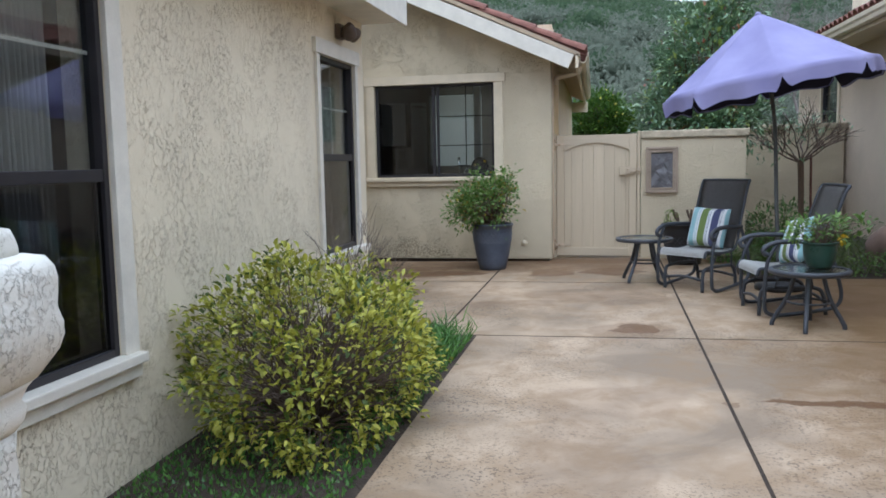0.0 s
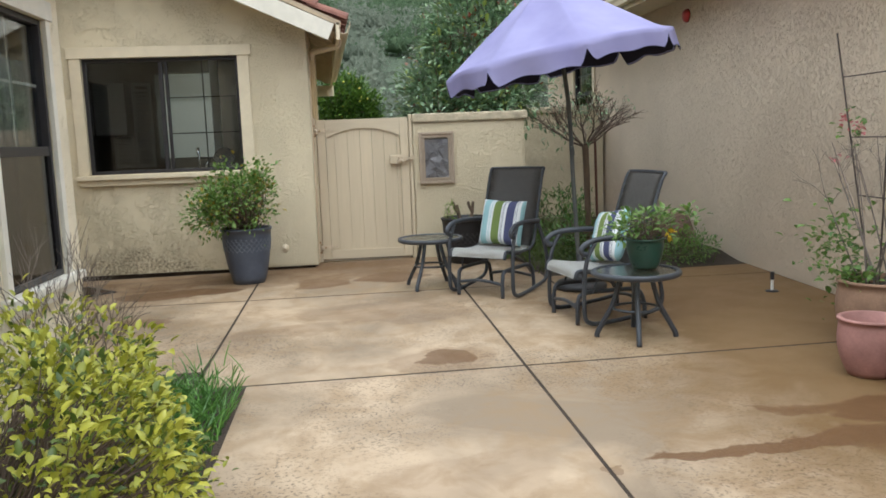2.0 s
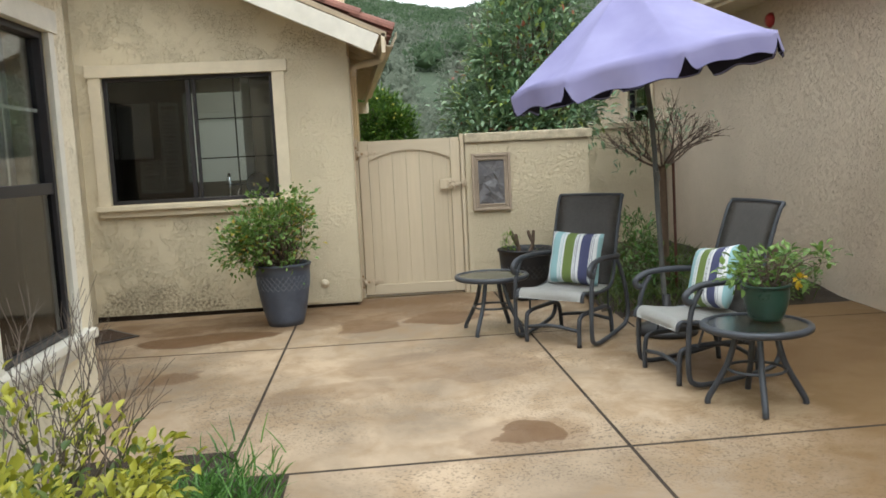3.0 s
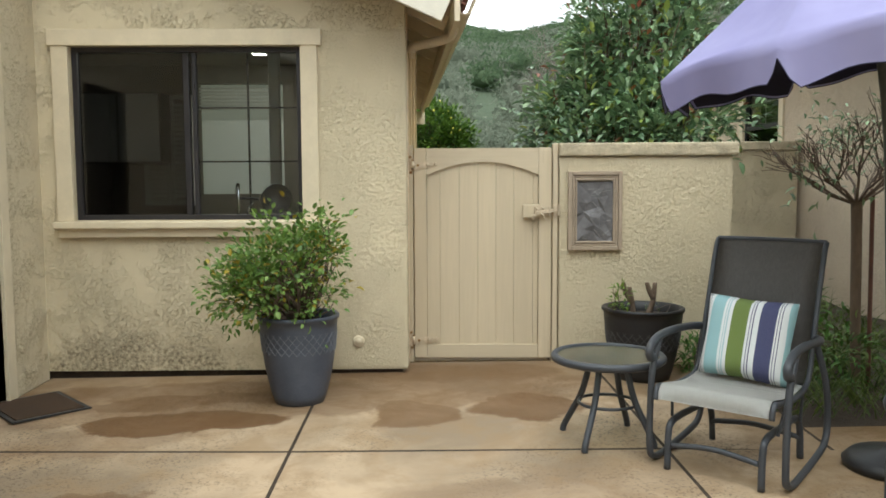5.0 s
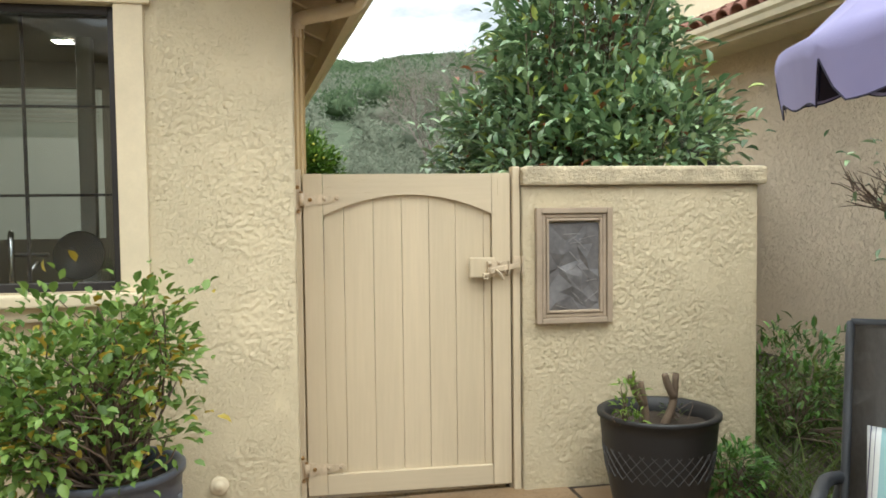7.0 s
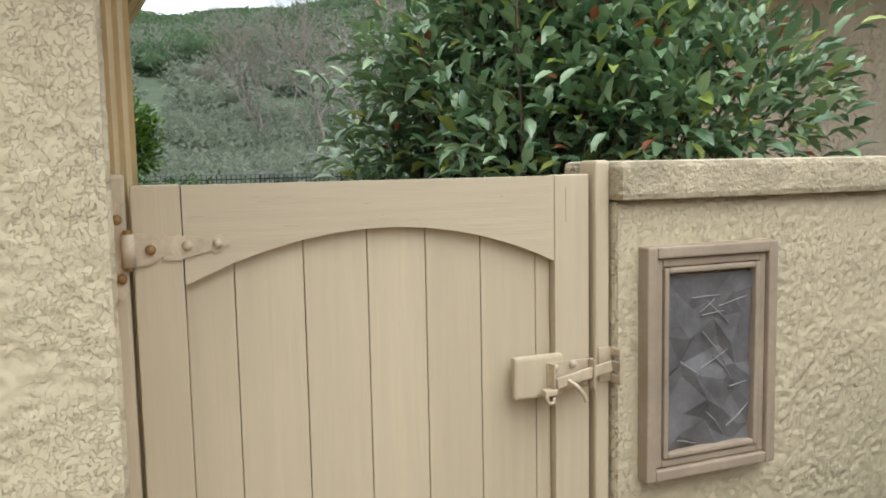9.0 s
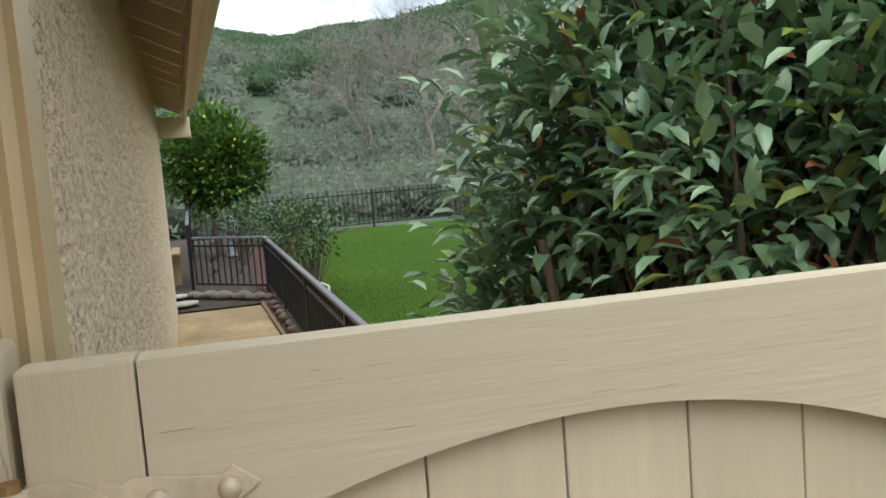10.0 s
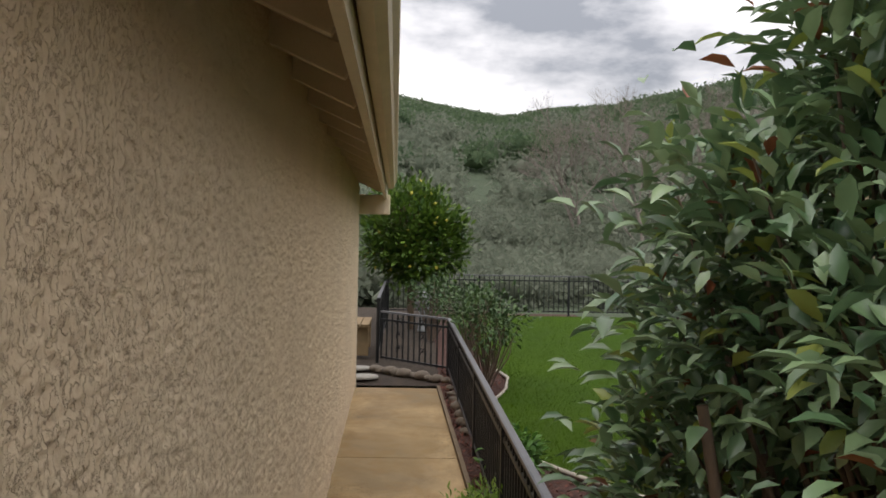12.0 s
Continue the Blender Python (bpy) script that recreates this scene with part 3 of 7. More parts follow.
# side path beyond the gate
path = thing("path", "ochre stained concrete side path with open joints", "path", kind="structure")
def path_right(y):
    return 2.52 - 0.0425 * (y - 9.6)
ys = [9.63, 12.80, 15.95, 18.95]
for a, b in zip(ys, ys[1:]):
    bm = bmesh.new()
    q = [(side_x(a), a + 0.006), (path_right(a), a + 0.006), (path_right(b), b - 0.006), (side_x(b), b - 0.006)]
    t_ = [bm.verts.new((x, y, floor_z(x, y))) for x, y in q]
    b_ = [bm.verts.new((x, y, floor_z(x, y) - 0.1)) for x, y in q]
    bm.faces.new(t_)
    for i in range(4):
        bm.faces.new((b_[i], b_[(i + 1) % 4], t_[(i + 1) % 4], t_[i]))
    part("slab", bm, M_PATH, path)


# ---- roofs ----
def barrel(length, r0, r1, seg=8):
    """One clay barrel tile along y, arched over z, a little tapered, with wall thickness."""
    bm = bmesh.new()
    rows = []
    for y, r in ((0, r0), (length, r1)):
        for rr in (r, r - 0.014):
            rows.append([bm.verts.new((math.cos(math.pi * k / seg) * rr, y, math.sin(math.pi * k / seg) * rr * 0.75)) for k in range(seg + 1)])
    o0, i0, o1, i1 = rows
    for k in range(seg):
        bm.faces.new((o0[k], o0[k + 1], o1[k + 1], o1[k]))
        bm.faces.new((i0[k + 1], i0[k], i1[k], i1[k + 1]))
        bm.faces.new((o0[k + 1], o0[k], i0[k], i0[k + 1]))
        bm.faces.new((o1[k], o1[k + 1], i1[k + 1], i1[k]))
    return bm


def roof_slab(name, a, b, c, d, thick, material):
    """A sheet over four corners."""
    bm = bmesh.new()
    t_ = [bm.verts.new(p) for p in (a, b, c, d)]
    u_ = [bm.verts.new((p[0], p[1], p[2] - thick)) for p in (a, b, c, d)]
    bm.faces.new(t_)
    bm.faces.new(list(reversed(u_)))
    for i in range(4):
        bm.faces.new((u_[i], u_[(i + 1) % 4], t_[(i + 1) % 4], t_[i]))
    bmesh.ops.recalc_face_normals(bm, faces=bm.faces)
    return part(name, bm, material, kind="structure")


PITCH = 0.45
RY = 8.86


def eave_x(y):
    return side_x(y) + 0.36


def eave_z(y):
    return 2.40 + 0.022 * (y - 9.0)


roof_north = roof_slab("roof_north", (eave_x(RY), RY, eave_z(RY) + 0.16), (eave_x(19.6), 19.6, eave_z(19.6) + 0.16), (-3.4, 19.6, eave_z(19.6) + 0.16 + PITCH * 5.0), (-3.4, RY, eave_z(RY) + 0.16 + PITCH * 5.37), 0.05, M_SOFFIT)
# rake board along the gable
bm = bmesh.new()
L = math.hypot(5.3, 5.3 * PITCH)
box(bm, 0, L, 0, 0.04, -0.15, 0.02, 0.006)
rake = part("rake_board", bm, M_TRIM_PALE, roof_north, "pale painted rake board")
rake.matrix_basis = Matrix.Translation((eave_x(RY) - 0.075, RY - 0.04, eave_z(RY) + 0.11)) @ Matrix.Rotation(math.pi + math.atan(PITCH), 4, 'Y') @ Matrix.Diagonal((1, 1, -1, 1))
# soffit fascia, gutter and rafter tails along the side
bm = bmesh.new()
q = [(eave_x(RY) - 0.05, RY), (eave_x(19.6) - 0.05, 19.6)]
vs = []
for (x, y) in q:
    for dx, dz in ((0, -0.02), (0.035, -0.02), (0.035, 0.15), (0, 0.15)):
        vs.append(bm.verts.new((x + dx, y, eave_z(y) + dz)))
for i in range(4):
    bm.faces.new((vs[i], vs[(i + 1) % 4], vs[4 + (i + 1) % 4], vs[4 + i]))
bm.faces.new(vs[3::-1])
bm.faces.new(vs[4:])
part("fascia", bm, M_TRIM, roof_north)
GUT = [(0.0, 0.03), (0.008, -0.0), (0.05, -0.012), (0.085, 0.004), (0.095, 0.05), (0.115, 0.075), (0.118, 0.12), (0.108, 0.12), (0.105, 0.082), (0.083, 0.055), (0.076, 0.014), (0.045, 0.0), (0.015, 0.01), (0.008, 0.12), (0.0, 0.12)]


def gutter(name, p0, p1, flip, material, parent):
    bm = bmesh.new()
    a = [bm.verts.new((p0[0] + flip * u, p0[1], p0[2] + w)) for u, w in GUT]
    b = [bm.verts.new((p1[0] + flip * u, p1[1], p1[2] + w)) for u, w in GUT]
    n = len(GUT)
    for i in range(n):
        bm.faces.new((a[i], a[(i + 1) % n], b[(i + 1) % n], b[i]))
    bm.faces.new(list(reversed(a)))
    bm.faces.new(b)
    bmesh.ops.recalc_face_normals(bm, faces=bm.faces)
    return part(name, bm, material, parent)


gutter("gutter", (eave_x(9.05) - 0.012, 9.05, eave_z(9.05) + 0.06), (eave_x(18.3) - 0.012, 18.3, eave_z(18.3) + 0.06), 1, M_TRIM, roof_north)
raf = part("rafter", box(bmesh.new(), -0.60, -0.035, -0.02, 0.02, -0.13, -0.005, 0.004), M_TRIM, roof_north)
raf.matrix_basis = Matrix.Translation((eave_x(9.6), 9.6, eave_z(9.6) + 0.14)) @ Matrix.Rotation(math.atan(PITCH), 4, 'Y')
for i in range(1, 16):
    y = 9.6 + 0.61 * i
    share("rafter", raf, Matrix.Translation((eave_x(y), y, eave_z(y) + 0.14)) @ Matrix.Rotation(math.atan(PITCH), 4, 'Y'), roof_north)
part("end_block", boxes((side_x(19.2) - 0.02, eave_x(19.2) + 0.02, 19.2, 19.32, 2.42, 2.66), bevel=0.008), M_TRIM, roof_north, "boxed eave end, painted cream")
rng = random.Random(5)
tile = part("tile", barrel(0.42, 0.105, 0.09), M_TILE, roof_north)
slope = Matrix.Rotation(math.atan(PITCH), 4, 'Y')
first = True
for i in range(9):          # rows of barrels running up the slope
    for j in range(12):
        yy = RY + 0.02 + 0.24 * i
        s = 0.33 * j
        m = Matrix.Translation((eave_x(yy) + 0.06 - s * math.cos(math.atan(PITCH)), yy + 0.1, eave_z(yy) + 0.18 + s * math.sin(math.atan(PITCH)) + rng.uniform(-0.006, 0.006))) @ slope @ Matrix.Rotation(math.pi / 2 + rng.uniform(-0.02, 0.02), 4, 'Z') @ Matrix.Rotation(radians(-3), 4, 'X')
        if first:
            tile.matrix_basis, first = m, False
        else:
            share("tile", tile, m, roof_north)

# west house eave above the bed
roof_west = roof_slab("roof_west", (0.47, -7, 2.72), (0.47, 6.02, 2.72), (-3.2, 6.02, 4.2), (-3.2, -7, 4.2), 0.06, M_SOFFIT)
part("fascia", boxes((0.44, 0.475, -7, 6.03, 2.50, 2.73), bevel=0.006), M_TRIM_PALE, roof_west)
part("soffit", boxes((-0.14, 0.44, -7, 6.01, 2.53, 2.56)), M_TRIM_PALE, roof_west)
bm = bmesh.new()
box(bm, 0, 4.0, 0, 0.04, -0.17, 0.02, 0.006)
rk = part("rake_board", bm, M_TRIM_PALE, roof_west)
rk.matrix_basis = Matrix.Translation((0.47, 6.01, 2.70)) @ Matrix.Rotation(math.pi + math.atan(0.403), 4, 'Y') @ Matrix.Diagonal((1, 1, -1, 1))

# east house eave
roof_east = roof_slab("roof_east", (5.22, 16.4, 3.096), (5.22, -7, 2.60), (9.6, -7, 4.6), (9.6, 16.4, 5.1), 0.06, M_SOFFIT)


def east_eave_z(y):
    return 2.60 + 0.0212 * (y + 7)


bm = bmesh.new()
for y in (-7, 16.4):
    for dx, dz in ((0, -0.17), (0.035, -0.17), (0.035, 0.0), (0, 0.0)):
        bm.verts.new((5.22 + dx, y, east_eave_z(y) + dz))
vs = list(bm.verts)
for i in range(4):
    bm.faces.new((vs[i], vs[(i + 1) % 4], vs[4 + (i + 1) % 4], vs[4 + i]))
bm.faces.new(vs[3::-1])
bm.faces.new(vs[4:])
part("fascia", bm, M_TRIM, roof_east)
gutter("gutter", (5.215, -7, east_eave_z(-7) - 0.12), (5.215, 16.4, east_eave_z(16.4) - 0.12), -1, M_TRIM, roof_east)
bm = bmesh.new()
for y in (-7, 16.4):
    for x in (5.25, EX):
        bm.verts.new((x, y, east_eave_z(y) - 0.13))
vs = list(bm.verts)
bm.faces.new((vs[0], vs[1], vs[3], vs[2]))
part("soffit", bm, M_TRIM, roof_east)
rng = random.Random(8)
etile = None
for i in range(33):
    for j in range(3):
        yy, s = 8.6 + 0.235 * i, 0.33 * j
        m = Matrix.Translation((5.16 + s * 0.91, yy, east_eave_z(yy) + 0.03 + s * 0.415 + rng.uniform(-0.006, 0.006))) @ Matrix.Rotation(-math.atan(0.456), 4, 'Y') @ Matrix.Rotation(-math.pi / 2 + rng.uniform(-0.02, 0.02), 4, 'Z') @ Matrix.Rotation(radians(-3), 4, 'X')
        if etile is None:
            etile = part("tile", barrel(0.42, 0.105, 0.09), M_TILE, roof_east)
            etile.matrix_basis = m
        else:
            share("tile", etile, m, roof_east)
# upper storey set back behind the east roof
wall_along_y("wall_east_upper", 6.6, 6.82, 9.6, 16.0, 3.2, 6.2, [], M_STUCCO_PALE)

# ---- windows, doors and the gate ----
def pane(name, x0, x1, y0, y1, z0, z1, parent, material):
    p = part(name, boxes((x0, x1, y0, y1, z0, z1)), material, parent)
    p.visible_shadow = False
    return p


def window_in_y_wall(name, label, face, into, y0, y1, z0, z1, rail_z, casing, parent_trim, over=0.06):
    """A single-hung window in a wall along y, with casing, sill and two sashes."""
    w = thing(name, label, "window", kind="structure")
    s = 1 if into < 0 else -1
    f = face - s * 0.05

    def bx(xa, xb, *r, bevel=0.004):
        return boxes((min(xa, xb), max(xa, xb), *r), bevel=bevel)
    t = 0.035
    for nm, r in (("jamb", (y0, y0 + t, z0, z1)), ("jamb", (y1 - t, y1, z0, z1)), ("head", (y0 + t, y1 - t, z1 - t, z1)), ("foot", (y0 + t, y1 - t, z0, z0 + t))):
        part(nm, bx(f - s * 0.03, f + s * 0.045, *r), M_FRAME, w)
    part("meeting_rail", bx(f - s * 0.025, f + s * 0.04, y0 + t, y1 - t, rail_z - 0.028, rail_z + 0.028), M_FRAME, w)
    pane("pane", *sorted((f - 0.002, f + 0.004)), y0 + t, y1 - t, rail_z + 0.028, z1 - t, w, M_GLASS)
    pane("pane", *sorted((f - 0.002 + s * 0.02, f + 0.004 + s * 0.02)), y0 + t, y1 - t, z0 + t, rail_z - 0.028, w, M_GLASS_DARK)
    ym = (y0 + y1) / 2
    part("muntin", bx(f - s * 0.012, f - s * 0.004, ym - 0.009, ym + 0.009, rail_z + 0.03, z1 - t, bevel=0.002), M_TRIM_PALE, w)
    zm = (rail_z + z1) / 2
    part("muntin", bx(f - s * 0.012, f - s * 0.004, y0 + t, y1 - t, zm - 0.009, zm + 0.009, bevel=0.002), M_TRIM_PALE, w)
    c = casing
    part("casing", bx(face, face + s * 0.028, y1, y1 + c, z0, z1), parent_trim, w)
    part("casing", bx(face, face + s * 0.028, y0 - c, y0, z0, z1), parent_trim, w)
    part("header", bx(face, face + s * 0.038, y0 - c - 0.03, y1 + c + 0.03, z1, z1 + 0.115), parent_trim, w)
    part("sill", bx(face - s * 0.02, face + s * 0.075, y0 - c - 0.05, y1 + c + over, z0 - 0.05, z0, bevel=0.008), parent_trim, w)
    part("apron", bx(face, face + s * 0.035, y0 - c, y1 + c, z0 - 0.12, z0 - 0.05), parent_trim, w)
    return w


window_in_y_wall("window_1", "dark framed sash window with pale casing", WX, -1, 0.55, 2.15, 0.43, 2.35, 1.265, 0.11, M_TRIM_PALE, 0.0)
window_in_y_wall("window_2", "tall dark framed sash window with curtains", WX, -1, 4.80, 5.635, 0.58, 2.13, 1.345, 0.065, M_TRIM_PALE, 0.10)
window_in_y_wall("window_4", "window with lowered blind on the tan house", EX, 1, 13.15, 14.25, 1.35, 2.62, 2.0, 0.12, M_TRIM)
# rooms behind the panes
def room(name, x0, x1, y0, y1, z0, z1, open_side):
    bm = bmesh.new()
    t = 0.05
    if open_side != "x1":
        box(bm, x1, x1 + t, y0, y1, z0, z1)
    if open_side != "x0":
        box(bm, x0 - t, x0, y0, y1, z0, z1)
    if open_side != "y0":
        box(bm, x0, x1, y0 - t, y0, z0, z1)
    box(bm, x0, x1, y1, y1 + t, z0, z1)
    box(bm, x0, x1, y0, y1, z0 - t, z0)
    box(bm, x0, x1, y0, y1, z1, z1 + t)
    return part(name, bm, M_DARKROOM, kind="structure")


room("wall_room_west", -3.2, WX - 0.23, -1.5, 5.6, -0.3, 2.5, "x1")
room("wall_room_east", EX + 0.23, 8.5, 11.5, 15.6, 0.0, 2.9, "x0")
M_CURTAIN = simple("curtain_cloth", (0.42, 0.40, 0.36), 0.85, 0.15, 8.0, 0.2, 120.0)


def curtain(y0, y1, z0, z1, x, label):
    """Pleated cloth hanging just behind a pane."""
    bm = bmesh.new()
    n = 60
    rows = [[bm.verts.new((x + 0.018 * math.sin(k * 0.9) + 0.006 * math.sin(k * 2.3), y0 + (y1 - y0) * k / n, z)) for k in range(n + 1)] for z in (z0, z1)]
    for k in range(n):
        bm.faces.new((rows[0][k], rows[0][k + 1], rows[1][k + 1], rows[1][k]))
    c = part("curtain", bm, M_CURTAIN, None, smooth=True)
    m = c.modifiers.new("thick", 'SOLIDIFY')
    m.thickness = 0.004
    return tagged(c, label, "curtain")


curtain(4.83, 5.62, 1.36, 2.12, -0.13, "pale pleated curtain behind the tall window")
curtain(1.75, 2.06, 0.5, 2.3, -0.16, "pale curtain gathered at the window's edge")
blind = thing("window_blind", "lowered grey slatted blind behind the pane", "blind")
sl = part("slat", box(bmesh.new(), -0.012, 0.012, 13.2, 14.2, -0.002, 0.002), M_CURTAIN, blind)
sl.matrix_basis = Matrix.Translation((EX + 0.13, 0, 1.42)) @ Matrix.Rotation(0.0, 4, 'Y')
for i in range(1, 30):
    share("slat", sl, Matrix.Translation((EX + 0.13, 0, 1.42 + 0.04 * i)), blind)

# wide sliding window in the cream gable
w3 = thing("window_3", "wide dark framed sliding window with cream casing", "window", kind="structure")
WY = 9.19
w3.matrix_basis = Matrix.Translation((1.6, 9.29, 1.37)) @ Matrix.Diagonal((1.02, 1, 1.02, 1)) @ Matrix.Translation((-1.6, -9.19, -1.37))
for nm, r in (("jamb", (-0.80, -0.765, 1.10, 2.275)), ("jamb", (0.725, 0.76, 1.10, 2.275)), ("head", (-0.765, 0.725, 2.24, 2.275)), ("foot", (-0.765, 0.725, 1.10, 1.135)), ("stile", (-0.055, -0.015, 1.135, 2.24)), ("stile", (0.005, 0.035, 1.135, 2.24))):
    dy = 0.02 if nm == "stile" else 0.0
    part(nm, boxes((r[0], r[1], WY + 0.035 + dy, WY + 0.10, r[2], r[3]), bevel=0.004), M_FRAME, w3)
pane("pane", -0.765, -0.055, WY + 0.060, WY + 0.066, 1.135, 2.24, w3, M_GLASS_DARK)
pane("pane", 0.035, 0.725, WY + 0.080, WY + 0.086, 1.135, 2.24, w3, M_GLASS)
for x0, x1 in ((-0.91, -0.80), (0.76, 0.875)):
    part("casing", boxes((x0, x1, WY - 0.03, WY, 1.095, 2.275), bevel=0.005), M_TRIM, w3)
part("muntin", boxes((0.374, 0.388, WY + 0.088, WY + 0.096, 1.135, 2.24)), M_FRAME, w3)
for z in (1.50, 1.87):
    part("muntin", boxes((0.035, 0.725, WY + 0.0965, WY + 0.102, z - 0.006, z + 0.006)), M_FRAME, w3)
part("header", boxes((-0.93, 0.905, WY - 0.04, WY, 2.275, 2.385), bevel=0.005), M_TRIM, w3)
part("sill", boxes((-0.925, 0.90, WY - 0.085, WY + 0.02, 1.045, 1.095), bevel=0.01), M_TRIM, w3)
part("apron", boxes((-0.90, 0.885, WY - 0.045, WY, 0.985, 1.045), bevel=0.006), M_TRIM, w3)
# kitchen behind it
bm = bmesh.new()
KX0, KX1, KY0, KY1 = -2.2, 1.15, 9.48, 12.6
for a, b, c, d in pierced(KX0, KX1, 0.1, 2.62, [(-0.90, 0.02, 1.22, 2.42)]):
    box(bm, a, b, KY1, KY1 + 0.1, c, d)
box(bm, KX0 - 0.05, KX0, KY0, KY1, 0.1, 2.62)
box(bm, KX1, KX1 + 0.05, KY0, KY1, 0.1, 2.62)
box(bm, KX0, KX1, KY0, KY1, 0.05, 0.1)
box(bm, KX0, KX1, KY0, KY1, 2.62, 2.67)
part("wall_kitchen", bm, M_DARKROOM, kind="structure")
M_WHITE = simple("white_enamel", (0.72, 0.71, 0.67), 0.4, 0.05, 4.0, 0.05, 80.0)
M_CHROME = simple("chrome", (0.7, 0.7, 0.7), 0.15, 0.05, 8.0, 0.02, 60.0, metal=1.0)
M_DARK = simple("dark_metal", (0.03, 0.03, 0.032), 0.45, 0.2, 8.0, 0.1, 60.0)
counter = thing("kitchen_counter", "pale kitchen counter under the window", "counter")
part("cabinet", boxes((-1.6, 1.10, 9.52, 9.98, 0.1, 0.95), bevel=0.006), M_DARKROOM, counter)
part("worktop", boxes((-1.6, 1.12, 9.49, 10.02, 0.952, 0.99), bevel=0.006), M_WHITE, counter)
faucet = thing("faucet", "chrome swan neck kitchen faucet", "faucet")
part("spout", tube(bmesh.new(), smooth_path([(0.22, 9.60, 0.99), (0.22, 9.60, 1.26), (0.20, 9.67, 1.34), (0.17, 9.75, 1.28)]), 0.013), M_CHROME, faucet, smooth=True)
part("lever", tube(bmesh.new(), [(0.28, 9.60, 0.99), (0.29, 9.60, 1.16), (0.33, 9.61, 1.21)], 0.010), M_CHROME, faucet, smooth=True)
pan = thing("frying_pan", "dark frying pan propped behind the sink", "pan")
bm = lathe(bmesh.new(), [(0.02, 0.0), (0.10, 0.0), (0.118, 0.032), (0.113, 0.032), (0.096, 0.006), (0.0001, 0.006)], 28)
pb = part("bowl", bm, M_DARK, pan, smooth=True)
pb.matrix_basis = Matrix.Translation((0.47, 9.78, 1.22)) @ Matrix.Rotation(radians(78), 4, 'X')
part("handle", tube(bmesh.new(), [(0.33, 9.78, 1.23), (0.16, 9.77, 1.235)], 0.011), M_DARK, pan)
shut = thing("shutter", "white louvred shutters folded open at the far kitchen window", "shutter")
lv = None
for x0 in (-1.50, -1.21):
    for r in ((x0, x0 + 0.04, 1.10, 2.30), (x0 + 0.23, x0 + 0.27, 1.10, 2.30), (x0 + 0.04, x0 + 0.23, 2.25, 2.30), (x0 + 0.04, x0 + 0.23, 1.10, 1.16)):
        part("frame", boxes((r[0], r[1], KY1 - 0.05, KY1 - 0.01, r[2], r[3]), bevel=0.004), M_WHITE, shut)
    for i in range(20):
        m = Matrix.Translation((x0 + 0.041, KY1 - 0.03, 1.20 + 0.052 * i)) @ Matrix.Rotation(radians(38), 4, 'X')
        if lv is None:
            lv = part("louvre", box(bmesh.new(), 0, 0.188, -0.028, 0.028, -0.004, 0.004), M_WHITE, shut)
            lv.matrix_basis = m
        else:
            share("louvre", lv, m, shut)
kb = thing("window_blind", "white slatted blind drawn up at the far kitchen window", "blind")
ks = None
for i in range(7):
    m = Matrix.Translation((0, KY1 - 0.04, 2.15 + 0.036 * i))
    if ks is None:
        ks = part("slat", box(bmesh.new(), -0.88, 0.0, -0.012, 0.012, -0.009, 0.009), M_WHITE, kb)
        ks.matrix_basis = m
    else:
        share("slat", ks, m, kb)
kpost = thing("kitchen_column", "pale painted column beside the kitchen sink", "column")
part("shaft", boxes((0.06, 0.16, 11.60, 11.70, 0.1, 2.619), bevel=0.006), M_WHITE, kpost)
M_DOOR = simple("dark_door_paint", (0.035, 0.028, 0.022), 0.5, 0.25, 4.0, 0.2, 60.0)
for x0, z0, z1, lab in ((-2.1, 1.55, 2.3, "dim wall cabinet in the kitchen"),):
    cab = thing("wall_cabinet", lab, "cabinet")
    part("body", boxes((x0, x0 + 0.9, KY1 - 0.36, KY1 - 0.01, z0, z1), bevel=0.005), M_DOOR, cab)
    part("door", boxes((x0 + 0.02, x0 + 0.44, KY1 - 0.385, KY1 - 0.362, z0 + 0.02, z1 - 0.02), bevel=0.004), M_WHITE, cab)
    part("door", boxes((x0 + 0.46, x0 + 0.88, KY1 - 0.385, KY1 - 0.362, z0 + 0.02, z1 - 0.02), bevel=0.004), M_WHITE, cab)

# self-lit sheet added behind the far kitchen window, standing in for daylight
M_GLOW = bpy.data.materials.new("daylight_glow_sheet")
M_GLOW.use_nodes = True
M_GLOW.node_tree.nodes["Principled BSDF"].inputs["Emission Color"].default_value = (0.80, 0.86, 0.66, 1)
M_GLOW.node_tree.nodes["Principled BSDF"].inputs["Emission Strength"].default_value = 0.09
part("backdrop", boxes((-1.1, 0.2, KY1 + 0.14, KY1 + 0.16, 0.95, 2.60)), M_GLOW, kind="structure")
spot = thing("downlight", "recessed round ceiling downlight, switched on", "ceiling light")
M_BULB = bpy.data.materials.new("lit_lamp_face")
M_BULB.use_nodes = True
M_BULB.node_tree.nodes["Principled BSDF"].inputs["Emission Color"].default_value = (1.0, 0.93, 0.80, 1)
M_BULB.node_tree.nodes["Principled BSDF"].inputs["Emission Strength"].default_value = 14.0
part("trim_ring", lathe(bmesh.new(), [(0.05, 2.612), (0.075, 2.608), (0.078, 2.619), (0.05, 2.619)], 20), M_WHITE, spot, smooth=True)
part("lamp_face", lathe(bmesh.new(), [(0.048, 2.613), (0.048, 2.616)], 18, True), M_BULB, spot, "glowing lamp face")
spot.matrix_basis = Matrix.Translation((-0.04, 11.7, 0))
klamp = new("kitchen_lamp", bpy.data.lights.new("kitchen_lamp", 'AREA'))
klamp.data.energy, klamp.data.size, klamp.data.color = 4.5, 0.12, (1.0, 0.92, 0.8)
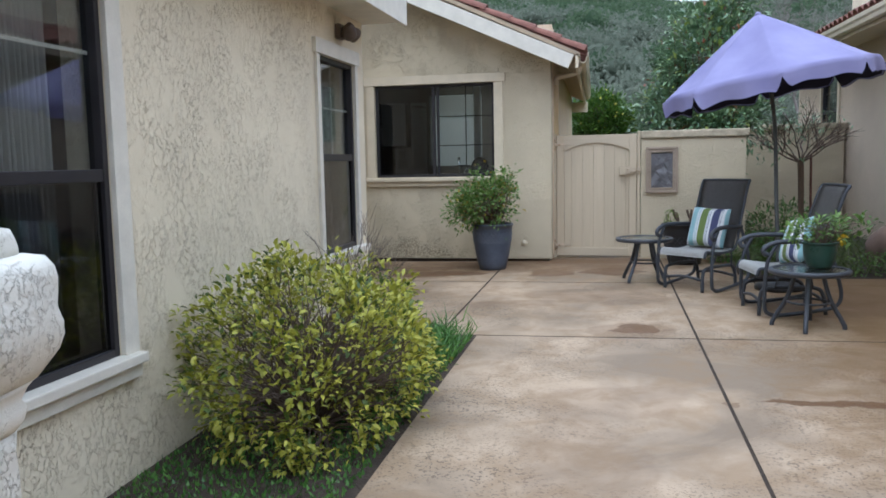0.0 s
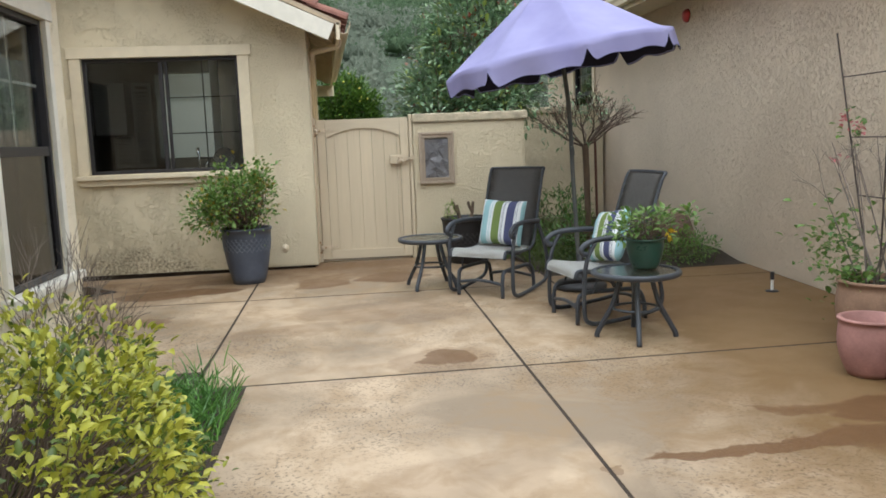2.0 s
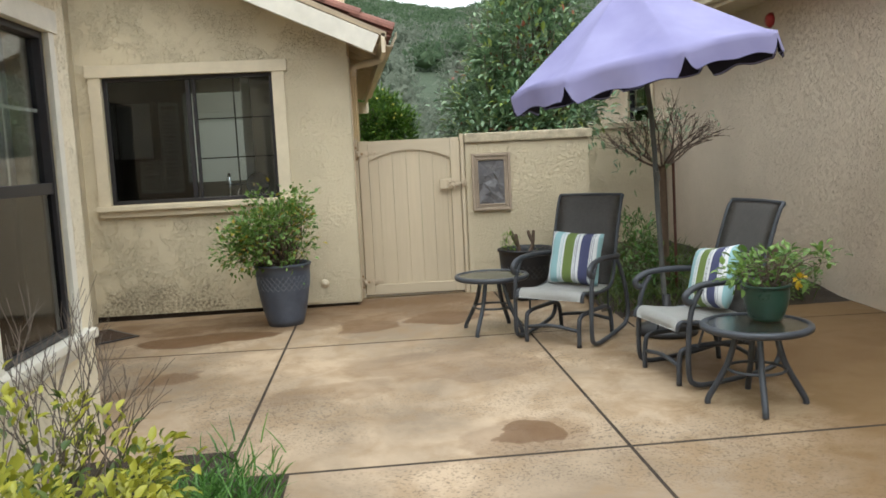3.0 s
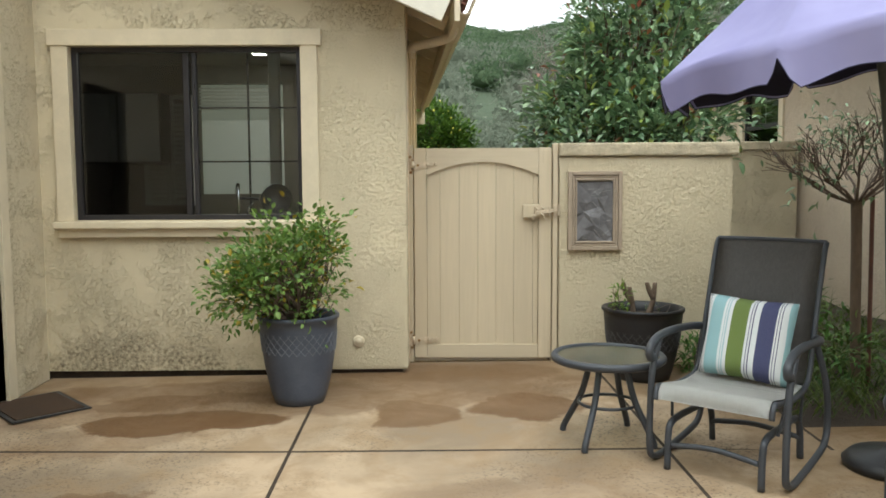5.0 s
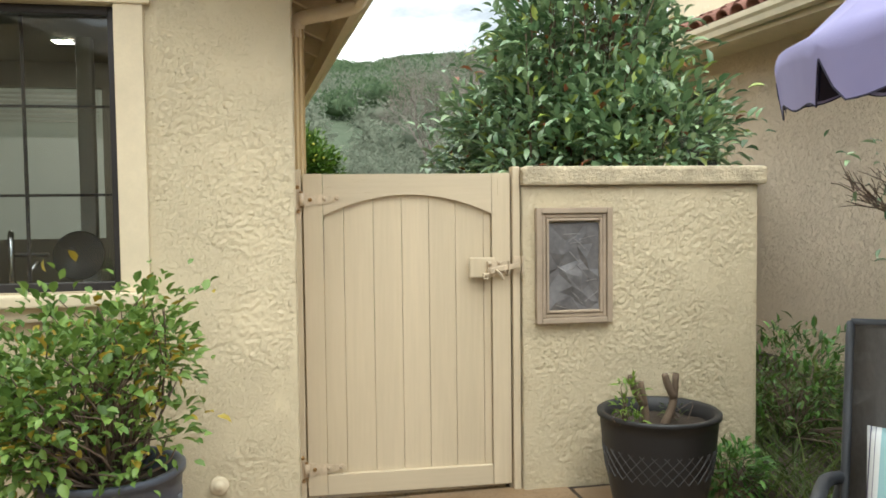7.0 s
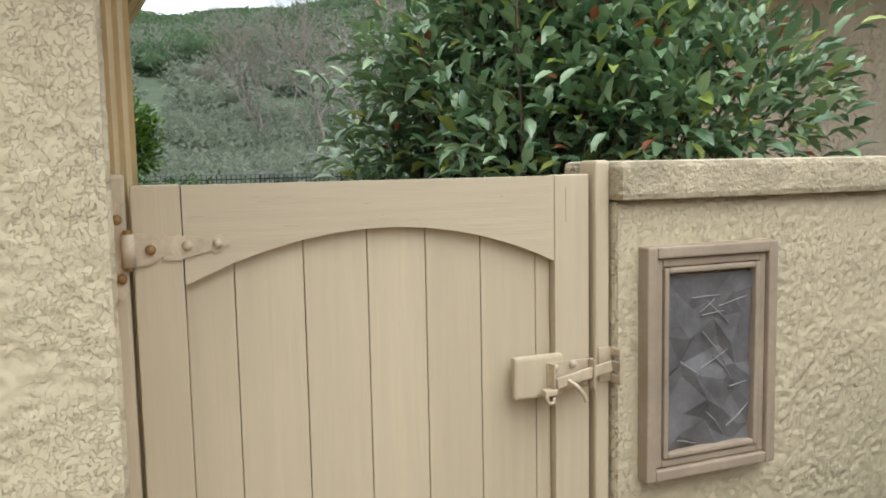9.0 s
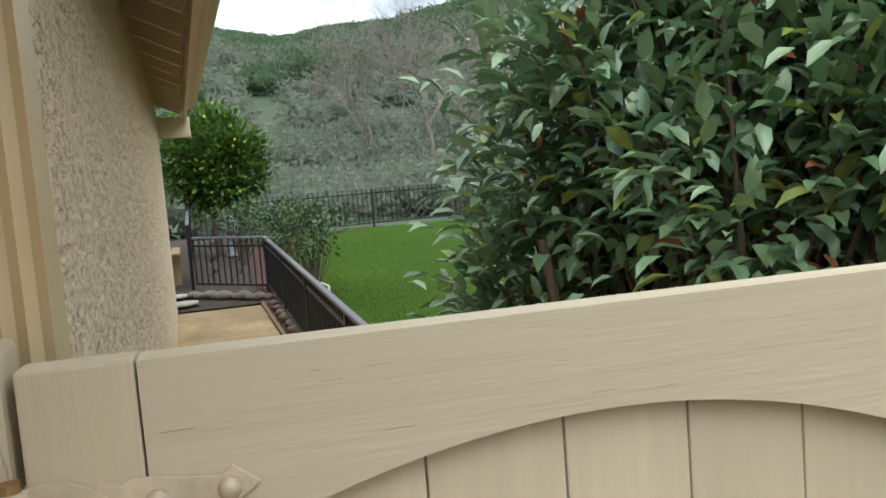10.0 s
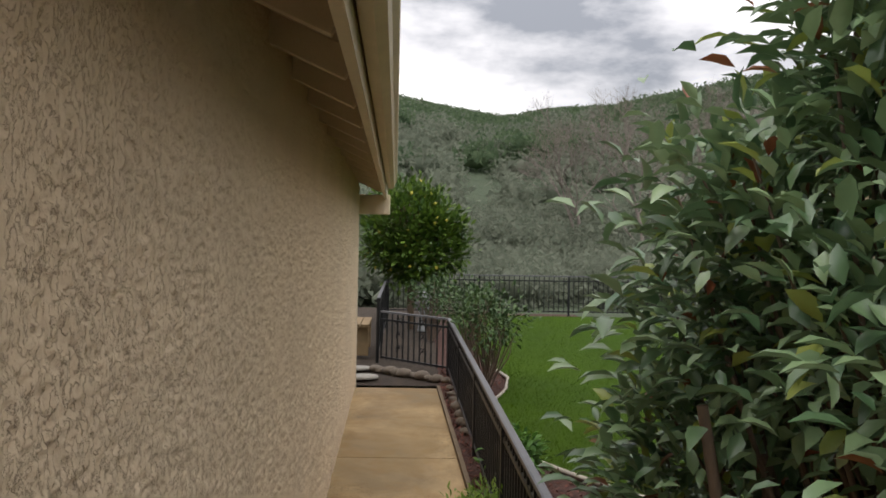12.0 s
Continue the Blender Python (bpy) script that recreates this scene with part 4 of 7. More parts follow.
klamp.matrix_world = look((-0.04, 11.7, 2.60), (-0.04, 11.7, 0))

# side door in the recess
d1 = thing("door_1", "dark house door standing back in a cream frame", "door", kind="structure")
part("leaf", boxes((-1.24, -1.195, 7.85, 8.67, -0.04, 2.10), bevel=0.004), M_DOOR, d1)
for y0, y1 in ((7.72, 7.82), (8.70, 8.80)):
    part("jamb", boxes((-1.25, -1.055, y0, y1, -0.06, 2.14), bevel=0.005), M_TRIM, d1)
part("head", boxes((-1.25, -1.055, 7.72, 8.80, 2.14, 2.24), bevel=0.005), M_TRIM, d1)
part("handle", tube(bmesh.new(), [(-1.195, 7.95, 0.98), (-1.15, 7.95, 0.98), (-1.14, 8.05, 0.98)], 0.011), M_CHROME, d1)
mat_ob = thing("doormat", "dark brown ribbed doormat on damp concrete", "mat", Matrix.Translation((-0.84, 8.60, floor_z(-0.84, 8.60) + 0.002)) @ Matrix.Rotation(radians(44), 4, 'Z'))
M_MAT = simple("doormat_fibre", (0.06, 0.035, 0.02), 0.95, 0.3, 14.0, 0.8, 120.0, 0.01)
part("fibre_pad", boxes((-0.20, 0.20, -0.25, 0.25, 0, 0.014), bevel=0.004), M_MAT, mat_ob)
part("border", boxes((-0.23, 0.23, -0.28, -0.252, 0, 0.011), (-0.23, 0.23, 0.252, 0.28, 0, 0.011), (-0.23, -0.202, -0.25, 0.25, 0, 0.011), (0.202, 0.23, -0.25, 0.25, 0, 0.011), bevel=0.003), M_DARK, mat_ob)

# ---- arched board gate ----
GM = Matrix.Translation((1.51, 9.60, 0)) @ Matrix.Rotation(math.atan(-0.037), 4, 'Z')
gate = thing("gate", "cream painted board gate with arched top rail, closed", "gate", GM)
TH = 0.04


def arch(u):
    """Underside of the top rail."""
    k = (u - 0.511) / 0.415
    return 1.497 - 0.098 * k * k


part("stile", boxes((0.004, 0.096, 0, TH, 0.035, 1.60), bevel=0.003), M_GATE, gate)
part("stile", boxes((0.926, 1.018, 0, TH, 0.035, 1.60), bevel=0.003), M_GATE, gate)
bm = bmesh.new()
us = [0.098 + (0.924 - 0.098) * i / 28 for i in range(29)]
plate(bm, [(0.098, 1.598)] + [(u, arch(u)) for u in us] + [(0.924, 1.598)], TH, Matrix())
bmesh.ops.recalc_face_normals(bm, faces=bm.faces)
part("top_rail", bm, M_GATE_H, gate, "arched top rail with weather checks")
part("bottom_rail", boxes((0.098, 0.924, 0, TH, 0.035, 0.135), bevel=0.003), M_GATE_H, gate)
cuts = [0.098, 0.195, 0.338, 0.477, 0.611, 0.744, 0.885, 0.924]
for i, (a, b) in enumerate(zip(cuts, cuts[1:])):
    part("board", boxes((a + 0.0008, b - 0.0008, 0.022, 0.038, 0.10, 1.55), bevel=0.003), M_GATE, gate)
bm = bmesh.new()
rng = random.Random(21)
for i in range(9):
    u, z, l = rng.uniform(0.12, 0.88), rng.uniform(1.505, 1.585), rng.uniform(0.008, 0.03)
    box(bm, u, u + l, -0.0004, 0.003, z, z + rng.uniform(0.0005, 0.0011))
box(bm, 0.955, 0.9565, -0.0004, 0.004, 1.49, 1.57)
box(bm, 0.11, 0.14, -0.0004, 0.003, 1.535, 1.5358)
part("check_crack", bm, M_SOFFIT, gate, "fine dark weather cracks", kind="stuff")


def spear(bm, pts, thick=0.004, m=Matrix()):
    plate(bm, pts, -thick, m)
    bmesh.ops.recalc_face_normals(bm, faces=bm.faces)
    return bm


def bolt(parent, u, z, y=-0.004, material=None):
    bm = lathe(bmesh.new(), [(0.010, 0), (0.010, 0.004), (0.007, 0.008), (0.003, 0.010)], 10, True)
    b = part("bolt", bm, material or M_IRON, parent, smooth=True)
    b.matrix_basis = Matrix.Translation((u, y, z)) @ Matrix.Rotation(radians(90), 4, 'X')
    return b


def hinge(z):
    h = thing("hinge", "painted iron strap hinge with rusty bolts", "hinge", GM @ Matrix.Translation((0, -0.002, z)), group="gate hinges")
    sp = [(-0.018, -0.100), (-0.036, -0.084), (-0.029, -0.074), (-0.034, -0.045), (-0.034, 0.045), (-0.029, 0.064), (-0.037, 0.083), (-0.024, 0.104), (-0.008, 0.086), (-0.013, 0.076), (-0.007, 0.045), (-0.007, -0.045), (-0.013, -0.066), (-0.005, -0.080)]
    part("jamb_plate", spear(bmesh.new(), sp), M_IRON, h, "rust streaked leaf plate")
    st = [(0.0, -0.033), (0.030, -0.033), (0.046, -0.024), (0.082, -0.001), (0.050, 0.022), (0.034, 0.030), (0.0, 0.030)]
    part("strap", spear(bmesh.new(), st, 0.006), M_IRON, h)
    tip = [(0.060, -0.020), (0.068, -0.027), (0.078, -0.024), (0.086, -0.027), (0.150, -0.009), (0.158, -0.016), (0.188, 0.005), (0.166, 0.022), (0.154, 0.014), (0.086, 0.024), (0.076, 0.020), (0.062, 0.026), (0.056, 0.018)]
    part("strap_tip", spear(bmesh.new(), tip, 0.004), M_IRON, h)
    part("knuckle", tube(bmesh.new(), [(-0.004, -0.012, -0.033), (-0.004, -0.012, 0.030)], 0.013, 14), M_IRON, h, smooth=True)
    part("pin", tube(bmesh.new(), [(-0.004, -0.012, -0.040), (-0.004, -0.012, 0.038)], 0.0085, 10), M_RUST, h, "rusted hinge pin")
    for u, zz in ((-0.022, 0.058), (-0.018, -0.056)):
        bolt(h, u, zz, material=M_RUST)
    bolt(h, 0.036, -0.002, -0.007, M_RUST)
    bolt(h, 0.104, 0.002)
    bolt(h, 0.162, 0.004)
    return h


hinge(1.478)
hinge(0.17)
post = thing("gate_post", "cream painted square gate post with chamfered top", "post", GM, group="gate posts")
part("shaft", box(bmesh.new(), 1.027, 1.066, -0.015, 0.06, 0.0, 1.632, 0.008), M_GATE, post)
part("stop", box(bmesh.new(), 1.019, 1.0265, 0.030, 0.06, 0.0, 1.56, 0.002), M_GATE, post)
post2 = thing("gate_post", "cream painted hinge post beside the house corner", "post", GM, group="gate posts")
part("shaft", box(bmesh.new(), -0.058, -0.004, 0.0, 0.06, 0.0, 1.622, 0.008), M_GATE, post2)
latch = thing("gate_latch", "painted steel slide bolt latch on a wood block", "latch", GM)
part("block", box(bmesh.new(), 0.806, 0.935, -0.024, -0.001, 1.083, 1.183, 0.008), M_GATE, latch)
part("plate", box(bmesh.new(), 0.888, 1.012, -0.0285, -0.0245, 1.098, 1.165, 0.0015), M_IRON, latch)
bar = part("bolt", box(bmesh.new(), 0.0, 0.150, -0.004, 0.004, -0.013, 0.013, 0.003), M_IRON, latch, "flat sliding bar")
bar.matrix_basis = Matrix.Translation((0.905, -0.044, 1.118)) @ Matrix.Rotation(radians(-10), 4, 'Y')
for u in (0.893, 1.000):
    part("bracket", box(bmesh.new(), u - 0.002, u + 0.002, -0.056, -0.0285, 1.096, 1.166, 0.0015), M_IRON, latch)
part("finger_loop", tube(bmesh.new(), smooth_path([(0.935, -0.046, 1.122), (0.945, -0.066, 1.112), (0.958, -0.072, 1.094), (0.966, -0.072, 1.076)], 5), 0.0055, 8), M_IRON, latch, smooth=True)
part("thumb_lever", box(bmesh.new(), 0.868, 0.900, -0.060, -0.036, 1.094, 1.108, 0.003), M_IRON, latch)
part("lever_hook", tube(bmesh.new(), smooth_path([(0.872, -0.056, 1.10), (0.872, -0.060, 1.082), (0.886, -0.060, 1.078), (0.890, -0.058, 1.09)], 4), 0.004, 6), M_IRON, latch, smooth=True)
part("keeper", box(bmesh.new(), 1.032, 1.066, -0.0215, -0.0155, 1.100, 1.185, 0.002), M_IRON, latch)
for z0, z1 in ((1.100, 1.120), (1.132, 1.152), (1.166, 1.185)):
    part("keeper_lug", box(bmesh.new(), 1.064, 1.069, -0.062, -0.0215, z0, z1, 0.0015), M_IRON, latch)
part("keeper_strip", box(bmesh.new(), 1.062, 1.071, -0.066, -0.060, 1.100, 1.185, 0.0015), M_IRON, latch)
for u, z in ((0.908, 1.152), (0.955, 1.156), (0.985, 1.108)):
    bolt(latch, u, z, -0.028)

# framed plaque of slate on the yard wall
PM = Matrix.Translation((2.642, gate_y(2.642) - 0.03, 0)) @ Matrix.Rotation(math.atan(-0.037), 4, 'Z')
plaque = thing("wall_plaque", "weathered wooden frame around crumpled grey slate panel", "plaque", PM)
M_PLAQ = simple("weathered_frame_wood", (0.37, 0.295, 0.22), 0.7, 0.2, 6.0, 0.4, 70.0)
for nm, w0, w1, d in (("outer_moulding", 0.0, 0.028, 0.045), ("middle_moulding", 0.030, 0.050, 0.034), ("inner_moulding", 0.052, 0.066, 0.040)):
    a, b, c, dd = w0, 0.393 - w0, 0.848 + w0, 1.424 - w0
    t = w1 - w0
    part(nm, boxes((a, a + t, -d, 0, c, dd), (b - t, b, -d, 0, c, dd), (a + t, b - t, -d, 0, c, c + t), (a + t, b - t, -d, 0, dd - t, dd), bevel=0.005), M_PLAQ, plaque)
bm = bmesh.new()
n1, n2 = 5, 8
rng = random.Random(77)
grid = [[bm.verts.new((0.066 + 0.261 * (i + (rng.uniform(-0.4, 0.4) if 0 < i < n1 else 0)) / n1, -0.015 - 0.020 * rng.random() ** 1.5, 0.914 + 0.436 * (j + (rng.uniform(-0.4, 0.4) if 0 < j < n2 else 0)) / n2)) for i in range(n1 + 1)] for j in range(n2 + 1)]
for j in range(n2):
    for i in range(n1):
        q = (grid[j][i], grid[j][i + 1], grid[j + 1][i + 1], grid[j + 1][i])
        for tri_ in ((q[0], q[1], q[2]), (q[0], q[2], q[3])) if rng.random() < 0.5 else ((q[0], q[1], q[3]), (q[1], q[2], q[3])):
            bm.faces.new(tri_)
M_SLATE = simple("crumpled_slate", (0.16, 0.155, 0.16), 0.42, 0.45, 9.0, 0.4, 45.0, 0.004)
part("panel", bm, M_SLATE, plaque, "creased grey panel")
M_CREASE = simple("crease_edge", (0.27, 0.26, 0.26), 0.5, 0.3, 20.0, 0.2, 60.0)
for q in range(13):
    a = Vector((rng.uniform(0.075, 0.26), 0, rng.uniform(0.93, 1.34)))
    ang = rng.choice((-0.75, -0.6, 0.15, -1.4, 0.5)) + rng.uniform(-0.15, 0.15)
    b = a + Vector((math.cos(ang), 0, math.sin(ang))) * rng.uniform(0.05, 0.13)
    b = Vector((min(max(b.x, 0.072), 0.322), 0, min(max(b.z, 0.922), 1.348)))
    part("crease", tube(bmesh.new(), [(a.x, -0.024, a.z), ((a.x + b.x) / 2, -0.030, (a.z + b.z) / 2 + 0.003), (b.x, -0.024, b.z)], 0.0022, 5, True, 0.0012), M_CREASE, plaque)

# drain pipe at the corner, sconce, valve cover, red alarm bell
pipe = thing("downspout", "cream painted metal downspout at the house corner", "downspout")
M_PIPE = simple("downspout_paint", (0.58, 0.46, 0.27), 0.45, 0.1, 5.0, 0.1, 60.0)
bm = bmesh.new()
rib = [(1.473 + 0.0103 * k, 9.672 + (0.007 if k % 2 else 0.0)) for k in range(7)] + [(1.535, 9.742), (1.473, 9.742)]
lo_ = [bm.verts.new((x, y, 0.05)) for x, y in rib]
hi_ = [bm.verts.new((x, y, 2.30)) for x, y in rib]
for i in range(len(rib)):
    j = (i + 1) % len(rib)
    bm.faces.new((lo_[i], lo_[j], hi_[j], hi_[i]))
bm.faces.new(hi_)
part("shaft", bm, M_PIPE, pipe)
part("elbow", tube(bmesh.new(), smooth_path([(1.504, 9.707, 2.26), (1.505, 9.705, 2.32), (1.53, 9.69, 2.355), (1.66, 9.65, 2.375), (1.77, 9.62, 2.40), (1.81, 9.61, 2.45), (1.815, 9.61, 2.53)], 5), 0.036, 12), M_TRIM, pipe, smooth=True)
lamp = thing("security_light", "twin bronze floodlight above the tall window", "wall light")
M_BRONZE = simple("bronze_lamp", (0.13, 0.10, 0.08), 0.45, 0.2, 8.0, 0.1, 60.0, metal=0.3)
part("backplate", box(bmesh.new(), WX, WX + 0.05, 5.22, 5.33, 2.30, 2.42, 0.012), M_BRONZE, lamp)
M_LENS = simple("frosted_lens", (0.62, 0.62, 0.60), 0.3, 0.05, 4.0, 0.05, 60.0)
for y, yaw in ((5.24, 200), (5.33, 150)):
    hd = lathe(bmesh.new(), [(0.028, -0.10), (0.045, -0.06), (0.060, 0.0), (0.062, 0.03), (0.056, 0.032), (0.05, 0.01)], 18)
    h = part("head", hd, M_BRONZE, lamp, smooth=True)
    h.matrix_basis = Matrix.Translation((WX + 0.12, y, 2.345)) @ Matrix.Rotation(radians(yaw), 4, 'Z') @ Matrix.Rotation(radians(115), 4, 'X')
    part("lens", lathe(bmesh.new(), [(0.049, 0.008), (0.03, 0.018), (0.004, 0.022)], 18, True), M_LENS, h, "frosted lens", smooth=True)
valve = thing("pipe_cap", "round cream clean-out cap on the stucco", "cap")
vc = part("disc", lathe(bmesh.new(), [(0.042, 0), (0.042, 0.008), (0.03, 0.013), (0.022, 0.013), (0.018, 0.025), (0.004, 0.026)], 20, True), M_TRIM, valve, smooth=True)
vc.matrix_basis = Matrix.Translation((1.12, 9.285, 0.225)) @ Matrix.Rotation(radians(90), 4, 'X')
bell = thing("alarm_bell", "small red alarm bell high on the tan wall", "alarm")
M_RED = simple("red_enamel", (0.35, 0.03, 0.03), 0.35, 0.2, 8.0, 0.05, 60.0)
rb = part("gong", lathe(bmesh.new(), [(0.075, 0), (0.075, 0.02), (0.06, 0.045), (0.02, 0.055)], 20, True), M_RED, bell, smooth=True)
rb.matrix_basis = Matrix.Translation((EX, 9.45, 2.62)) @ Matrix.Rotation(radians(-90), 4, 'Y')

# ---- patio furniture ----
M_CHAIR = simple("slate_powder_coat", (0.055, 0.060, 0.070), 0.45, 0.2, 10.0, 0.15, 90.0, metal=0.1)


def weave(name, c, k):
    """Sling mesh fabric: fine crossing threads."""
    n = Nodes(name)
    a = n.node("ShaderNodeTexWave", Scale=170.0, Distortion=1.5, Detail=2.0)
    a.bands_direction = 'X'
    b = n.node("ShaderNodeTexWave", Scale=170.0, Distortion=1.5, Detail=2.0)
    b.bands_direction = 'Z'
    n.link(n.tc.outputs["Object"], a.inputs["Vector"])
    n.link(n.tc.outputs["Object"], b.inputs["Vector"])
    th = n.math('MULTIPLY', a.outputs["Fac"], b.outputs["Fac"])
    slub = n.noise(14.0, 4.0, 0.6, stretch=(8, 8, 0.7))
    col = n.mix(th, shade(c, 0.75), shade(c, 1.15))
    col = n.mix(n.math('MULTIPLY', n.ramp(slub, 0.4, 0.65), k), col, shade(c, 0.6))
    return n.finish(col, 0.75, n.bump(th, 0.3, 0.002), 0.0, 0.3)


M_SLING = weave("grey_sling_mesh", (0.225, 0.215, 0.205), 0.5)
M_SEATPAD = weave("pale_seat_mesh", (0.66, 0.66, 0.63), 0.3)


def ribbon(bm, prof, half, thick=0.006, bow=0.0, cols=6):
    """Cloth stretched across a profile of (y, z) points."""
    rows = []
    for y, z in prof:
        rows.append([bm.verts.new((-half + 2 * half * i / cols, y + bow * math.sin(math.pi * i / cols), z)) for i in range(cols + 1)])
    fs = []
    for a, b in zip(rows, rows[1:]):
        for i in range(cols):
            fs.append(bm.faces.new((a[i], a[i + 1], b[i + 1], b[i])))
    bmesh.ops.solidify(bm, geom=fs, thickness=thick)
    return bm


def glider_chair(m, label):
    """High-backed sling rocker on a fixed glider base; the sitter looks along -y."""
    ch = thing("glider_chair", label, "chair", m, group="glider chairs on the patio")
    back = [(p.y, p.z) for p in smooth_path([(0, 0.16, 0.40), (0, 0.20, 0.47), (0, 0.27, 0.66), (0, 0.335, 0.88), (0, 0.385, 1.02), (0, 0.415, 1.075)], 4)]
    seat = [(p.y, p.z) for p in smooth_path([(0, 0.18, 0.405), (0, 0.0, 0.385), (0, -0.18, 0.405), (0, -0.265, 0.415), (0, -0.30, 0.385), (0, -0.305, 0.345)], 4)]
    part("backrest", ribbon(bmesh.new(), back, 0.262, bow=0.02), M_SLING, ch, "grey woven sling back", smooth=True)
    part("seat", ribbon(bmesh.new(), seat, 0.262, bow=0.0), M_SEATPAD, ch, "pale grey sling seat", smooth=True)
    for s in (-1, 1):
        x = 0.275 * s
        part("side_rail", tube(bmesh.new(), smooth_path([(x, 0.425, 1.08), (x, 0.38, 1.0), (x, 0.27, 0.66), (x, 0.19, 0.42), (x, 0.0, 0.375), (x, -0.2, 0.39), (x, -0.285, 0.40), (x, -0.31, 0.34)], 5), 0.014, 8), M_CHAIR, ch, smooth=True)
        xa = 0.325 * s
        part("arm", tube(bmesh.new(), smooth_path([(0.285 * s, 0.27, 0.62), (xa, 0.18, 0.625), (xa, -0.05, 0.635), (xa, -0.20, 0.62), (xa, -0.275, 0.575), (xa, -0.265, 0.535), (xa, -0.235, 0.53)], 5), 0.021, 8), M_CHAIR, ch, smooth=True)
        part("arm_post", tube(bmesh.new(), smooth_path([(xa, -0.17, 0.61), (xa, -0.23, 0.50), (xa, -0.255, 0.36), (xa, -0.26, 0.10), (xa, -0.22, 0.03), (xa, -0.10, 0.02), (xa, 0.22, 0.06), (xa, 0.33, 0.10), (xa, 0.36, 0.20), (xa, 0.31, 0.40), (0.285 * s, 0.27, 0.60)], 5), 0.017, 8), M_CHAIR, ch, smooth=True)
        xb = 0.225 * s
        part("base_hoop", tube(bmesh.new(), smooth_path([(xb, -0.27, 0.0), (xb, -0.265, 0.16), (xb, -0.22, 0.225), (xb, 0.0, 0.235), (xb, 0.20, 0.225), (xb, 0.26, 0.15), (xb, 0.28, 0.0)], 5), 0.017, 8), M_CHAIR, ch, smooth=True)
        part("hanger", tube(bmesh.new(), [(xb + 0.03 * s, -0.16, 0.23), (xb + 0.05 * s, -0.12, 0.37)], 0.008, 8), M_CHAIR, ch)
        part("hanger", tube(bmesh.new(), [(xb + 0.03 * s, 0.16, 0.23), (xb + 0.05 * s, 0.12, 0.385)], 0.008, 8), M_CHAIR, ch)
    for y, z in ((-0.262, 0.115), (0.262, 0.115)):
        part("cross_bar", tube(bmesh.new(), smooth_path([(-0.225, y, z), (0, y, z + 0.025), (0.225, y, z)], 5), 0.014, 8), M_CHAIR, ch, smooth=True)
    part("top_bar", tube(bmesh.new(), smooth_path([(-0.275, 0.425, 1.08), (0, 0.45, 1.082), (0.275, 0.425, 1.08)], 6), 0.013, 8), M_CHAIR, ch, smooth=True)
    part("seat_bar", tube(bmesh.new(), [(-0.275, -0.05, 0.36), (0.275, -0.05, 0.36)], 0.013, 8), M_CHAIR, ch)
    return ch


C1 = Matrix.Translation((3.13, 7.45, floor_z(3.1, 7.4))) @ Matrix.Rotation(radians(-41.3), 4, 'Z')
C2 = Matrix.Translation((3.72, 6.32, floor_z(3.7, 6.3))) @ Matrix.Rotation(radians(-81.2), 4, 'Z')
glider_chair(C1, "slate metal glider chair with grey sling, facing the gate side table")
glider_chair(C2, "slate metal glider chair with grey sling, turned sideways by pot")


def striped():
    """Woven cushion stripes across x."""
    n = Nodes("striped_cushion")
    sep = n.node("ShaderNodeSeparateXYZ")
    n.link(n.tc.outputs["Object"], sep.inputs[0])
    u = n.math('MULTIPLY', n.math('ADD', sep.outputs[0], 0.225), 1 / 0.45)
    cr = n.node("ShaderNodeValToRGB")
    cr.color_ramp.interpolation = 'CONSTANT'
    W, A, G, N_ = (0.72, 0.74, 0.74), (0.30, 0.50, 0.53), (0.14, 0.20, 0.035), (0.045, 0.05, 0.13)
    stops = [(0.0, W), (0.025, N_), (0.035, W), (0.055, N_), (0.062, W), (0.09, A), (0.25, W), (0.275, A), (0.285, W), (0.30, A), (0.31, W), (0.35, G), (0.53, W), (0.555, N_), (0.565, W), (0.585, N_), (0.595, W), (0.655, N_), (0.825, W), (0.84, N_), (0.85, W), (0.868, N_), (0.878, W), (0.93, A), (0.985, W)]
    e = cr.color_ramp.elements
    while len(e) < len(stops):
        e.new(0.5)
    for el, (p, c) in zip(e, stops):
        el.position = p
    for el, (p, c) in zip(e, stops):
        el.color = (*c, 1)
    n.link(u, cr.inputs[0])
    cloth = n.noise(220.0, 2.0, 0.5)
    col = n.mix(n.math('MULTIPLY', cloth, 0.25), cr.outputs[0], (0.25, 0.26, 0.28))
    return n.finish(col, 0.85, n.bump(cloth, 0.3, 0.002), 0.0, 0.2)


M_STRIPE = striped()


def cushion(m, label):
    c = thing("throw_pillow", label, "pillow", m, group="striped pillows on the chairs")
    bm = bmesh.new()
    n = 18
    for side in (1, -1):
        g_ = []
        for j in range(n + 1):
            row = []
            for i in range(n + 1):
                u, v = -1 + 2 * i / n, -1 + 2 * j / n
                puff = ((1 - u ** 4) * (1 - v ** 4)) ** 0.5
                pinch = 1 - 0.05 * (1 - abs(u)) * abs(v) - 0.05 * (1 - abs(v)) * abs(u)
                row.append(bm.verts.new((0.222 * u * pinch, -side * 0.075 * puff, 0.205 * v * pinch)))
            g_.append(row)
        for j in range(n):
            for i in range(n):
                q = (g_[j][i], g_[j][i + 1], g_[j + 1][i + 1], g_[j + 1][i])
                bm.faces.new(q if side > 0 else q[::-1])
    bmesh.ops.remove_doubles(bm, verts=bm.verts, dist=0.0005)
    part("cover", bm, M_STRIPE, c, smooth=True)
    return c


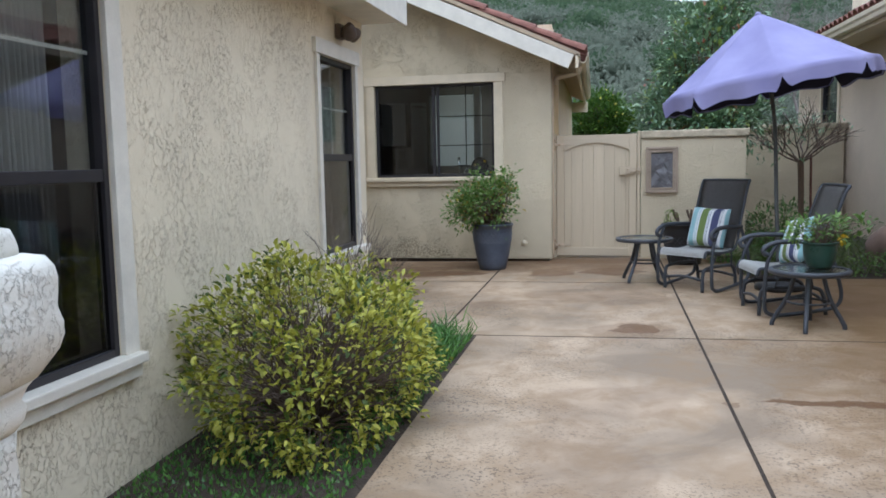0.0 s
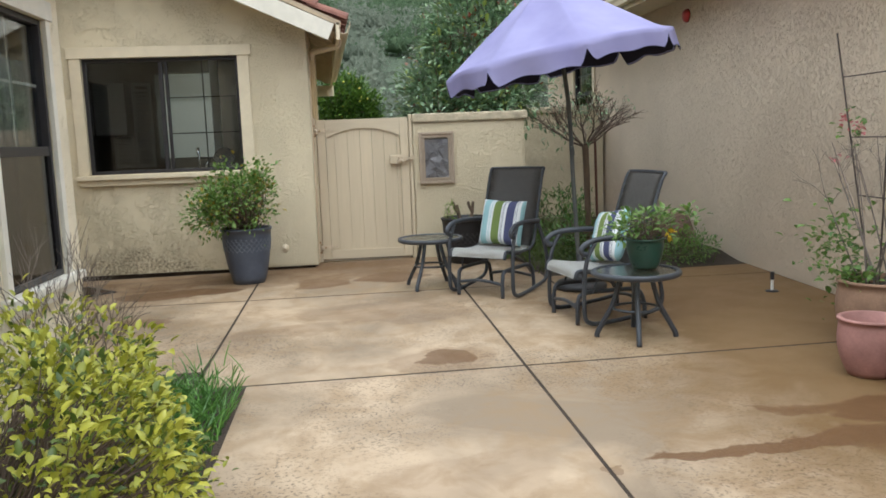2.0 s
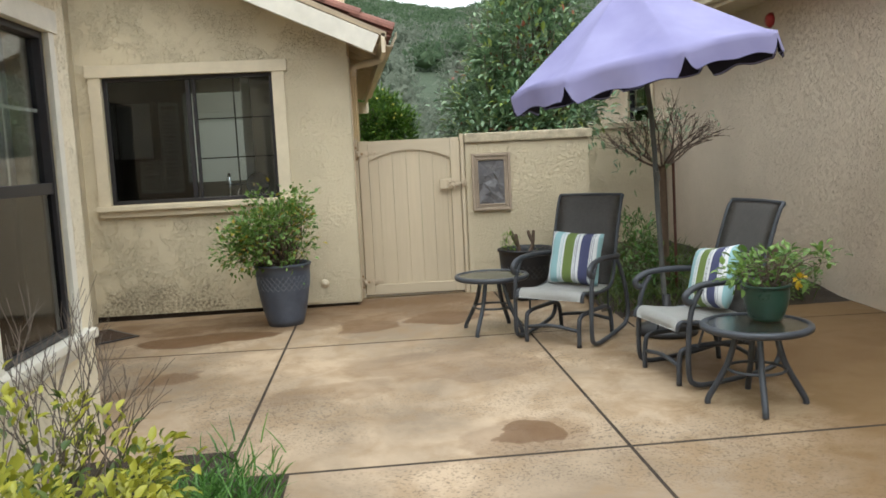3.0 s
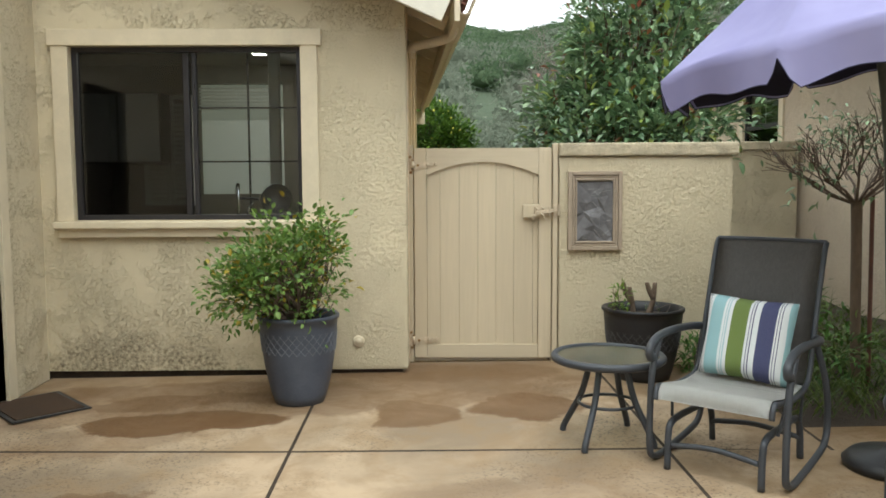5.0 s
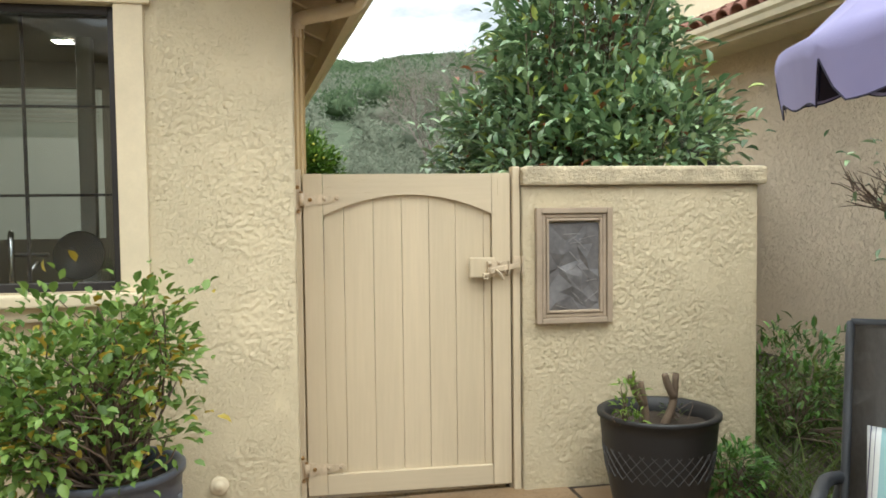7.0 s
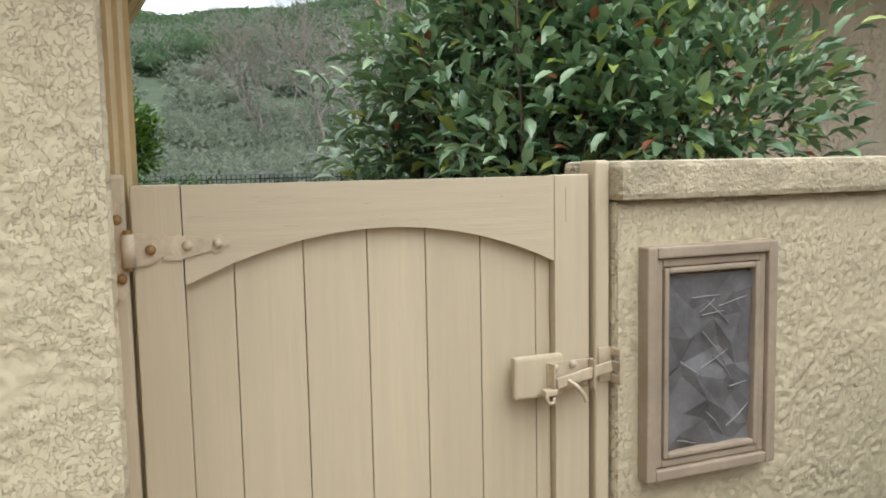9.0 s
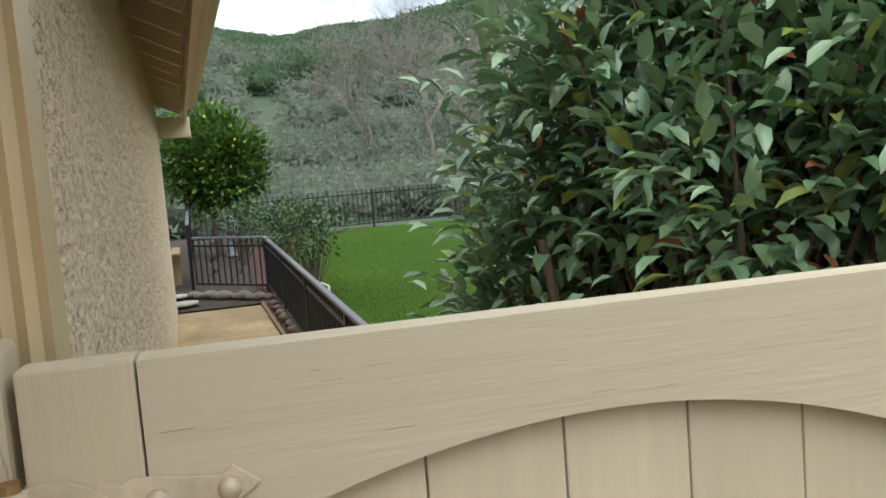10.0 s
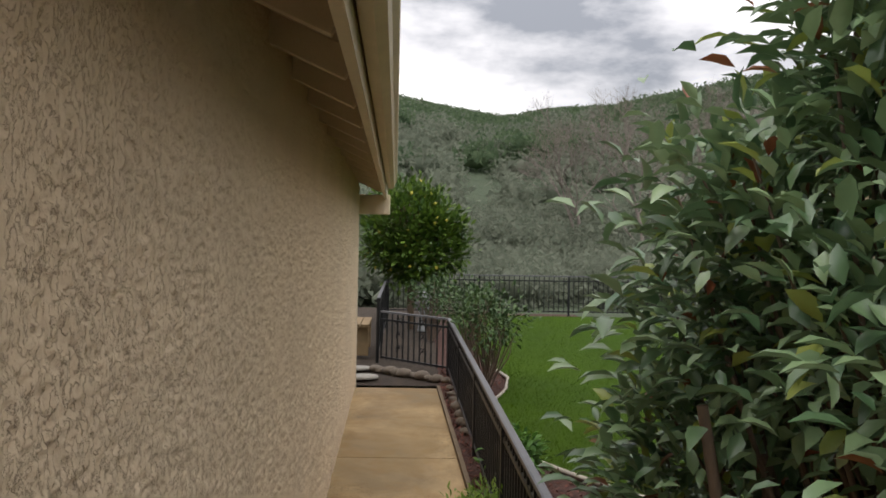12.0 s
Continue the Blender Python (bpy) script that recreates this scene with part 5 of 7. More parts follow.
cushion(C1 @ Matrix.Translation((0.0, 0.13, 0.605)) @ Matrix.Rotation(radians(-16), 4, 'X') @ Matrix.Rotation(radians(2), 4, 'Y'), "blue, green and white striped pillow upright on the chair")
cushion(C2 @ Matrix.Translation((-0.03, 0.12, 0.605)) @ Matrix.Rotation(radians(-18), 4, 'X') @ Matrix.Rotation(radians(-9), 4, 'Y'), "striped pillow leaning askew against the sling back")


def side_table(m, label):
    t = thing("side_table", label, "table", m, group="glass side tables")
    bm = lathe(bmesh.new(), [(0.268, 0.435), (0.290, 0.430), (0.303, 0.440), (0.305, 0.458), (0.296, 0.468), (0.272, 0.469), (0.268, 0.46)], 44)
    bm.faces.ensure_lookup_table()
    bmesh.ops.delete(bm, geom=[f for f in bm.faces if len(f.verts) > 4], context='FACES')
    bm.verts.ensure_lookup_table()
    k = 44
    for i in range(k):
        bm.faces.new((bm.verts[6 * k + i], bm.verts[6 * k + (i + 1) % k], bm.verts[(i + 1) % k], bm.verts[i]))
    part("rim", bm, M_CHAIR, t, smooth=True)
    gl = part("glass_top", lathe(bmesh.new(), [(0.269, 0.452), (0.269, 0.462)], 44, True), M_TABLEGLASS, t, "frosted ripple glass")
    for i in range(4):
        a = radians(45 + 90 * i)
        c, s = math.cos(a), math.sin(a)
        part("leg", tube(bmesh.new(), smooth_path([(0.10 * c, 0.10 * s, 0.435), (0.125 * c, 0.125 * s, 0.33), (0.16 * c, 0.16 * s, 0.22), (0.225 * c, 0.225 * s, 0.10), (0.262 * c, 0.262 * s, 0.03), (0.265 * c, 0.265 * s, 0.0)], 5), 0.018, 8), M_CHAIR, t, smooth=True)
    part("stretcher_ring", tube(bmesh.new(), [(0.155 * math.cos(radians(10 * i)), 0.155 * math.sin(radians(10 * i)), 0.205) for i in range(37)], 0.009, 8, cap=False), M_CHAIR, t, smooth=True)
    part("underframe", tube(bmesh.new(), [(-0.25, 0, 0.437), (0.25, 0, 0.437)], 0.010, 6), M_CHAIR, t)
    return t


side_table(pose(2.585, 7.84, floor_z(2.58, 7.8), 0, 0, 8), "small round glass table with slate legs beside the gate pot")
T2 = side_table(pose(3.79, 5.66, floor_z(3.8, 5.6), 0, 0, 30), "small round glass table carrying a green flowerpot")

# ---- tilted umbrella ----
n_ = Nodes("lavender_canvas_sunned")
cv = n_.noise(1.6, 4.0, 0.5)
cw = n_.noise(240.0, 2.0, 0.5)
ccol = n_.mix(n_.ramp(cv, 0.3, 0.7), (0.225, 0.21, 0.385), (0.345, 0.33, 0.53))
n_.finish(ccol, 0.8, n_.bump(cw, 0.2, 0.002), 0.0, 0.25)
ctr = n_.node("ShaderNodeBsdfTranslucent")
n_.link(ccol, ctr.inputs["Color"])
cmx = n_.node("ShaderNodeMixShader")
cmx.inputs[0].default_value = 0.12
n_.link(n_.b.outputs[0], cmx.inputs[1])
n_.link(ctr.outputs[0], cmx.inputs[2])
n_.link(cmx.outputs[0], n_.out.inputs["Surface"])
M_CANVAS = n_.m
M_NAVY = simple("navy_binding", (0.02, 0.018, 0.045), 0.7, 0.2, 10.0, 0.1, 90.0)
M_POLE = simple("grey_green_pole", (0.10, 0.105, 0.10), 0.5, 0.25, 6.0, 0.15, 70.0)
UC = Vector((3.747, 7.434, 2.006))
UN = Vector((-0.175, 0.005, 1.0)).normalized()
UX = Vector((0, 1, 0)).cross(UN).normalized()
UY = UN.cross(UX)
UMAT = Matrix((UX, UY, UN)).transposed().to_4x4()
UMAT.translation = UC
umb = thing("patio_umbrella", "faded lavender canvas umbrella, open and tilted", "umbrella")
NR, RAD, TURN = 8, 1.02, 3.071


def canopy_point(a, r):
    """Height of the cloth above the rim plane; the cloth sags between ribs."""
    seg = 2 * math.pi / NR
    k = (a % seg) / seg
    chord = math.cos(seg / 2) / math.cos((k - 0.5) * seg)
    rr = r * (1 - (1 - chord) * 0.75)
    sag = math.sin(math.pi * k)
    z = 0.673 * (1 - r ** 1.06) - 0.085 * sag ** 0.8 * r * (1 - r ** 4) + 0.03 * sag * max(0.0, r - 0.75) / 0.25
    return Vector((RAD * rr * math.cos(a + TURN), RAD * rr * math.sin(a + TURN), z))


def hem(a, f):
    """A point of the hanging hem: cloth bellies beside the ribs and arches up between them."""
    k = (a % (2 * math.pi / NR)) / (2 * math.pi / NR)
    n = int(a / (2 * math.pi / NR)) % NR
    d = (0.165 + 0.02 * math.sin(n * 2.1)) * (0.12 + 0.88 * math.sin(math.pi * min(1.0, k / 0.10, (1 - k) / 0.07) / 2)) * (0.93 + 0.07 * math.cos(4 * math.pi * k - 2.0 + n))
    out = Vector((math.cos(a + TURN), math.sin(a + TURN), 0))
    return canopy_point(a, 1.0) + out * f * (0.004 + 0.022 * math.sin(k * math.pi * 3 + n) * math.sin(n * 1.3 + 0.6)) - Vector((0, 0, d * f))


bm = bmesh.new()
NA, NRING = 192, 14
rings = []
for j in range(NRING + 1):
    r = 0.03 + 0.97 * j / NRING
    rings.append([bm.verts.new(canopy_point(2 * math.pi * i / NA + 0.008, r)) for i in range(NA)])
# scalloped valance hanging from the rim
for f_ in (0.25, 0.5, 0.75, 1.0):
    rings.append([bm.verts.new(hem(2 * math.pi * i / NA + 0.008, f_)) for i in range(NA)])
for a_, b_ in zip(rings, rings[1:]):
    for i in range(NA):
        bm.faces.new((a_[i], a_[(i + 1) % NA], b_[(i + 1) % NA], b_[i]))
bm.faces.new(list(reversed(rings[0])))
bmesh.ops.recalc_face_normals(bm, faces=bm.faces)
cp = part("canopy", bm, M_CANVAS, umb, "sun-faded lavender canvas with scalloped valance", smooth=True)
cp.matrix_basis = UMAT
bm = bmesh.new()
tube(bm, [hem(2 * math.pi * i / NA + 0.008, 1.0) for i in range(NA + 1)], 0.0028, 5, cap=False)
part("binding", bm, M_NAVY, cp, "navy binding along the scallops")
lin = bmesh.new()
rr_ = []
for j in range(8):
    r = 0.05 + 0.94 * j / 7
    rr_.append([lin.verts.new(canopy_point(2 * math.pi * i / 96 + 0.008, r) - Vector((0, 0, 0.012))) for i in range(96)])
for f_ in (0.3, 0.6, 0.93):
    rr_.append([])
    for i in range(96):
        a = 2 * math.pi * i / 96 + 0.008
        rr_[-1].append(lin.verts.new(hem(a, f_) - Vector((math.cos(a + TURN), math.sin(a + TURN), 0)) * 0.010))
for a_, b_ in zip(rr_, rr_[1:]):
    for i in range(96):
        lin.faces.new((b_[i], b_[(i + 1) % 96], a_[(i + 1) % 96], a_[i]))
ln = part("lining", lin, M_NAVY, cp, "dark navy lining", smooth=True)
for i in range(NR):
    a = 2 * math.pi * i / NR
    pts = [canopy_point(a + 0.0001, r) - Vector((0, 0, 0.022)) for r in (0.05, 0.3, 0.55, 0.8, 0.98)]
    rb_ = part("rib", tube(bmesh.new(), pts, 0.007, 6), M_POLE, umb)
    rb_.matrix_basis = UMAT
    st = part("strut", tube(bmesh.new(), [Vector((0.03 * math.cos(a + TURN), 0.03 * math.sin(a + TURN), -0.02)), canopy_point(a, 0.55) - Vector((0, 0, 0.03))], 0.006, 6), M_POLE, umb)
    st.matrix_basis = UMAT
fin = part("finial", lathe(bmesh.new(), [(0.03, 0.648), (0.034, 0.662), (0.026, 0.676), (0.012, 0.684), (0.003, 0.686)], 14, True), M_CANVAS, umb, smooth=True)
fin.matrix_basis = UMAT
PB = Vector((3.875, 7.36, floor_z(3.87, 7.36)))
PT = UMAT @ Vector((0, 0, 0.62))
PK = UMAT @ Vector((0, 0, -0.30))
part("pole", tube(bmesh.new(), smooth_path([PB, PB.lerp(PK, 0.5), PK, PT], 6), 0.020, 12), M_POLE, umb, smooth=True)
part("crank", tube(bmesh.new(), [PB.lerp(PK, 0.72) + Vector((0, -0.02, 0)), PB.lerp(PK, 0.72) + Vector((0, -0.07, 0)), PB.lerp(PK, 0.72) + Vector((0.01, -0.075, -0.07))], 0.008, 8), M_POLE, umb)
base = part("base", lathe(bmesh.new(), [(0.23, 0), (0.235, 0.03), (0.20, 0.065), (0.06, 0.085), (0.034, 0.12), (0.032, 0.30), (0.022, 0.305)], 30), M_DARK, umb, "dark weighted base", smooth=True)
base.matrix_basis = Matrix.Translation(PB)
hub = part("hub", lathe(bmesh.new(), [(0.035, -0.05), (0.042, -0.02), (0.042, 0.01), (0.03, 0.03)], 16, True), M_POLE, umb, smooth=True)
hub.matrix_basis = UMAT


# ---- pots ----
def pot_mesh(rim, foot, h, wall=0.02, belly=0.0, lip=0.012, soil=0.86, seg=40):
    out = []
    for i in range(11):
        k = i / 10
        r = foot + (rim - foot) * (k ** 0.8) + belly * math.sin(math.pi * k)
        out.append((r, h * k * 0.95))
    out += [(rim + lip, h * 0.955), (rim + lip, h * 0.99), (rim + lip * 0.4, h), (rim - wall, h * 0.99), (rim - wall - 0.004, h * soil)]
    return lathe(bmesh.new(), out, seg)


def planter(name, label, x, y, rim, foot, h, material, belly=0.0, lip=0.012, z=None, soil=0.86):
    p = thing(name, label, "pot", Matrix.Translation((x, y, floor_z(x, y) if z is None else z)))
    part("body", pot_mesh(rim, foot, h, 0.02, belly, lip, soil), material, p, smooth=True)
    bm = bmesh.new()
    cv_ = bm.verts.new((0, 0, h * soil + 0.012))
    ring_ = [bm.verts.new(((rim - 0.021) * math.cos(2 * math.pi * k / 24), (rim - 0.021) * math.sin(2 * math.pi * k / 24), h * soil + 0.01 * noise.noise(Vector((k * 0.7, h, 0))))) for k in range(24)]
    for k in range(24):
        bm.faces.new((cv_, ring_[k], ring_[(k + 1) % 24]))
    part("soil", bm, M_SOIL, p, "dark potting soil")
    return p


M_BLUEPOT = simple("blue_grey_glaze", (0.085, 0.10, 0.135), 0.42, 0.35, 3.0, 0.15, 70.0)
M_BLACKPOT = simple("black_resin", (0.022, 0.022, 0.024), 0.5, 0.2, 6.0, 0.15, 80.0)
M_TERRA = simple("terracotta", (0.40, 0.185, 0.105), 0.8, 0.3, 6.0, 0.3, 60.0)
M_TERRA_OLD = simple("weathered_terracotta", (0.30, 0.185, 0.12), 0.85, 0.35, 5.0, 0.35, 60.0)
M_PINKTERRA = simple("limed_terracotta", (0.42, 0.215, 0.185), 0.8, 0.35, 4.0, 0.3, 60.0)
M_GREENPOT = simple("green_glaze", (0.025, 0.065, 0.045), 0.3, 0.3, 7.0, 0.1, 70.0)
M_BROWNPOT = simple("brown_plastic", (0.075, 0.055, 0.045), 0.6, 0.25, 7.0, 0.15, 70.0)


def lattice(p, rim, foot, h, k0, k1, material, n=30, r=0.0025, belly=0.0):
    """Raised diagonal ribs round a pot, as one moulded band."""
    bm = bmesh.new()
    for sgn in (1, -1):
        for i in range(n):
            pts = []
            for j in range(9):
                k = k0 + (k1 - k0) * j / 8
                rad_ = foot + (rim - foot) * (k ** 0.8) + belly * math.sin(math.pi * k) + 0.0012
                a = 2 * math.pi * i / n + sgn * 2 * math.pi / n * 2.2 * j / 8
                pts.append((rad_ * math.cos(a), rad_ * math.sin(a), h * k * 0.95))
            tube(bm, pts, r, 4)
    return part("lattice_band", bm, material, p, "raised lattice band")


M_LATT = simple("lattice_highlight", (0.16, 0.18, 0.22), 0.45, 0.2, 6.0, 0.1, 70.0)
M_LATT_B = simple("lattice_black", (0.06, 0.06, 0.065), 0.45, 0.2, 6.0, 0.1, 70.0)
rose_pot = planter("planter", "tall blue-grey glazed planter with lattice band", 0.80, 8.66, 0.245, 0.155, 0.56, M_BLUEPOT, 0.012)
lattice(rose_pot, 0.245, 0.155, 0.56, 0.62, 0.86, M_LATT, belly=0.012)
black_pot = planter("planter", "large black resin planter with lattice band", 3.095, 9.09, 0.268, 0.185, 0.49, M_BLACKPOT, 0.008)
lattice(black_pot, 0.268, 0.185, 0.49, 0.45, 0.72, M_LATT_B, belly=0.008)
planter("planter", "small limed terracotta pot with an orange rim, empty", 4.77, 4.56, 0.165, 0.115, 0.33, M_PINKTERRA, 0.028, 0.014, soil=0.55)
trellis_pot = planter("planter", "large weathered terracotta pot holding a trellis", 5.12, 5.02, 0.225, 0.15, 0.44, M_TERRA_OLD, 0.045, 0.016)
green_pot = planter("planter", "dark green glazed flowerpot on the glass table", 3.875, 5.715, 0.125, 0.082, 0.205, M_GREENPOT, 0.012, 0.012, floor_z(3.8, 5.6) + 0.470)
fern_pot = planter("planter", "brown pot of bright green foliage", 4.80, 3.40, 0.215, 0.15, 0.36, M_BROWNPOT, 0.01)

# pruned stubs in the black pot
M_BARK = simple("grey_brown_bark", (0.16, 0.115, 0.08), 0.9, 0.35, 14.0, 0.8, 70.0, 0.006, stretch=(1, 1, 0.25))
M_CUT = simple("cut_wood", (0.38, 0.27, 0.16), 0.85, 0.15, 12.0, 0.2, 70.0)
M_TWIG = simple("dry_twig", (0.15, 0.11, 0.085), 0.9, 0.3, 20.0, 0.4, 90.0)
stub = thing("pruned_stump", "two pruned forked bare stubs in the black planter", "stump")
for pts in ([(2.96, 9.0, 0.41), (2.95, 9.0, 0.52), (2.93, 9.0, 0.63)], [(2.95, 9.0, 0.52), (2.905, 9.01, 0.60), (2.89, 9.01, 0.66)], [(3.04, 9.0, 0.41), (3.09, 9.0, 0.52), (3.105, 9.0, 0.66)], [(3.095, 9.0, 0.55), (3.065, 9.0, 0.61), (3.05, 9.0, 0.66)]):
    part("branch", tube(bmesh.new(), smooth_path([(x + 0.065, y + 0.07, z) for x, y, z in pts], 4), 0.020, 10, r1=0.015), M_BARK, stub, smooth=True)

# tiered grey fountain
fo = thing("fountain", "tiered grey cast-stone cascade fountain, off", "fountain", pose(5.30, 4.36, floor_z(5.3, 4.36), 0, 0, 200))
M_STONE = simple("grey_cast_stone", (0.27, 0.28, 0.29), 0.75, 0.25, 5.0, 0.35, 60.0)


def bowl(name, x, y, z, r, h, parent):
    bm = lathe(bmesh.new(), [(r * 0.62, 0), (r * 0.9, h * 0.45), (r, h * 0.85), (r * 0.98, h), (r * 0.86, h), (r * 0.8, h * 0.7), (r * 0.3, h * 0.55), (0.002, h * 0.55)], 28)
    o = part(name, bm, M_STONE, parent, smooth=True)
    o.matrix_basis = Matrix.Translation((x, y, z))
    return o


part("plinth", box(bmesh.new(), -0.24, 0.24, -0.20, 0.20, 0.0, 0.17, 0.015), M_STONE, fo)
part("pillar", box(bmesh.new(), -0.09, 0.10, -0.10, 0.10, 0.17, 0.60, 0.012), M_STONE, fo)
part("pillar", box(bmesh.new(), -0.06, 0.13, -0.08, 0.08, 0.60, 0.82, 0.012), M_STONE, fo)
part("shelf", box(bmesh.new(), -0.10, 0.22, -0.12, 0.12, 0.70, 0.775, 0.02), M_STONE, fo)
bowl("basin", 0.06, 0, 0.82, 0.165, 0.125, fo)
bowl("basin", 0.02, 0.02, 0.52, 0.205, 0.13, fo)
bowl("basin", 0.22, 0.03, 0.30, 0.14, 0.115, fo)
bowl("basin", 0.16, -0.05, 0.10, 0.20, 0.14, fo)
part("cord", tube(bmesh.new(), smooth_path([(0.1, 0.12, 0.33), (0.25, 0.3, 0.40), (0.33, 0.42, 0.2), (0.36, 0.45, 0.03)], 6), 0.006, 6), M_DARK, fo, "black pump cord")

# trellis stakes
tr = thing("trellis", "thin dark wire trellis standing in the terracotta pot", "trellis")
zb = floor_z(5.12, 5.02) + 0.30
M_WIRE = simple("rusty_wire", (0.07, 0.05, 0.04), 0.7, 0.3, 20.0, 0.2, 80.0)
TOPS = [(5.10, 5.50), (5.10, 4.93), (5.10, 4.42)]
BOT = [(5.14, 5.12), (5.12, 5.02), (5.10, 4.92)]
for (a, b), (c, d) in zip(BOT, TOPS):
    part("stake", tube(bmesh.new(), [(a, b, zb), (c, d, 1.92)], 0.0055, 6), M_WIRE, tr)
for k in (0.38, 0.60, 0.83):
    pts = [(a + (c - a) * k, b + (d - b) * k, zb + (1.92 - zb) * k) for (a, b), (c, d) in zip(BOT, TOPS)]
    part("cross_wire", tube(bmesh.new(), [pts[0], pts[1], pts[2]], 0.0045, 6), M_WIRE, tr)
# path light stake
pl_ = thing("path_light", "small dark garden spike light on a round foot", "garden light", Matrix.Translation((5.335, 6.72, floor_z(5.33, 6.72))))
part("foot", lathe(bmesh.new(), [(0.055, 0), (0.05, 0.008), (0.012, 0.012)], 18, True), M_DARK, pl_, smooth=True)
part("stem", tube(bmesh.new(), [(0, 0, 0.01), (0, 0, 0.10)], 0.012, 10), M_WHITE, pl_)
part("cap", tube(bmesh.new(), [(0, 0, 0.10), (0, 0, 0.165)], 0.017, 10), M_DARK, pl_)
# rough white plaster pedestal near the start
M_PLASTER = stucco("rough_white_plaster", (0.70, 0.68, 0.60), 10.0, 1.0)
ped = thing("pedestal", "rough white plaster pedestal with chipped moulded top", "pedestal", pose(1.105, 0.14, floor_z(1.1, 0.1), 0, 0, 12))


def rough_column(prof, seed, amount, n=40, corner=0.32):
    """A squarish column turned up from (half width, height) pairs, its skin chipped and pitted."""
    bm = bmesh.new()
    rings = []
    for r, z in prof:
        ring = []
        for k in range(n):
            a = 2 * math.pi * k / n
            c, d = math.cos(a), math.sin(a)
            p = Vector((math.copysign(abs(c) ** corner, c) * r, math.copysign(abs(d) ** corner, d) * r, z))
            q = p * 13 + Vector((seed, 0, 0))
            p += Vector((c, d, 0.3)) * amount * (noise.noise(q) + 0.5 * noise.noise(q * 2.7))
            ring.append(bm.verts.new(p))
        rings.append(ring)
    for a, b in zip(rings, rings[1:]):
        for k in range(n):
            bm.faces.new((a[k], a[(k + 1) % n], b[(k + 1) % n], b[k]))
    bm.faces.new(list(reversed(rings[0])))
    bm.faces.new(rings[-1])
    return bm


part("shaft", rough_column([(0.078, 0.0)] + [(0.078, 0.05 * i) for i in range(1, 20)] + [(0.08, 0.99)], 1, 0.006), M_PLASTER, ped, smooth=True)
part("collar", rough_column([(0.080, 0.992), (0.092, 1.01), (0.094, 1.035), (0.086, 1.05), (0.10, 1.075), (0.112, 1.09)], 2, 0.006), M_PLASTER, ped, smooth=True)
part("capital", rough_column([(0.112, 1.091), (0.128, 1.115), (0.145, 1.14), (0.155, 1.17), (0.160, 1.20), (0.160, 1.23), (0.159, 1.26), (0.157, 1.29), (0.152, 1.315), (0.138, 1.335), (0.105, 1.343)], 3, 0.014), M_PLASTER, ped, smooth=True)
part("top_slab", rough_column([(0.102, 1.338), (0.102, 1.36), (0.100, 1.38), (0.092, 1.395), (0.06, 1.40)], 4, 0.010), M_PLASTER, ped, smooth=True)

# ---- planting ----
L_BOX = leaf_material("yellow_green_leaf", (0.24, 0.26, 0.022), (0.60, 0.58, 0.085), 0.4, 0.3)
# darker copy of the hedge leaf, the bush's inner shade put into its colour
L_BOXD = leaf_material("shaded_hedge_leaf", (0.05, 0.09, 0.016), (0.14, 0.19, 0.03), 0.45)
L_ROSE = leaf_material("rose_leaf", (0.085, 0.17, 0.035), (0.24, 0.37, 0.085), 0.45, 0.3)
L_ROSED = leaf_material("dark_rose_leaf", (0.03, 0.07, 0.025), (0.12, 0.19, 0.07), 0.5, 0.12, 0.3)
L_ROSEY = leaf_material("yellowing_leaf", (0.30, 0.22, 0.02), (0.42, 0.33, 0.05), 0.5)
L_PHOT = leaf_material("glossy_photinia_leaf", (0.085, 0.170, 0.078), (0.30, 0.415, 0.215), 0.30, 0.18, 0.7)
L_PHOTN = leaf_material("young_photinia_leaf", (0.24, 0.31, 0.06), (0.40, 0.46, 0.12), 0.35)
L_PHOTR = leaf_material("red_tip_leaf", (0.22, 0.06, 0.03), (0.30, 0.13, 0.05), 0.4)
L_FERN = leaf_material("bright_frond", (0.10, 0.19, 0.02), (0.24, 0.38, 0.05), 0.5, 0.3)
L_GRASS = leaf_material("long_grass", (0.035, 0.075, 0.012), (0.15, 0.20, 0.045), 0.6)
L_LILY = leaf_material("strap_grass", (0.045, 0.13, 0.025), (0.16, 0.33, 0.06), 0.45)
L_LEMON = leaf_material("citrus_leaf", (0.035, 0.085, 0.016), (0.16, 0.26, 0.035), 0.4)
L_FLOWER = leaf_material("pink_petal", (0.55, 0.16, 0.17), (0.75, 0.34, 0.33), 0.5)
L_YELLOW = leaf_material("yellow_petal", (0.65, 0.45, 0.02), (0.75, 0.55, 0.05), 0.5)
L_OAK = leaf_material("scrub_leaf", (0.055, 0.078, 0.050), (0.13, 0.155, 0.095), 0.8, 0.1, 0.1)
L_SAGE = leaf_material("grey_sage_leaf", (0.10, 0.112, 0.085), (0.19, 0.195, 0.155), 0.85, 0.1, 0.1)


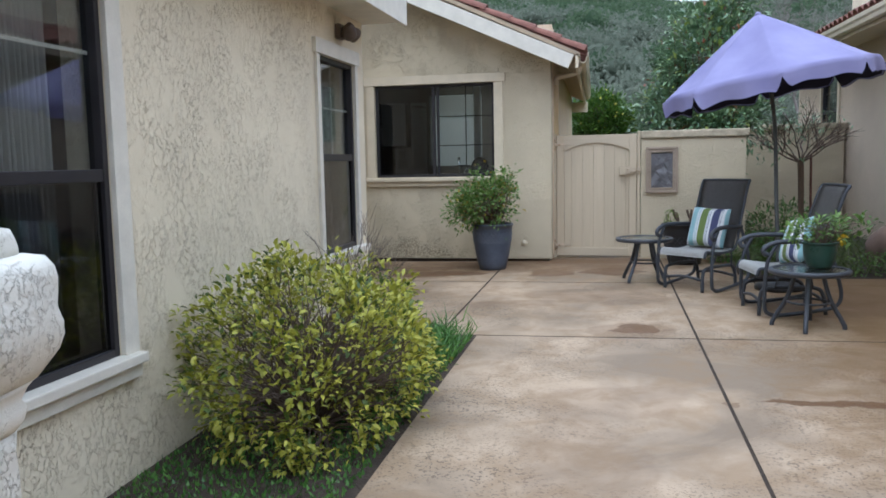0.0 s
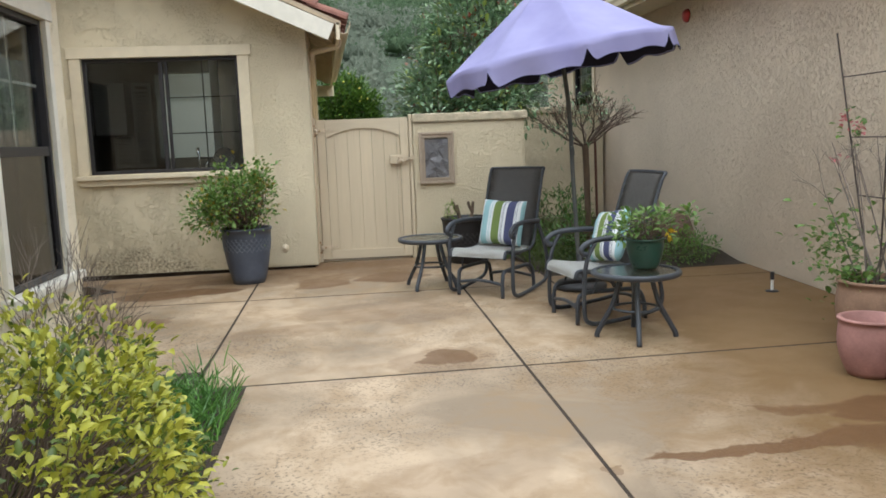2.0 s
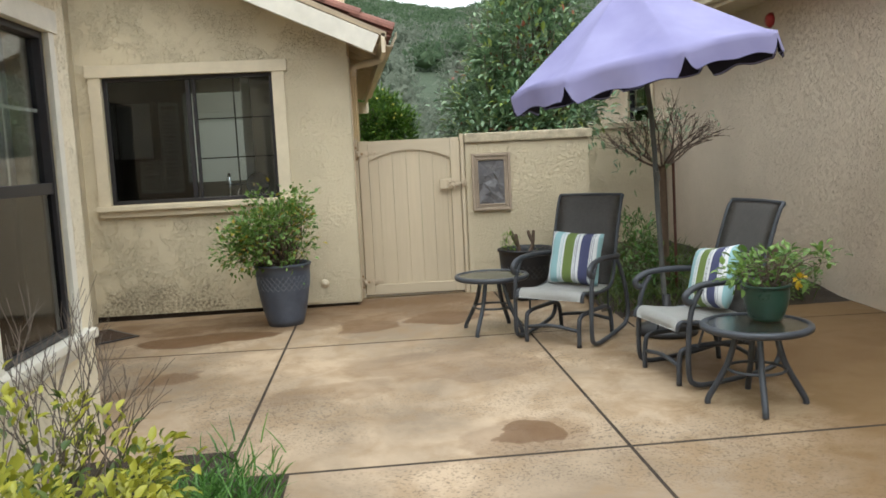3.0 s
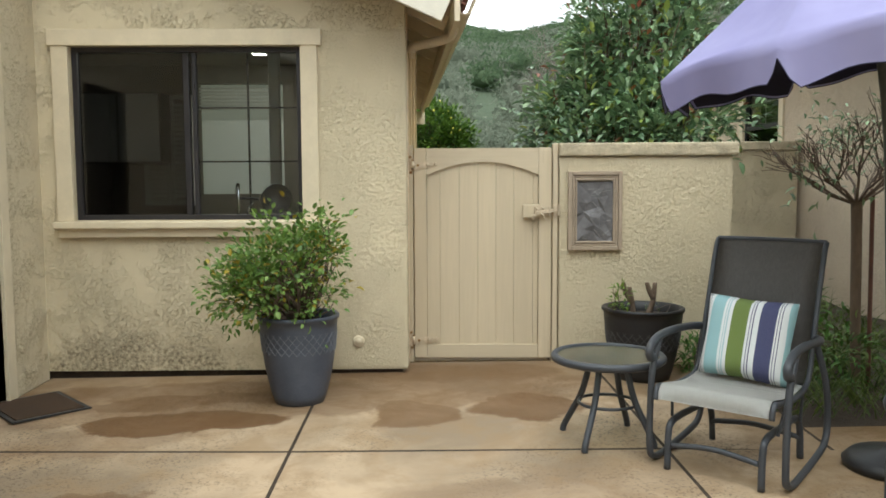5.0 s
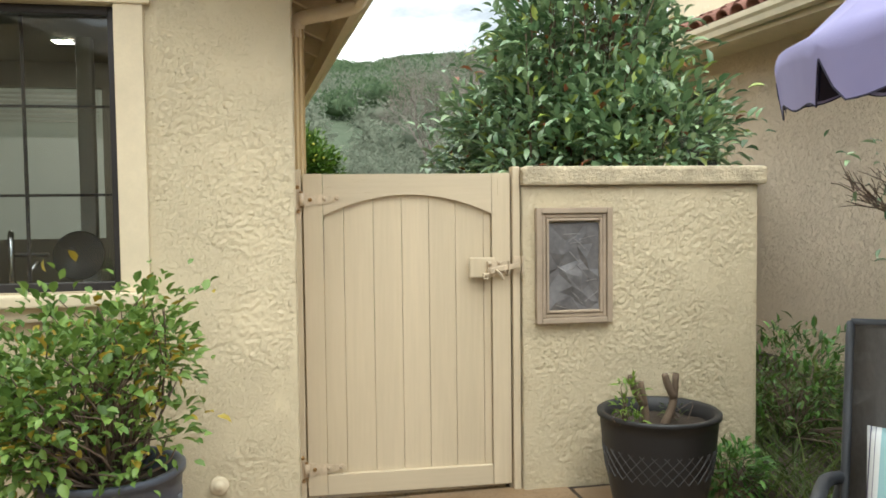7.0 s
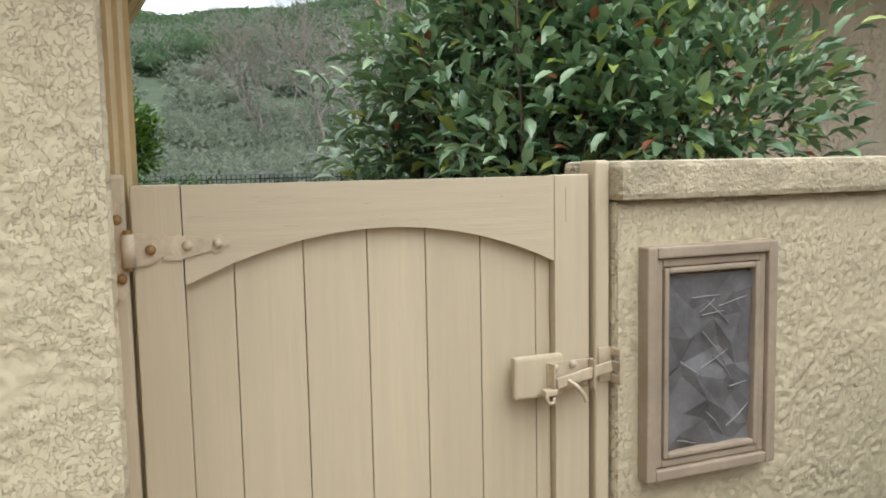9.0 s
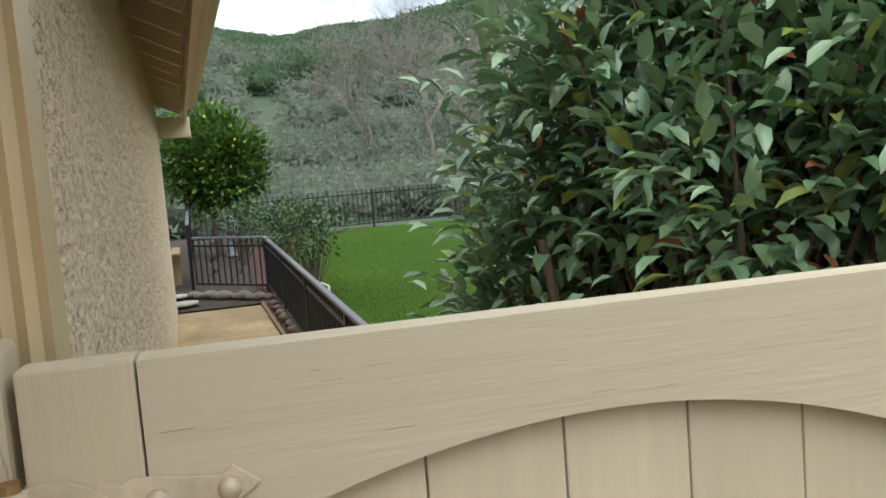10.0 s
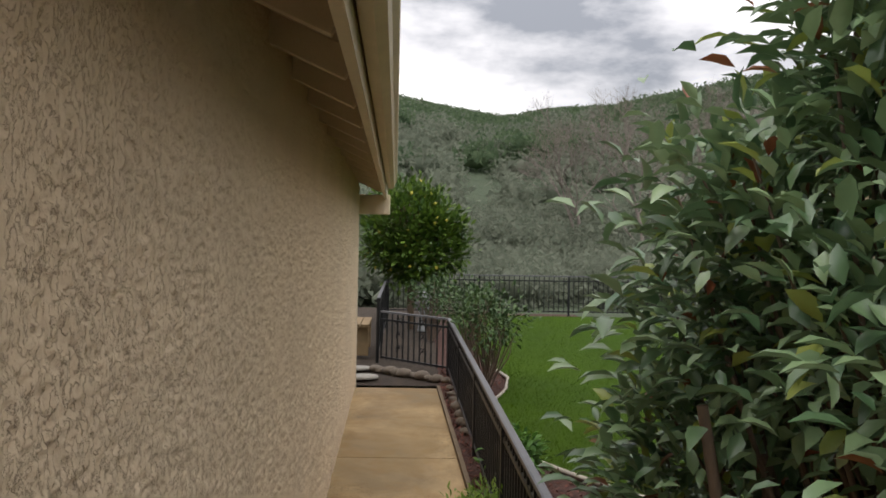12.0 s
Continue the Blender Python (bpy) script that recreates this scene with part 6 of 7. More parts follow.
def clump_spots(rng, blobs, clumps, per, spread, shell=0.62):
    """Leaf places gathered in clumps inside ellipsoids (centre, radii); the clump centres lead the twigs."""
    cents, out = [], []
    tot = sum(b[1][0] * b[1][1] * b[1][2] for b in blobs) ** 1.0
    for (c, r) in blobs:
        n = max(3, int(clumps * r[0] * r[1] * r[2] / tot))
        for _ in range(n):
            v = Vector((rng.gauss(0, 1), rng.gauss(0, 1), rng.gauss(0, 1))).normalized() * (shell + (1 - shell) * rng.random() ** 0.6)
            q = Vector((c[0] + v.x * r[0], c[1] + v.y * r[1], c[2] + v.z * r[2]))
            q += Vector((noise.noise(q * 2.3), noise.noise(q * 2.3 + Vector((9, 0, 0))), noise.noise(q * 2.3 + Vector((0, 7, 0))))) * 0.35 * min(r)
            cents.append((q, v))
            for _ in range(per):
                d = Vector((rng.gauss(0, 1), rng.gauss(0, 1), rng.gauss(0, 1)))
                out.append((q + d * spread * 0.5, (v * 0.8 + d * 0.5 + Vector((0, 0, 0.3))).normalized()))
    return cents, out


def twigs(rng, base, cents, r0, r1, share_of=1.0, seg=5, bend=0.12):
    bm = bmesh.new()
    for q, v in cents:
        if rng.random() > share_of:
            continue
        b = Vector(base) + Vector((rng.uniform(-1, 1), rng.uniform(-1, 1), 0)) * 0.05
        mid = b.lerp(q, 0.5) + Vector((rng.uniform(-1, 1), rng.uniform(-1, 1), rng.uniform(0, 1))) * bend
        tube(bm, smooth_path([b, mid, q], 3), r0, seg, False, r1)
    return bm


def shrub(name, label, category, base, blobs, clumps, per, spread, size, aspect, mat, twig_mat, seed, r0=0.008, r1=0.002, share_of=0.5, extra=(), segments=2, shell=0.62, group=""):
    rng = random.Random(seed)
    t = thing(name, label, category, group=group)
    cents, spots = clump_spots(rng, blobs, clumps, per, spread, shell)
    part("branch_work", twigs(rng, base, cents, r0, r1, share_of), twig_mat, t, "bare woody stems", smooth=True, kind="stuff")
    rng.shuffle(spots)
    start = 0
    for nm, m, frac, k in extra:
        n = int(len(spots) * frac)
        leaves(nm, spots[start:start + n], size * k, aspect, m, t, rng, segments=segments)
        start += n
    leaves("foliage", spots[start:], size, aspect, mat, t, rng, segments=segments)
    return t, cents


# bed along the west wall
bed = part("planting_bed", boxes((WX, 1.19, -7, 5.35, -0.6, -0.42)), M_SOIL, kind="structure")
lawn_bits = []
rng = random.Random(4)
for _ in range(9000):
    x, y = rng.uniform(0.1, 1.17), rng.uniform(0.6, 4.6)
    lawn_bits.append(((x, y, floor_z(x, y) - 0.02), (rng.uniform(-0.3, 0.3), rng.uniform(-0.3, 0.3), 1.4)))
bedsoil = bmesh.new()
gv = [[bedsoil.verts.new((x, y, floor_z(x, y) - 0.02 + 0.015 * noise.noise(Vector((x * 4, y * 4, 0))))) for x in (WX, 0.3, 0.5, 0.7, 0.9, 1.19)] for y in [-7 + 0.5 * i for i in range(25)] + [5.5]]
for a_, b_ in zip(gv, gv[1:]):
    for i in range(5):
        bedsoil.faces.new((a_[i], a_[i + 1], b_[i + 1], b_[i]))
M_MOSS = simple("mossy_ground", (0.045, 0.105, 0.022), 0.95, 0.4, 8.0, 0.8, 90.0, 0.01)
part("bed_soil", bedsoil, M_MOSS, kind="structure")
leaves("ground_cover", lawn_bits, 0.045, 0.35, L_LILY, None, rng, segments=1, kind="stuff", label="low dark green ground cover")
hedge, _ = shrub("hedge_bush", "yellow-green clipped hedge bush with bare twigs showing", "bush", (0.68, 2.95, -0.15),
                 [((0.70, 2.95, 0.27), (0.62, 0.85, 0.50)), ((0.62, 3.75, 0.26), (0.48, 0.50, 0.42)), ((0.95, 3.2, 0.30), (0.30, 0.55, 0.35))],
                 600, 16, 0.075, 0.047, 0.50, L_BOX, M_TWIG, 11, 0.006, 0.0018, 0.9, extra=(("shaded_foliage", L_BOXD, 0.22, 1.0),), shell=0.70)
rng = random.Random(17)
sp = []
for _ in range(900):
    x, y = min(1.17, rng.gauss(0.88, 0.17)), rng.gauss(4.70, 0.30)
    a = rng.uniform(0, 6.28)
    sp.append(((x, y, floor_z(x, y) - 0.02), (0.55 * math.cos(a), 0.55 * math.sin(a), 1.3)))


def blades(name, spots, length, width, material, parent, seed, kind="", label=""):
    """Arching strap leaves."""
    rng = random.Random(seed)
    vs, fs = [], []
    for p, d in spots:
        p, d = Vector(p), Vector(d).normalized()
        l, w = length * rng.uniform(0.6, 1.15), width * rng.uniform(0.7, 1.2)
        side = d.cross(Vector((rng.uniform(-1, 1), rng.uniform(-1, 1), 0.2))).normalized()
        flat = Vector((d.x, d.y, 0))
        pts = []
        for k in (0, 0.35, 0.7, 1.0):
            pts.append(p + d * l * k + (flat * 0.5 - Vector((0, 0, 0.42))) * l * k * k * rng.uniform(0.5, 1.0))
        i = len(vs)
        for q, ww in zip(pts, (w, w * 0.95, w * 0.7, 0.0006)):
            vs += [q - side * ww * 0.5, q + side * ww * 0.5]
        fs += [(i, i + 1, i + 3, i + 2), (i + 2, i + 3, i + 5, i + 4), (i + 4, i + 5, i + 7, i + 6)]
    me = bpy.data.meshes.new(name)
    me.from_pydata([tuple(v) for v in vs], [], fs)
    me.materials.append(material)
    ob = new(name, me)
    ob.parent = parent
    return tagged(ob, label=label, kind=kind)


lily = thing("grass_clump", "dark green strap-leaved grass clump at the bed's end", "grass")
blades("leaves", sp, 0.25, 0.010, L_LILY, lily, 5)
rng = random.Random(23)
dry = thing("dry_shrub", "bare grey branching shrub below the tall window", "shrub")
bm = bmesh.new()


def twig_tree(bm, p, d, l, r, depth, rng, spread=0.6, n=3):
    """Forking bare twigs."""
    q = p + d * l
    tube(bm, [p, p.lerp(q, 0.5) + Vector((rng.uniform(-1, 1), rng.uniform(-1, 1), rng.uniform(-1, 1))) * l * 0.06, q], r, 5, False, r * 0.65)
    if depth:
        for _ in range(n):
            e = (d + Vector((rng.uniform(-1, 1), rng.uniform(-1, 1), rng.uniform(-0.5, 0.9))) * spread).normalized()
            twig_tree(bm, p.lerp(q, rng.uniform(0.6, 1.0)), e, l * rng.uniform(0.55, 0.8), r * 0.6, depth - 1, rng, spread, n)


M_GREYTWIG = simple("grey_twig", (0.20, 0.165, 0.14), 0.9, 0.3, 20.0, 0.4, 90.0)
for k in range(6):
    twig_tree(bm, Vector((0.36 + rng.uniform(-0.12, 0.15), 4.55 + rng.uniform(-0.35, 0.25), -0.13)), Vector((rng.uniform(-0.2, 0.35), rng.uniform(-0.35, 0.25), 1)).normalized(), 0.46, 0.007, 3, rng, 0.5)
part("branch_work", bm, M_GREYTWIG, dry, kind="stuff")

# rose in the blue pot
zr = floor_z(0.855, 8.66)
rose, rc = shrub("rose_bush", "leafy green rose bush in the blue planter", "rose", (0.80, 8.66, zr + 0.47),
                 [((0.72, 8.60, zr + 0.86), (0.40, 0.34, 0.32)), ((0.48, 8.50, zr + 0.72), (0.25, 0.25, 0.20)), ((0.92, 8.62, zr + 1.02), (0.20, 0.22, 0.26))],
                 230, 13, 0.10, 0.048, 0.60, L_ROSE, M_TWIG, 31, 0.006, 0.002, 0.6, extra=(("yellow_leaves", L_ROSEY, 0.09, 1.0),), shell=0.35)
# sprig in the black pot
shrub("seedling", "small green shoots in the black planter", "plant", (2.925, 9.02, 0.42), [((2.925, 9.01, 0.55), (0.05, 0.05, 0.09))], 16, 7, 0.04, 0.045, 0.3, L_FERN, M_TWIG, 33, 0.003, 0.001)
shrub("seedling", "tiny sprout on the black planter's soil", "plant", (3.195, 9.12, 0.42), [((3.195, 9.12, 0.46), (0.06, 0.05, 0.03))], 6, 6, 0.03, 0.03, 0.3, L_GRASS, M_TWIG, 34, 0.002, 0.001)
# plant in the green pot, with a yellow bloom
zg = floor_z(3.8, 5.6) + 0.65
shrub("potted_plant", "sparse trailing green plant in the glazed pot", "plant", (3.875, 5.715, zg), [((3.86, 5.70, zg + 0.13), (0.20, 0.16, 0.11)), ((4.17, 5.60, zg + 0.15), (0.10, 0.09, 0.07)), ((3.70, 5.70, zg + 0.10), (0.08, 0.08, 0.07))], 46, 8, 0.05, 0.055, 0.5, L_ROSE, M_TWIG, 36, 0.004, 0.0015, 0.9, shell=0.3)
shrub("yellow_bloom", "single yellow bloom above the green pot", "flower", (3.93, 5.65, zg), [((4.02, 5.62, zg + 0.06), (0.012, 0.012, 0.012))], 3, 7, 0.012, 0.035, 0.6, L_YELLOW, M_TWIG, 37, 0.002, 0.001)
# climber on the trellis
zt = floor_z(5.02, 5.02) + 0.38
cl = thing("climbing_rose", "nearly bare climbing rose with few pink blooms", "rose")
bm = bmesh.new()
rng = random.Random(41)
tips = []
for k in range(15):
    a = Vector((5.12 + rng.uniform(-0.1, 0.1), 5.02 + rng.uniform(-0.1, 0.1), zt))
    b = a + Vector((rng.uniform(-0.12, 0.2), rng.uniform(-0.55, 0.5), rng.uniform(0.45, 1.0)))
    tube(bm, smooth_path([a, a.lerp(b, 0.5) + Vector((0, rng.uniform(-0.08, 0.08), 0.05)), b], 5), 0.006, 5, False, 0.002)
    twig_tree(bm, a.lerp(b, 0.6), (b - a).normalized(), 0.26, 0.003, 2, rng, 0.9)
    tips.append(b)
part("branch_work", bm, M_GREYTWIG, cl, kind="stuff")
r2 = random.Random(42)
low = [(Vector((5.03 + r2.gauss(0, 0.10), 5.32 + r2.gauss(0, 0.14), zt + 0.22 + r2.gauss(0, 0.16))), (r2.uniform(-1, 1), r2.uniform(-1, 1), 0.5)) for _ in range(240)]
low += [(Vector((5.00 + r2.gauss(0, 0.05), 5.08 + r2.gauss(0, 0.09), zt + 0.05 + r2.gauss(0, 0.05))), (r2.uniform(-1, 1), r2.uniform(-1, 1), 0.5)) for _ in range(110)]
low += [(Vector((5.12 + r2.gauss(0, 0.05), 5.28 + r2.gauss(0, 0.06), zt + 0.98 + r2.gauss(0, 0.05))), (r2.uniform(-1, 1), r2.uniform(-1, 1), 0.5)) for _ in range(20)]
leaves("foliage", low, 0.055, 0.6, L_ROSE, cl, r2)
fl_ = []
for c in ((5.14, 5.45, zt + 1.05), (5.12, 5.28, zt + 0.98), (5.12, 5.50, zt + 0.78)):
    for _ in range(16):
        fl_.append((Vector(c) + Vector((r2.gauss(0, 0.02), r2.gauss(0, 0.02), r2.gauss(0, 0.02))), (r2.uniform(-1, 1), r2.uniform(-1, 1), r2.uniform(-0.5, 1))))
for k in range(3):
    leaves("bloom", fl_[16 * k:16 * k + 16], 0.032, 0.8, L_FLOWER, cl, r2, label="faded pink bloom", kind="stuff")
zf = floor_z(4.7, 3.4) + 0.34
shrub("potted_fern", "bushy bright green plant spilling over a brown pot", "plant", (4.80, 3.40, zf), [((4.79, 3.40, zf + 0.15), (0.30, 0.30, 0.20))], 190, 11, 0.07, 0.058, 0.38, L_FERN, M_TWIG, 44, 0.004, 0.0015, 0.4)

# planted corner with the little standard tree
corner = bmesh.new()
xs = [3.60 + 0.18 * i for i in range(12)] + [EX]
ysb = [7.98 + 0.19 * i for i in range(25)]
gv = [[corner.verts.new((x, y, floor_z(x, min(y, 9.59)) - 0.015 + 0.05 * max(0, min(1, (y - 8.0) * 2)) + 0.03 * noise.noise(Vector((x * 3, y * 3, 0))))) for x in xs] for y in ysb]
for a_, b_ in zip(gv, gv[1:]):
    for i in range(len(xs) - 1):
        corner.faces.new((a_[i], a_[i + 1], b_[i + 1], b_[i]))
part("corner_soil", corner, M_SOIL, kind="structure")
rng = random.Random(51)
sp = []
for _ in range(3600):
    x, y = rng.uniform(3.62, 5.5), rng.uniform(8.02, 11.6)
    if y > 9.3 and x < 3.9:
        continue
    if x > 4.75 and rng.random() < 0.6:
        continue
    a = rng.uniform(0, 6.28)
    sp.append(((x, y, floor_z(x, min(y, 9.5)) + 0.02), (0.6 * math.cos(a), 0.6 * math.sin(a), 1.1)))
blades("long_grass", sp, 0.34, 0.007, L_GRASS, None, 52, kind="stuff", label="overgrown long grass round the little tree")
shrub("leafy_shrub", "low bright green leafy weeds against the yard wall", "shrub", (4.3, 9.9, 0.05), [((4.35, 9.95, 0.36), (0.42, 0.30, 0.30)), ((4.15, 8.75, 0.24), (0.30, 0.28, 0.22))], 150, 12, 0.10, 0.075, 0.28, L_GRASS, M_TWIG, 53, 0.005, 0.002, 0.3, extra=(("young_foliage", L_LILY, 0.4, 1.0),))
shrub("ground_shrub", "low dark green creeping shrub beside the slab edge", "shrub", (5.2, 8.3, 0.0), [((5.15, 8.25, 0.10), (0.45, 0.22, 0.12)), ((5.4, 8.55, 0.14), (0.28, 0.25, 0.14))], 120, 9, 0.07, 0.045, 0.4, L_ROSE, M_TWIG, 54, 0.004, 0.002, 0.3)
shrub("leafy_weed", "mid-green weeds beside the black planter", "weed", (3.5, 9.2, 0.0), [((3.52, 9.18, 0.13), (0.16, 0.14, 0.13))], 40, 10, 0.06, 0.06, 0.3, L_LILY, M_TWIG, 55, 0.003, 0.001, 0.3)
rk = thing("boulder", "smooth brown landscape boulder by the tan wall", "boulder", pose(5.36, 8.95, 0.02, 0, 0, 25))
bm = bmesh.new()
bmesh.ops.create_icosphere(bm, subdivisions=3, radius=1.0)
for v in bm.verts:
    n3 = 1 + 0.18 * noise.noise(v.co * 1.3) + 0.05 * noise.noise(v.co * 5)
    v.co = Vector((v.co.x * 0.28 * n3, v.co.y * 0.24 * n3, max(-0.05, v.co.z * 0.30 * n3 + 0.16)))
part("stone", bm, simple("brown_boulder", (0.20, 0.135, 0.10), 0.85, 0.35, 5.0, 0.5, 40.0, 0.01), rk, smooth=True)
tree = thing("standard_tree", "small standard tree with sparse twiggy crown and stake", "tree")
bm = bmesh.new()
tube(bm, smooth_path([(4.33, 8.6, 0.0), (4.31, 8.6, 0.5), (4.30, 8.6, 0.95), (4.29, 8.6, 1.22)], 5), 0.030, 10, True, 0.034)
part("trunk", bm, M_BARK, tree, smooth=True)
bm = bmesh.new()
rng = random.Random(61)
for k in range(13):
    a = 6.28 * k / 13
    twig_tree(bm, Vector((4.29, 8.6, 1.20)), Vector((math.cos(a), math.sin(a) * 0.8, rng.uniform(0.3, 1.1))).normalized(), rng.uniform(0.26, 0.36), 0.010, 3, rng, 0.75)
part("crown", bm, M_TWIG, tree, "bare forked twigs")
lf = [(Vector((4.02 + rng.gauss(0, 0.12), 8.5 + rng.gauss(0, 0.12), 1.50 + rng.gauss(0, 0.16))), (rng.uniform(-1, 1), rng.uniform(-1, 1), -0.3)) for _ in range(110)]
lf += [(Vector((4.3 + rng.gauss(0, 0.2), 8.6 + rng.gauss(0, 0.2), 1.62 + rng.gauss(0, 0.10))), (rng.uniform(-1, 1), rng.uniform(-1, 1), 0.3)) for _ in range(190)]
leaves("leaves", lf, 0.065, 0.32, L_PHOT, tree, rng)
part("stake", tube(bmesh.new(), [(4.42, 8.62, 0.0), (4.40, 8.62, 1.30)], 0.014, 8), simple("red_brown_stake", (0.15, 0.07, 0.05), 0.8, 0.3, 10.0, 0.3, 60.0), tree, "red-brown wooden stake")

# ---- behind the gate: photinia, fence, turf, mulch ----
phot, pc = shrub("photinia_shrub", "tall glossy photinia hedge with reddish new tips", "shrub", (3.35, 11.2, 0.1),
                 [((3.36, 11.25, 1.92), (0.72, 0.75, 0.50)), ((3.52, 11.10, 2.55), (0.60, 0.58, 0.80)), ((3.72, 10.55, 1.85), (0.52, 0.48, 0.42)), ((2.92, 11.75, 1.05), (0.36, 0.40, 0.60)), ((3.75, 11.2, 3.3), (0.35, 0.35, 0.55)), ((2.98, 11.70, 0.55), (0.36, 0.40, 0.45)), ((2.97, 11.72, 1.68), (0.40, 0.42, 0.40)), ((3.30, 12.05, 0.95), (0.60, 0.35, 0.85)), ((3.62, 11.75, 0.8), (0.35, 0.5, 0.8)), ((3.15, 10.75, 1.62), (0.40, 0.36, 0.30)), ((3.45, 10.45, 0.42), (0.40, 0.30, 0.30))],
                 1500, 14, 0.20, 0.104, 0.42, L_PHOT, M_BARK, 71, 0.016, 0.004, 0.22, extra=(("young_leaves", L_PHOTN, 0.07, 1.05), ("red_leaves", L_PHOTR, 0.03, 0.8)), shell=0.5)
bm = bmesh.new()
rng = random.Random(72)
for (x, y) in ((3.0, 11.3), (3.2, 10.9), (3.45, 11.0), (3.62, 10.6), (3.12, 10.55), (3.38, 10.62)):
    p = Vector((x, y, 0.0))
    for k in range(2):
        q = p + Vector((rng.uniform(-0.35, 0.35), rng.uniform(-0.3, 0.3), rng.uniform(1.0, 1.5)))
        tube(bm, smooth_path([p, p.lerp(q, 0.45) + Vector((rng.uniform(-0.08, 0.08), rng.uniform(-0.08, 0.08), 0)), q], 5), 0.030, 8, False, 0.016)
        part("trunk", bm, M_BARK, phot, "pale brown trunk", smooth=True)
        bm = bmesh.new()
bm.free()
# tall whip of new growth
wl_ = []
for (x, y, h) in ((2.98, 10.75, 2.55), (3.2, 10.9, 2.8), (3.05, 10.9, 3.2), (3.35, 10.7, 3.0)):
    a, b = Vector((x + 0.05, y, 1.3)), Vector((x, y, h))
    part("whip", tube(bmesh.new(), [a, b], 0.009, 6, False, 0.004), M_BARK, phot)
    for k in range(34):
        c = a.lerp(b, rng.uniform(0.45, 1.0))
        wl_.append((c, (rng.uniform(-1, 1), rng.uniform(-1, 1), 0.25)))
leaves("whip_leaves", wl_, 0.115, 0.40, L_PHOT, phot, rng)

rows_f = []


def picket_fence(name, label, pts, height, gap, base_lift=0.06, panels=()):
    """Black metal pickets between two rails, along points."""
    f = thing(name, label, "fence", group="black metal fences")
    n = 0
    pk = None
    for a, b in zip(pts, pts[1:]):
        a, b = Vector((*a, 0)), Vector((*b, 0))
        L_ = (b - a).length
        u = (b - a) / L_
        za, zb_ = ground_top(a.x, a.y), ground_top(b.x, b.y)
        for h, r, nm, mt in ((height, 0.024, "top_rail", M_RAILTOP), (base_lift + 0.03, 0.014, "bottom_rail", M_BLACKIRON), (height - 0.11, 0.011, "mid_rail", M_BLACKIRON)):
            bm = bmesh.new()
            side = Vector((-u.y, u.x, 0))
            vv_ = []
            for p, z in ((a, za), (b, zb_)):
                for s, w in ((-r, -0.014), (r, -0.014), (r, 0.010), (r * 0.6, 0.014), (-r * 0.6, 0.014), (-r, 0.010)):
                    vv_.append(bm.verts.new(p + side * s + Vector((0, 0, z + h + w))))
            for i in range(6):
                bm.faces.new((vv_[i], vv_[(i + 1) % 6], vv_[6 + (i + 1) % 6], vv_[6 + i]))
            bm.faces.new(vv_[5::-1])
            bm.faces.new(vv_[6:])
            part(nm, bm, mt, f)
        k = int(L_ / gap)
        for i in range(k + 1):
            p = a + u * gap * i
            post_ = i % 18 == 0
            if pk is None:
                pk = part("picket", box(bmesh.new(), -0.008, 0.008, -0.008, 0.008, base_lift, height - 0.012), M_BLACKIRON, f)
                pp = part("post", box(bmesh.new(), -0.022, 0.022, -0.022, 0.022, -0.05, height + 0.005, 0.004), M_BLACKIRON, f)
                pp.matrix_basis = Matrix.Translation((a.x, a.y, za))
                pk.matrix_basis = Matrix.Translation((a.x + u.x * gap * 0.5, a.y + u.y * gap * 0.5, za))
                continue
            z = za + (zb_ - za) * (gap * i / L_)
            m = Matrix.Translation((p.x, p.y, z)) @ Matrix.Rotation(math.atan2(u.y, u.x), 4, 'Z')
            share("post" if post_ else "picket", pp if post_ else pk, m, f)
    for (x, y, yaw) in panels:
        bm = bmesh.new()
        for s in (-1, 1):
            for q in range(3):
                cz = base_lift + 0.17 + 0.19 * q
                pts_ = [(s * (0.035 - 0.030 * math.cos(t * 0.5)), 0, cz + 0.07 * math.sin(t * 0.62) * (1 - t / 16)) for t in range(14)]
                tube(bm, pts_, 0.006, 5)
        o = part("scroll_panel", bm, M_BLACKIRON, f, "wrought scrollwork", kind="stuff")
        o.matrix_basis = Matrix.Translation((x, y, ground_top(x, y))) @ Matrix.Rotation(yaw, 4, 'Z')
    return f


def ground_top(x, y):
    return floor_z(2.0, min(max(y, 9.61), 30.0))


def fx(y):
    return 2.50 - 0.0285 * (y - 12.7)


YC = 19.9
pn = [(fx(y), y, math.pi / 2) for y in (12.2, 14.6, 17.0, 19.2)] + [(1.62, 20.55, 2.45), (1.95, 20.25, 2.45)]
picket_fence("path_fence", "low black metal picket fence with scroll panels beside the path", [(fx(10.4), 10.4), (fx(YC), YC), (1.36, 20.75)], 0.73, 0.105, panels=pn)
picket_fence("back_fence", "black metal picket fence along the far end of the turf", [(1.30, 20.9), (1.15, 27.6), (14.0, 28.2)], 0.90, 0.115, panels=[(3.6 + 2.3 * i, 27.72 + 0.1 * i, 0.05) for i in range(4)])
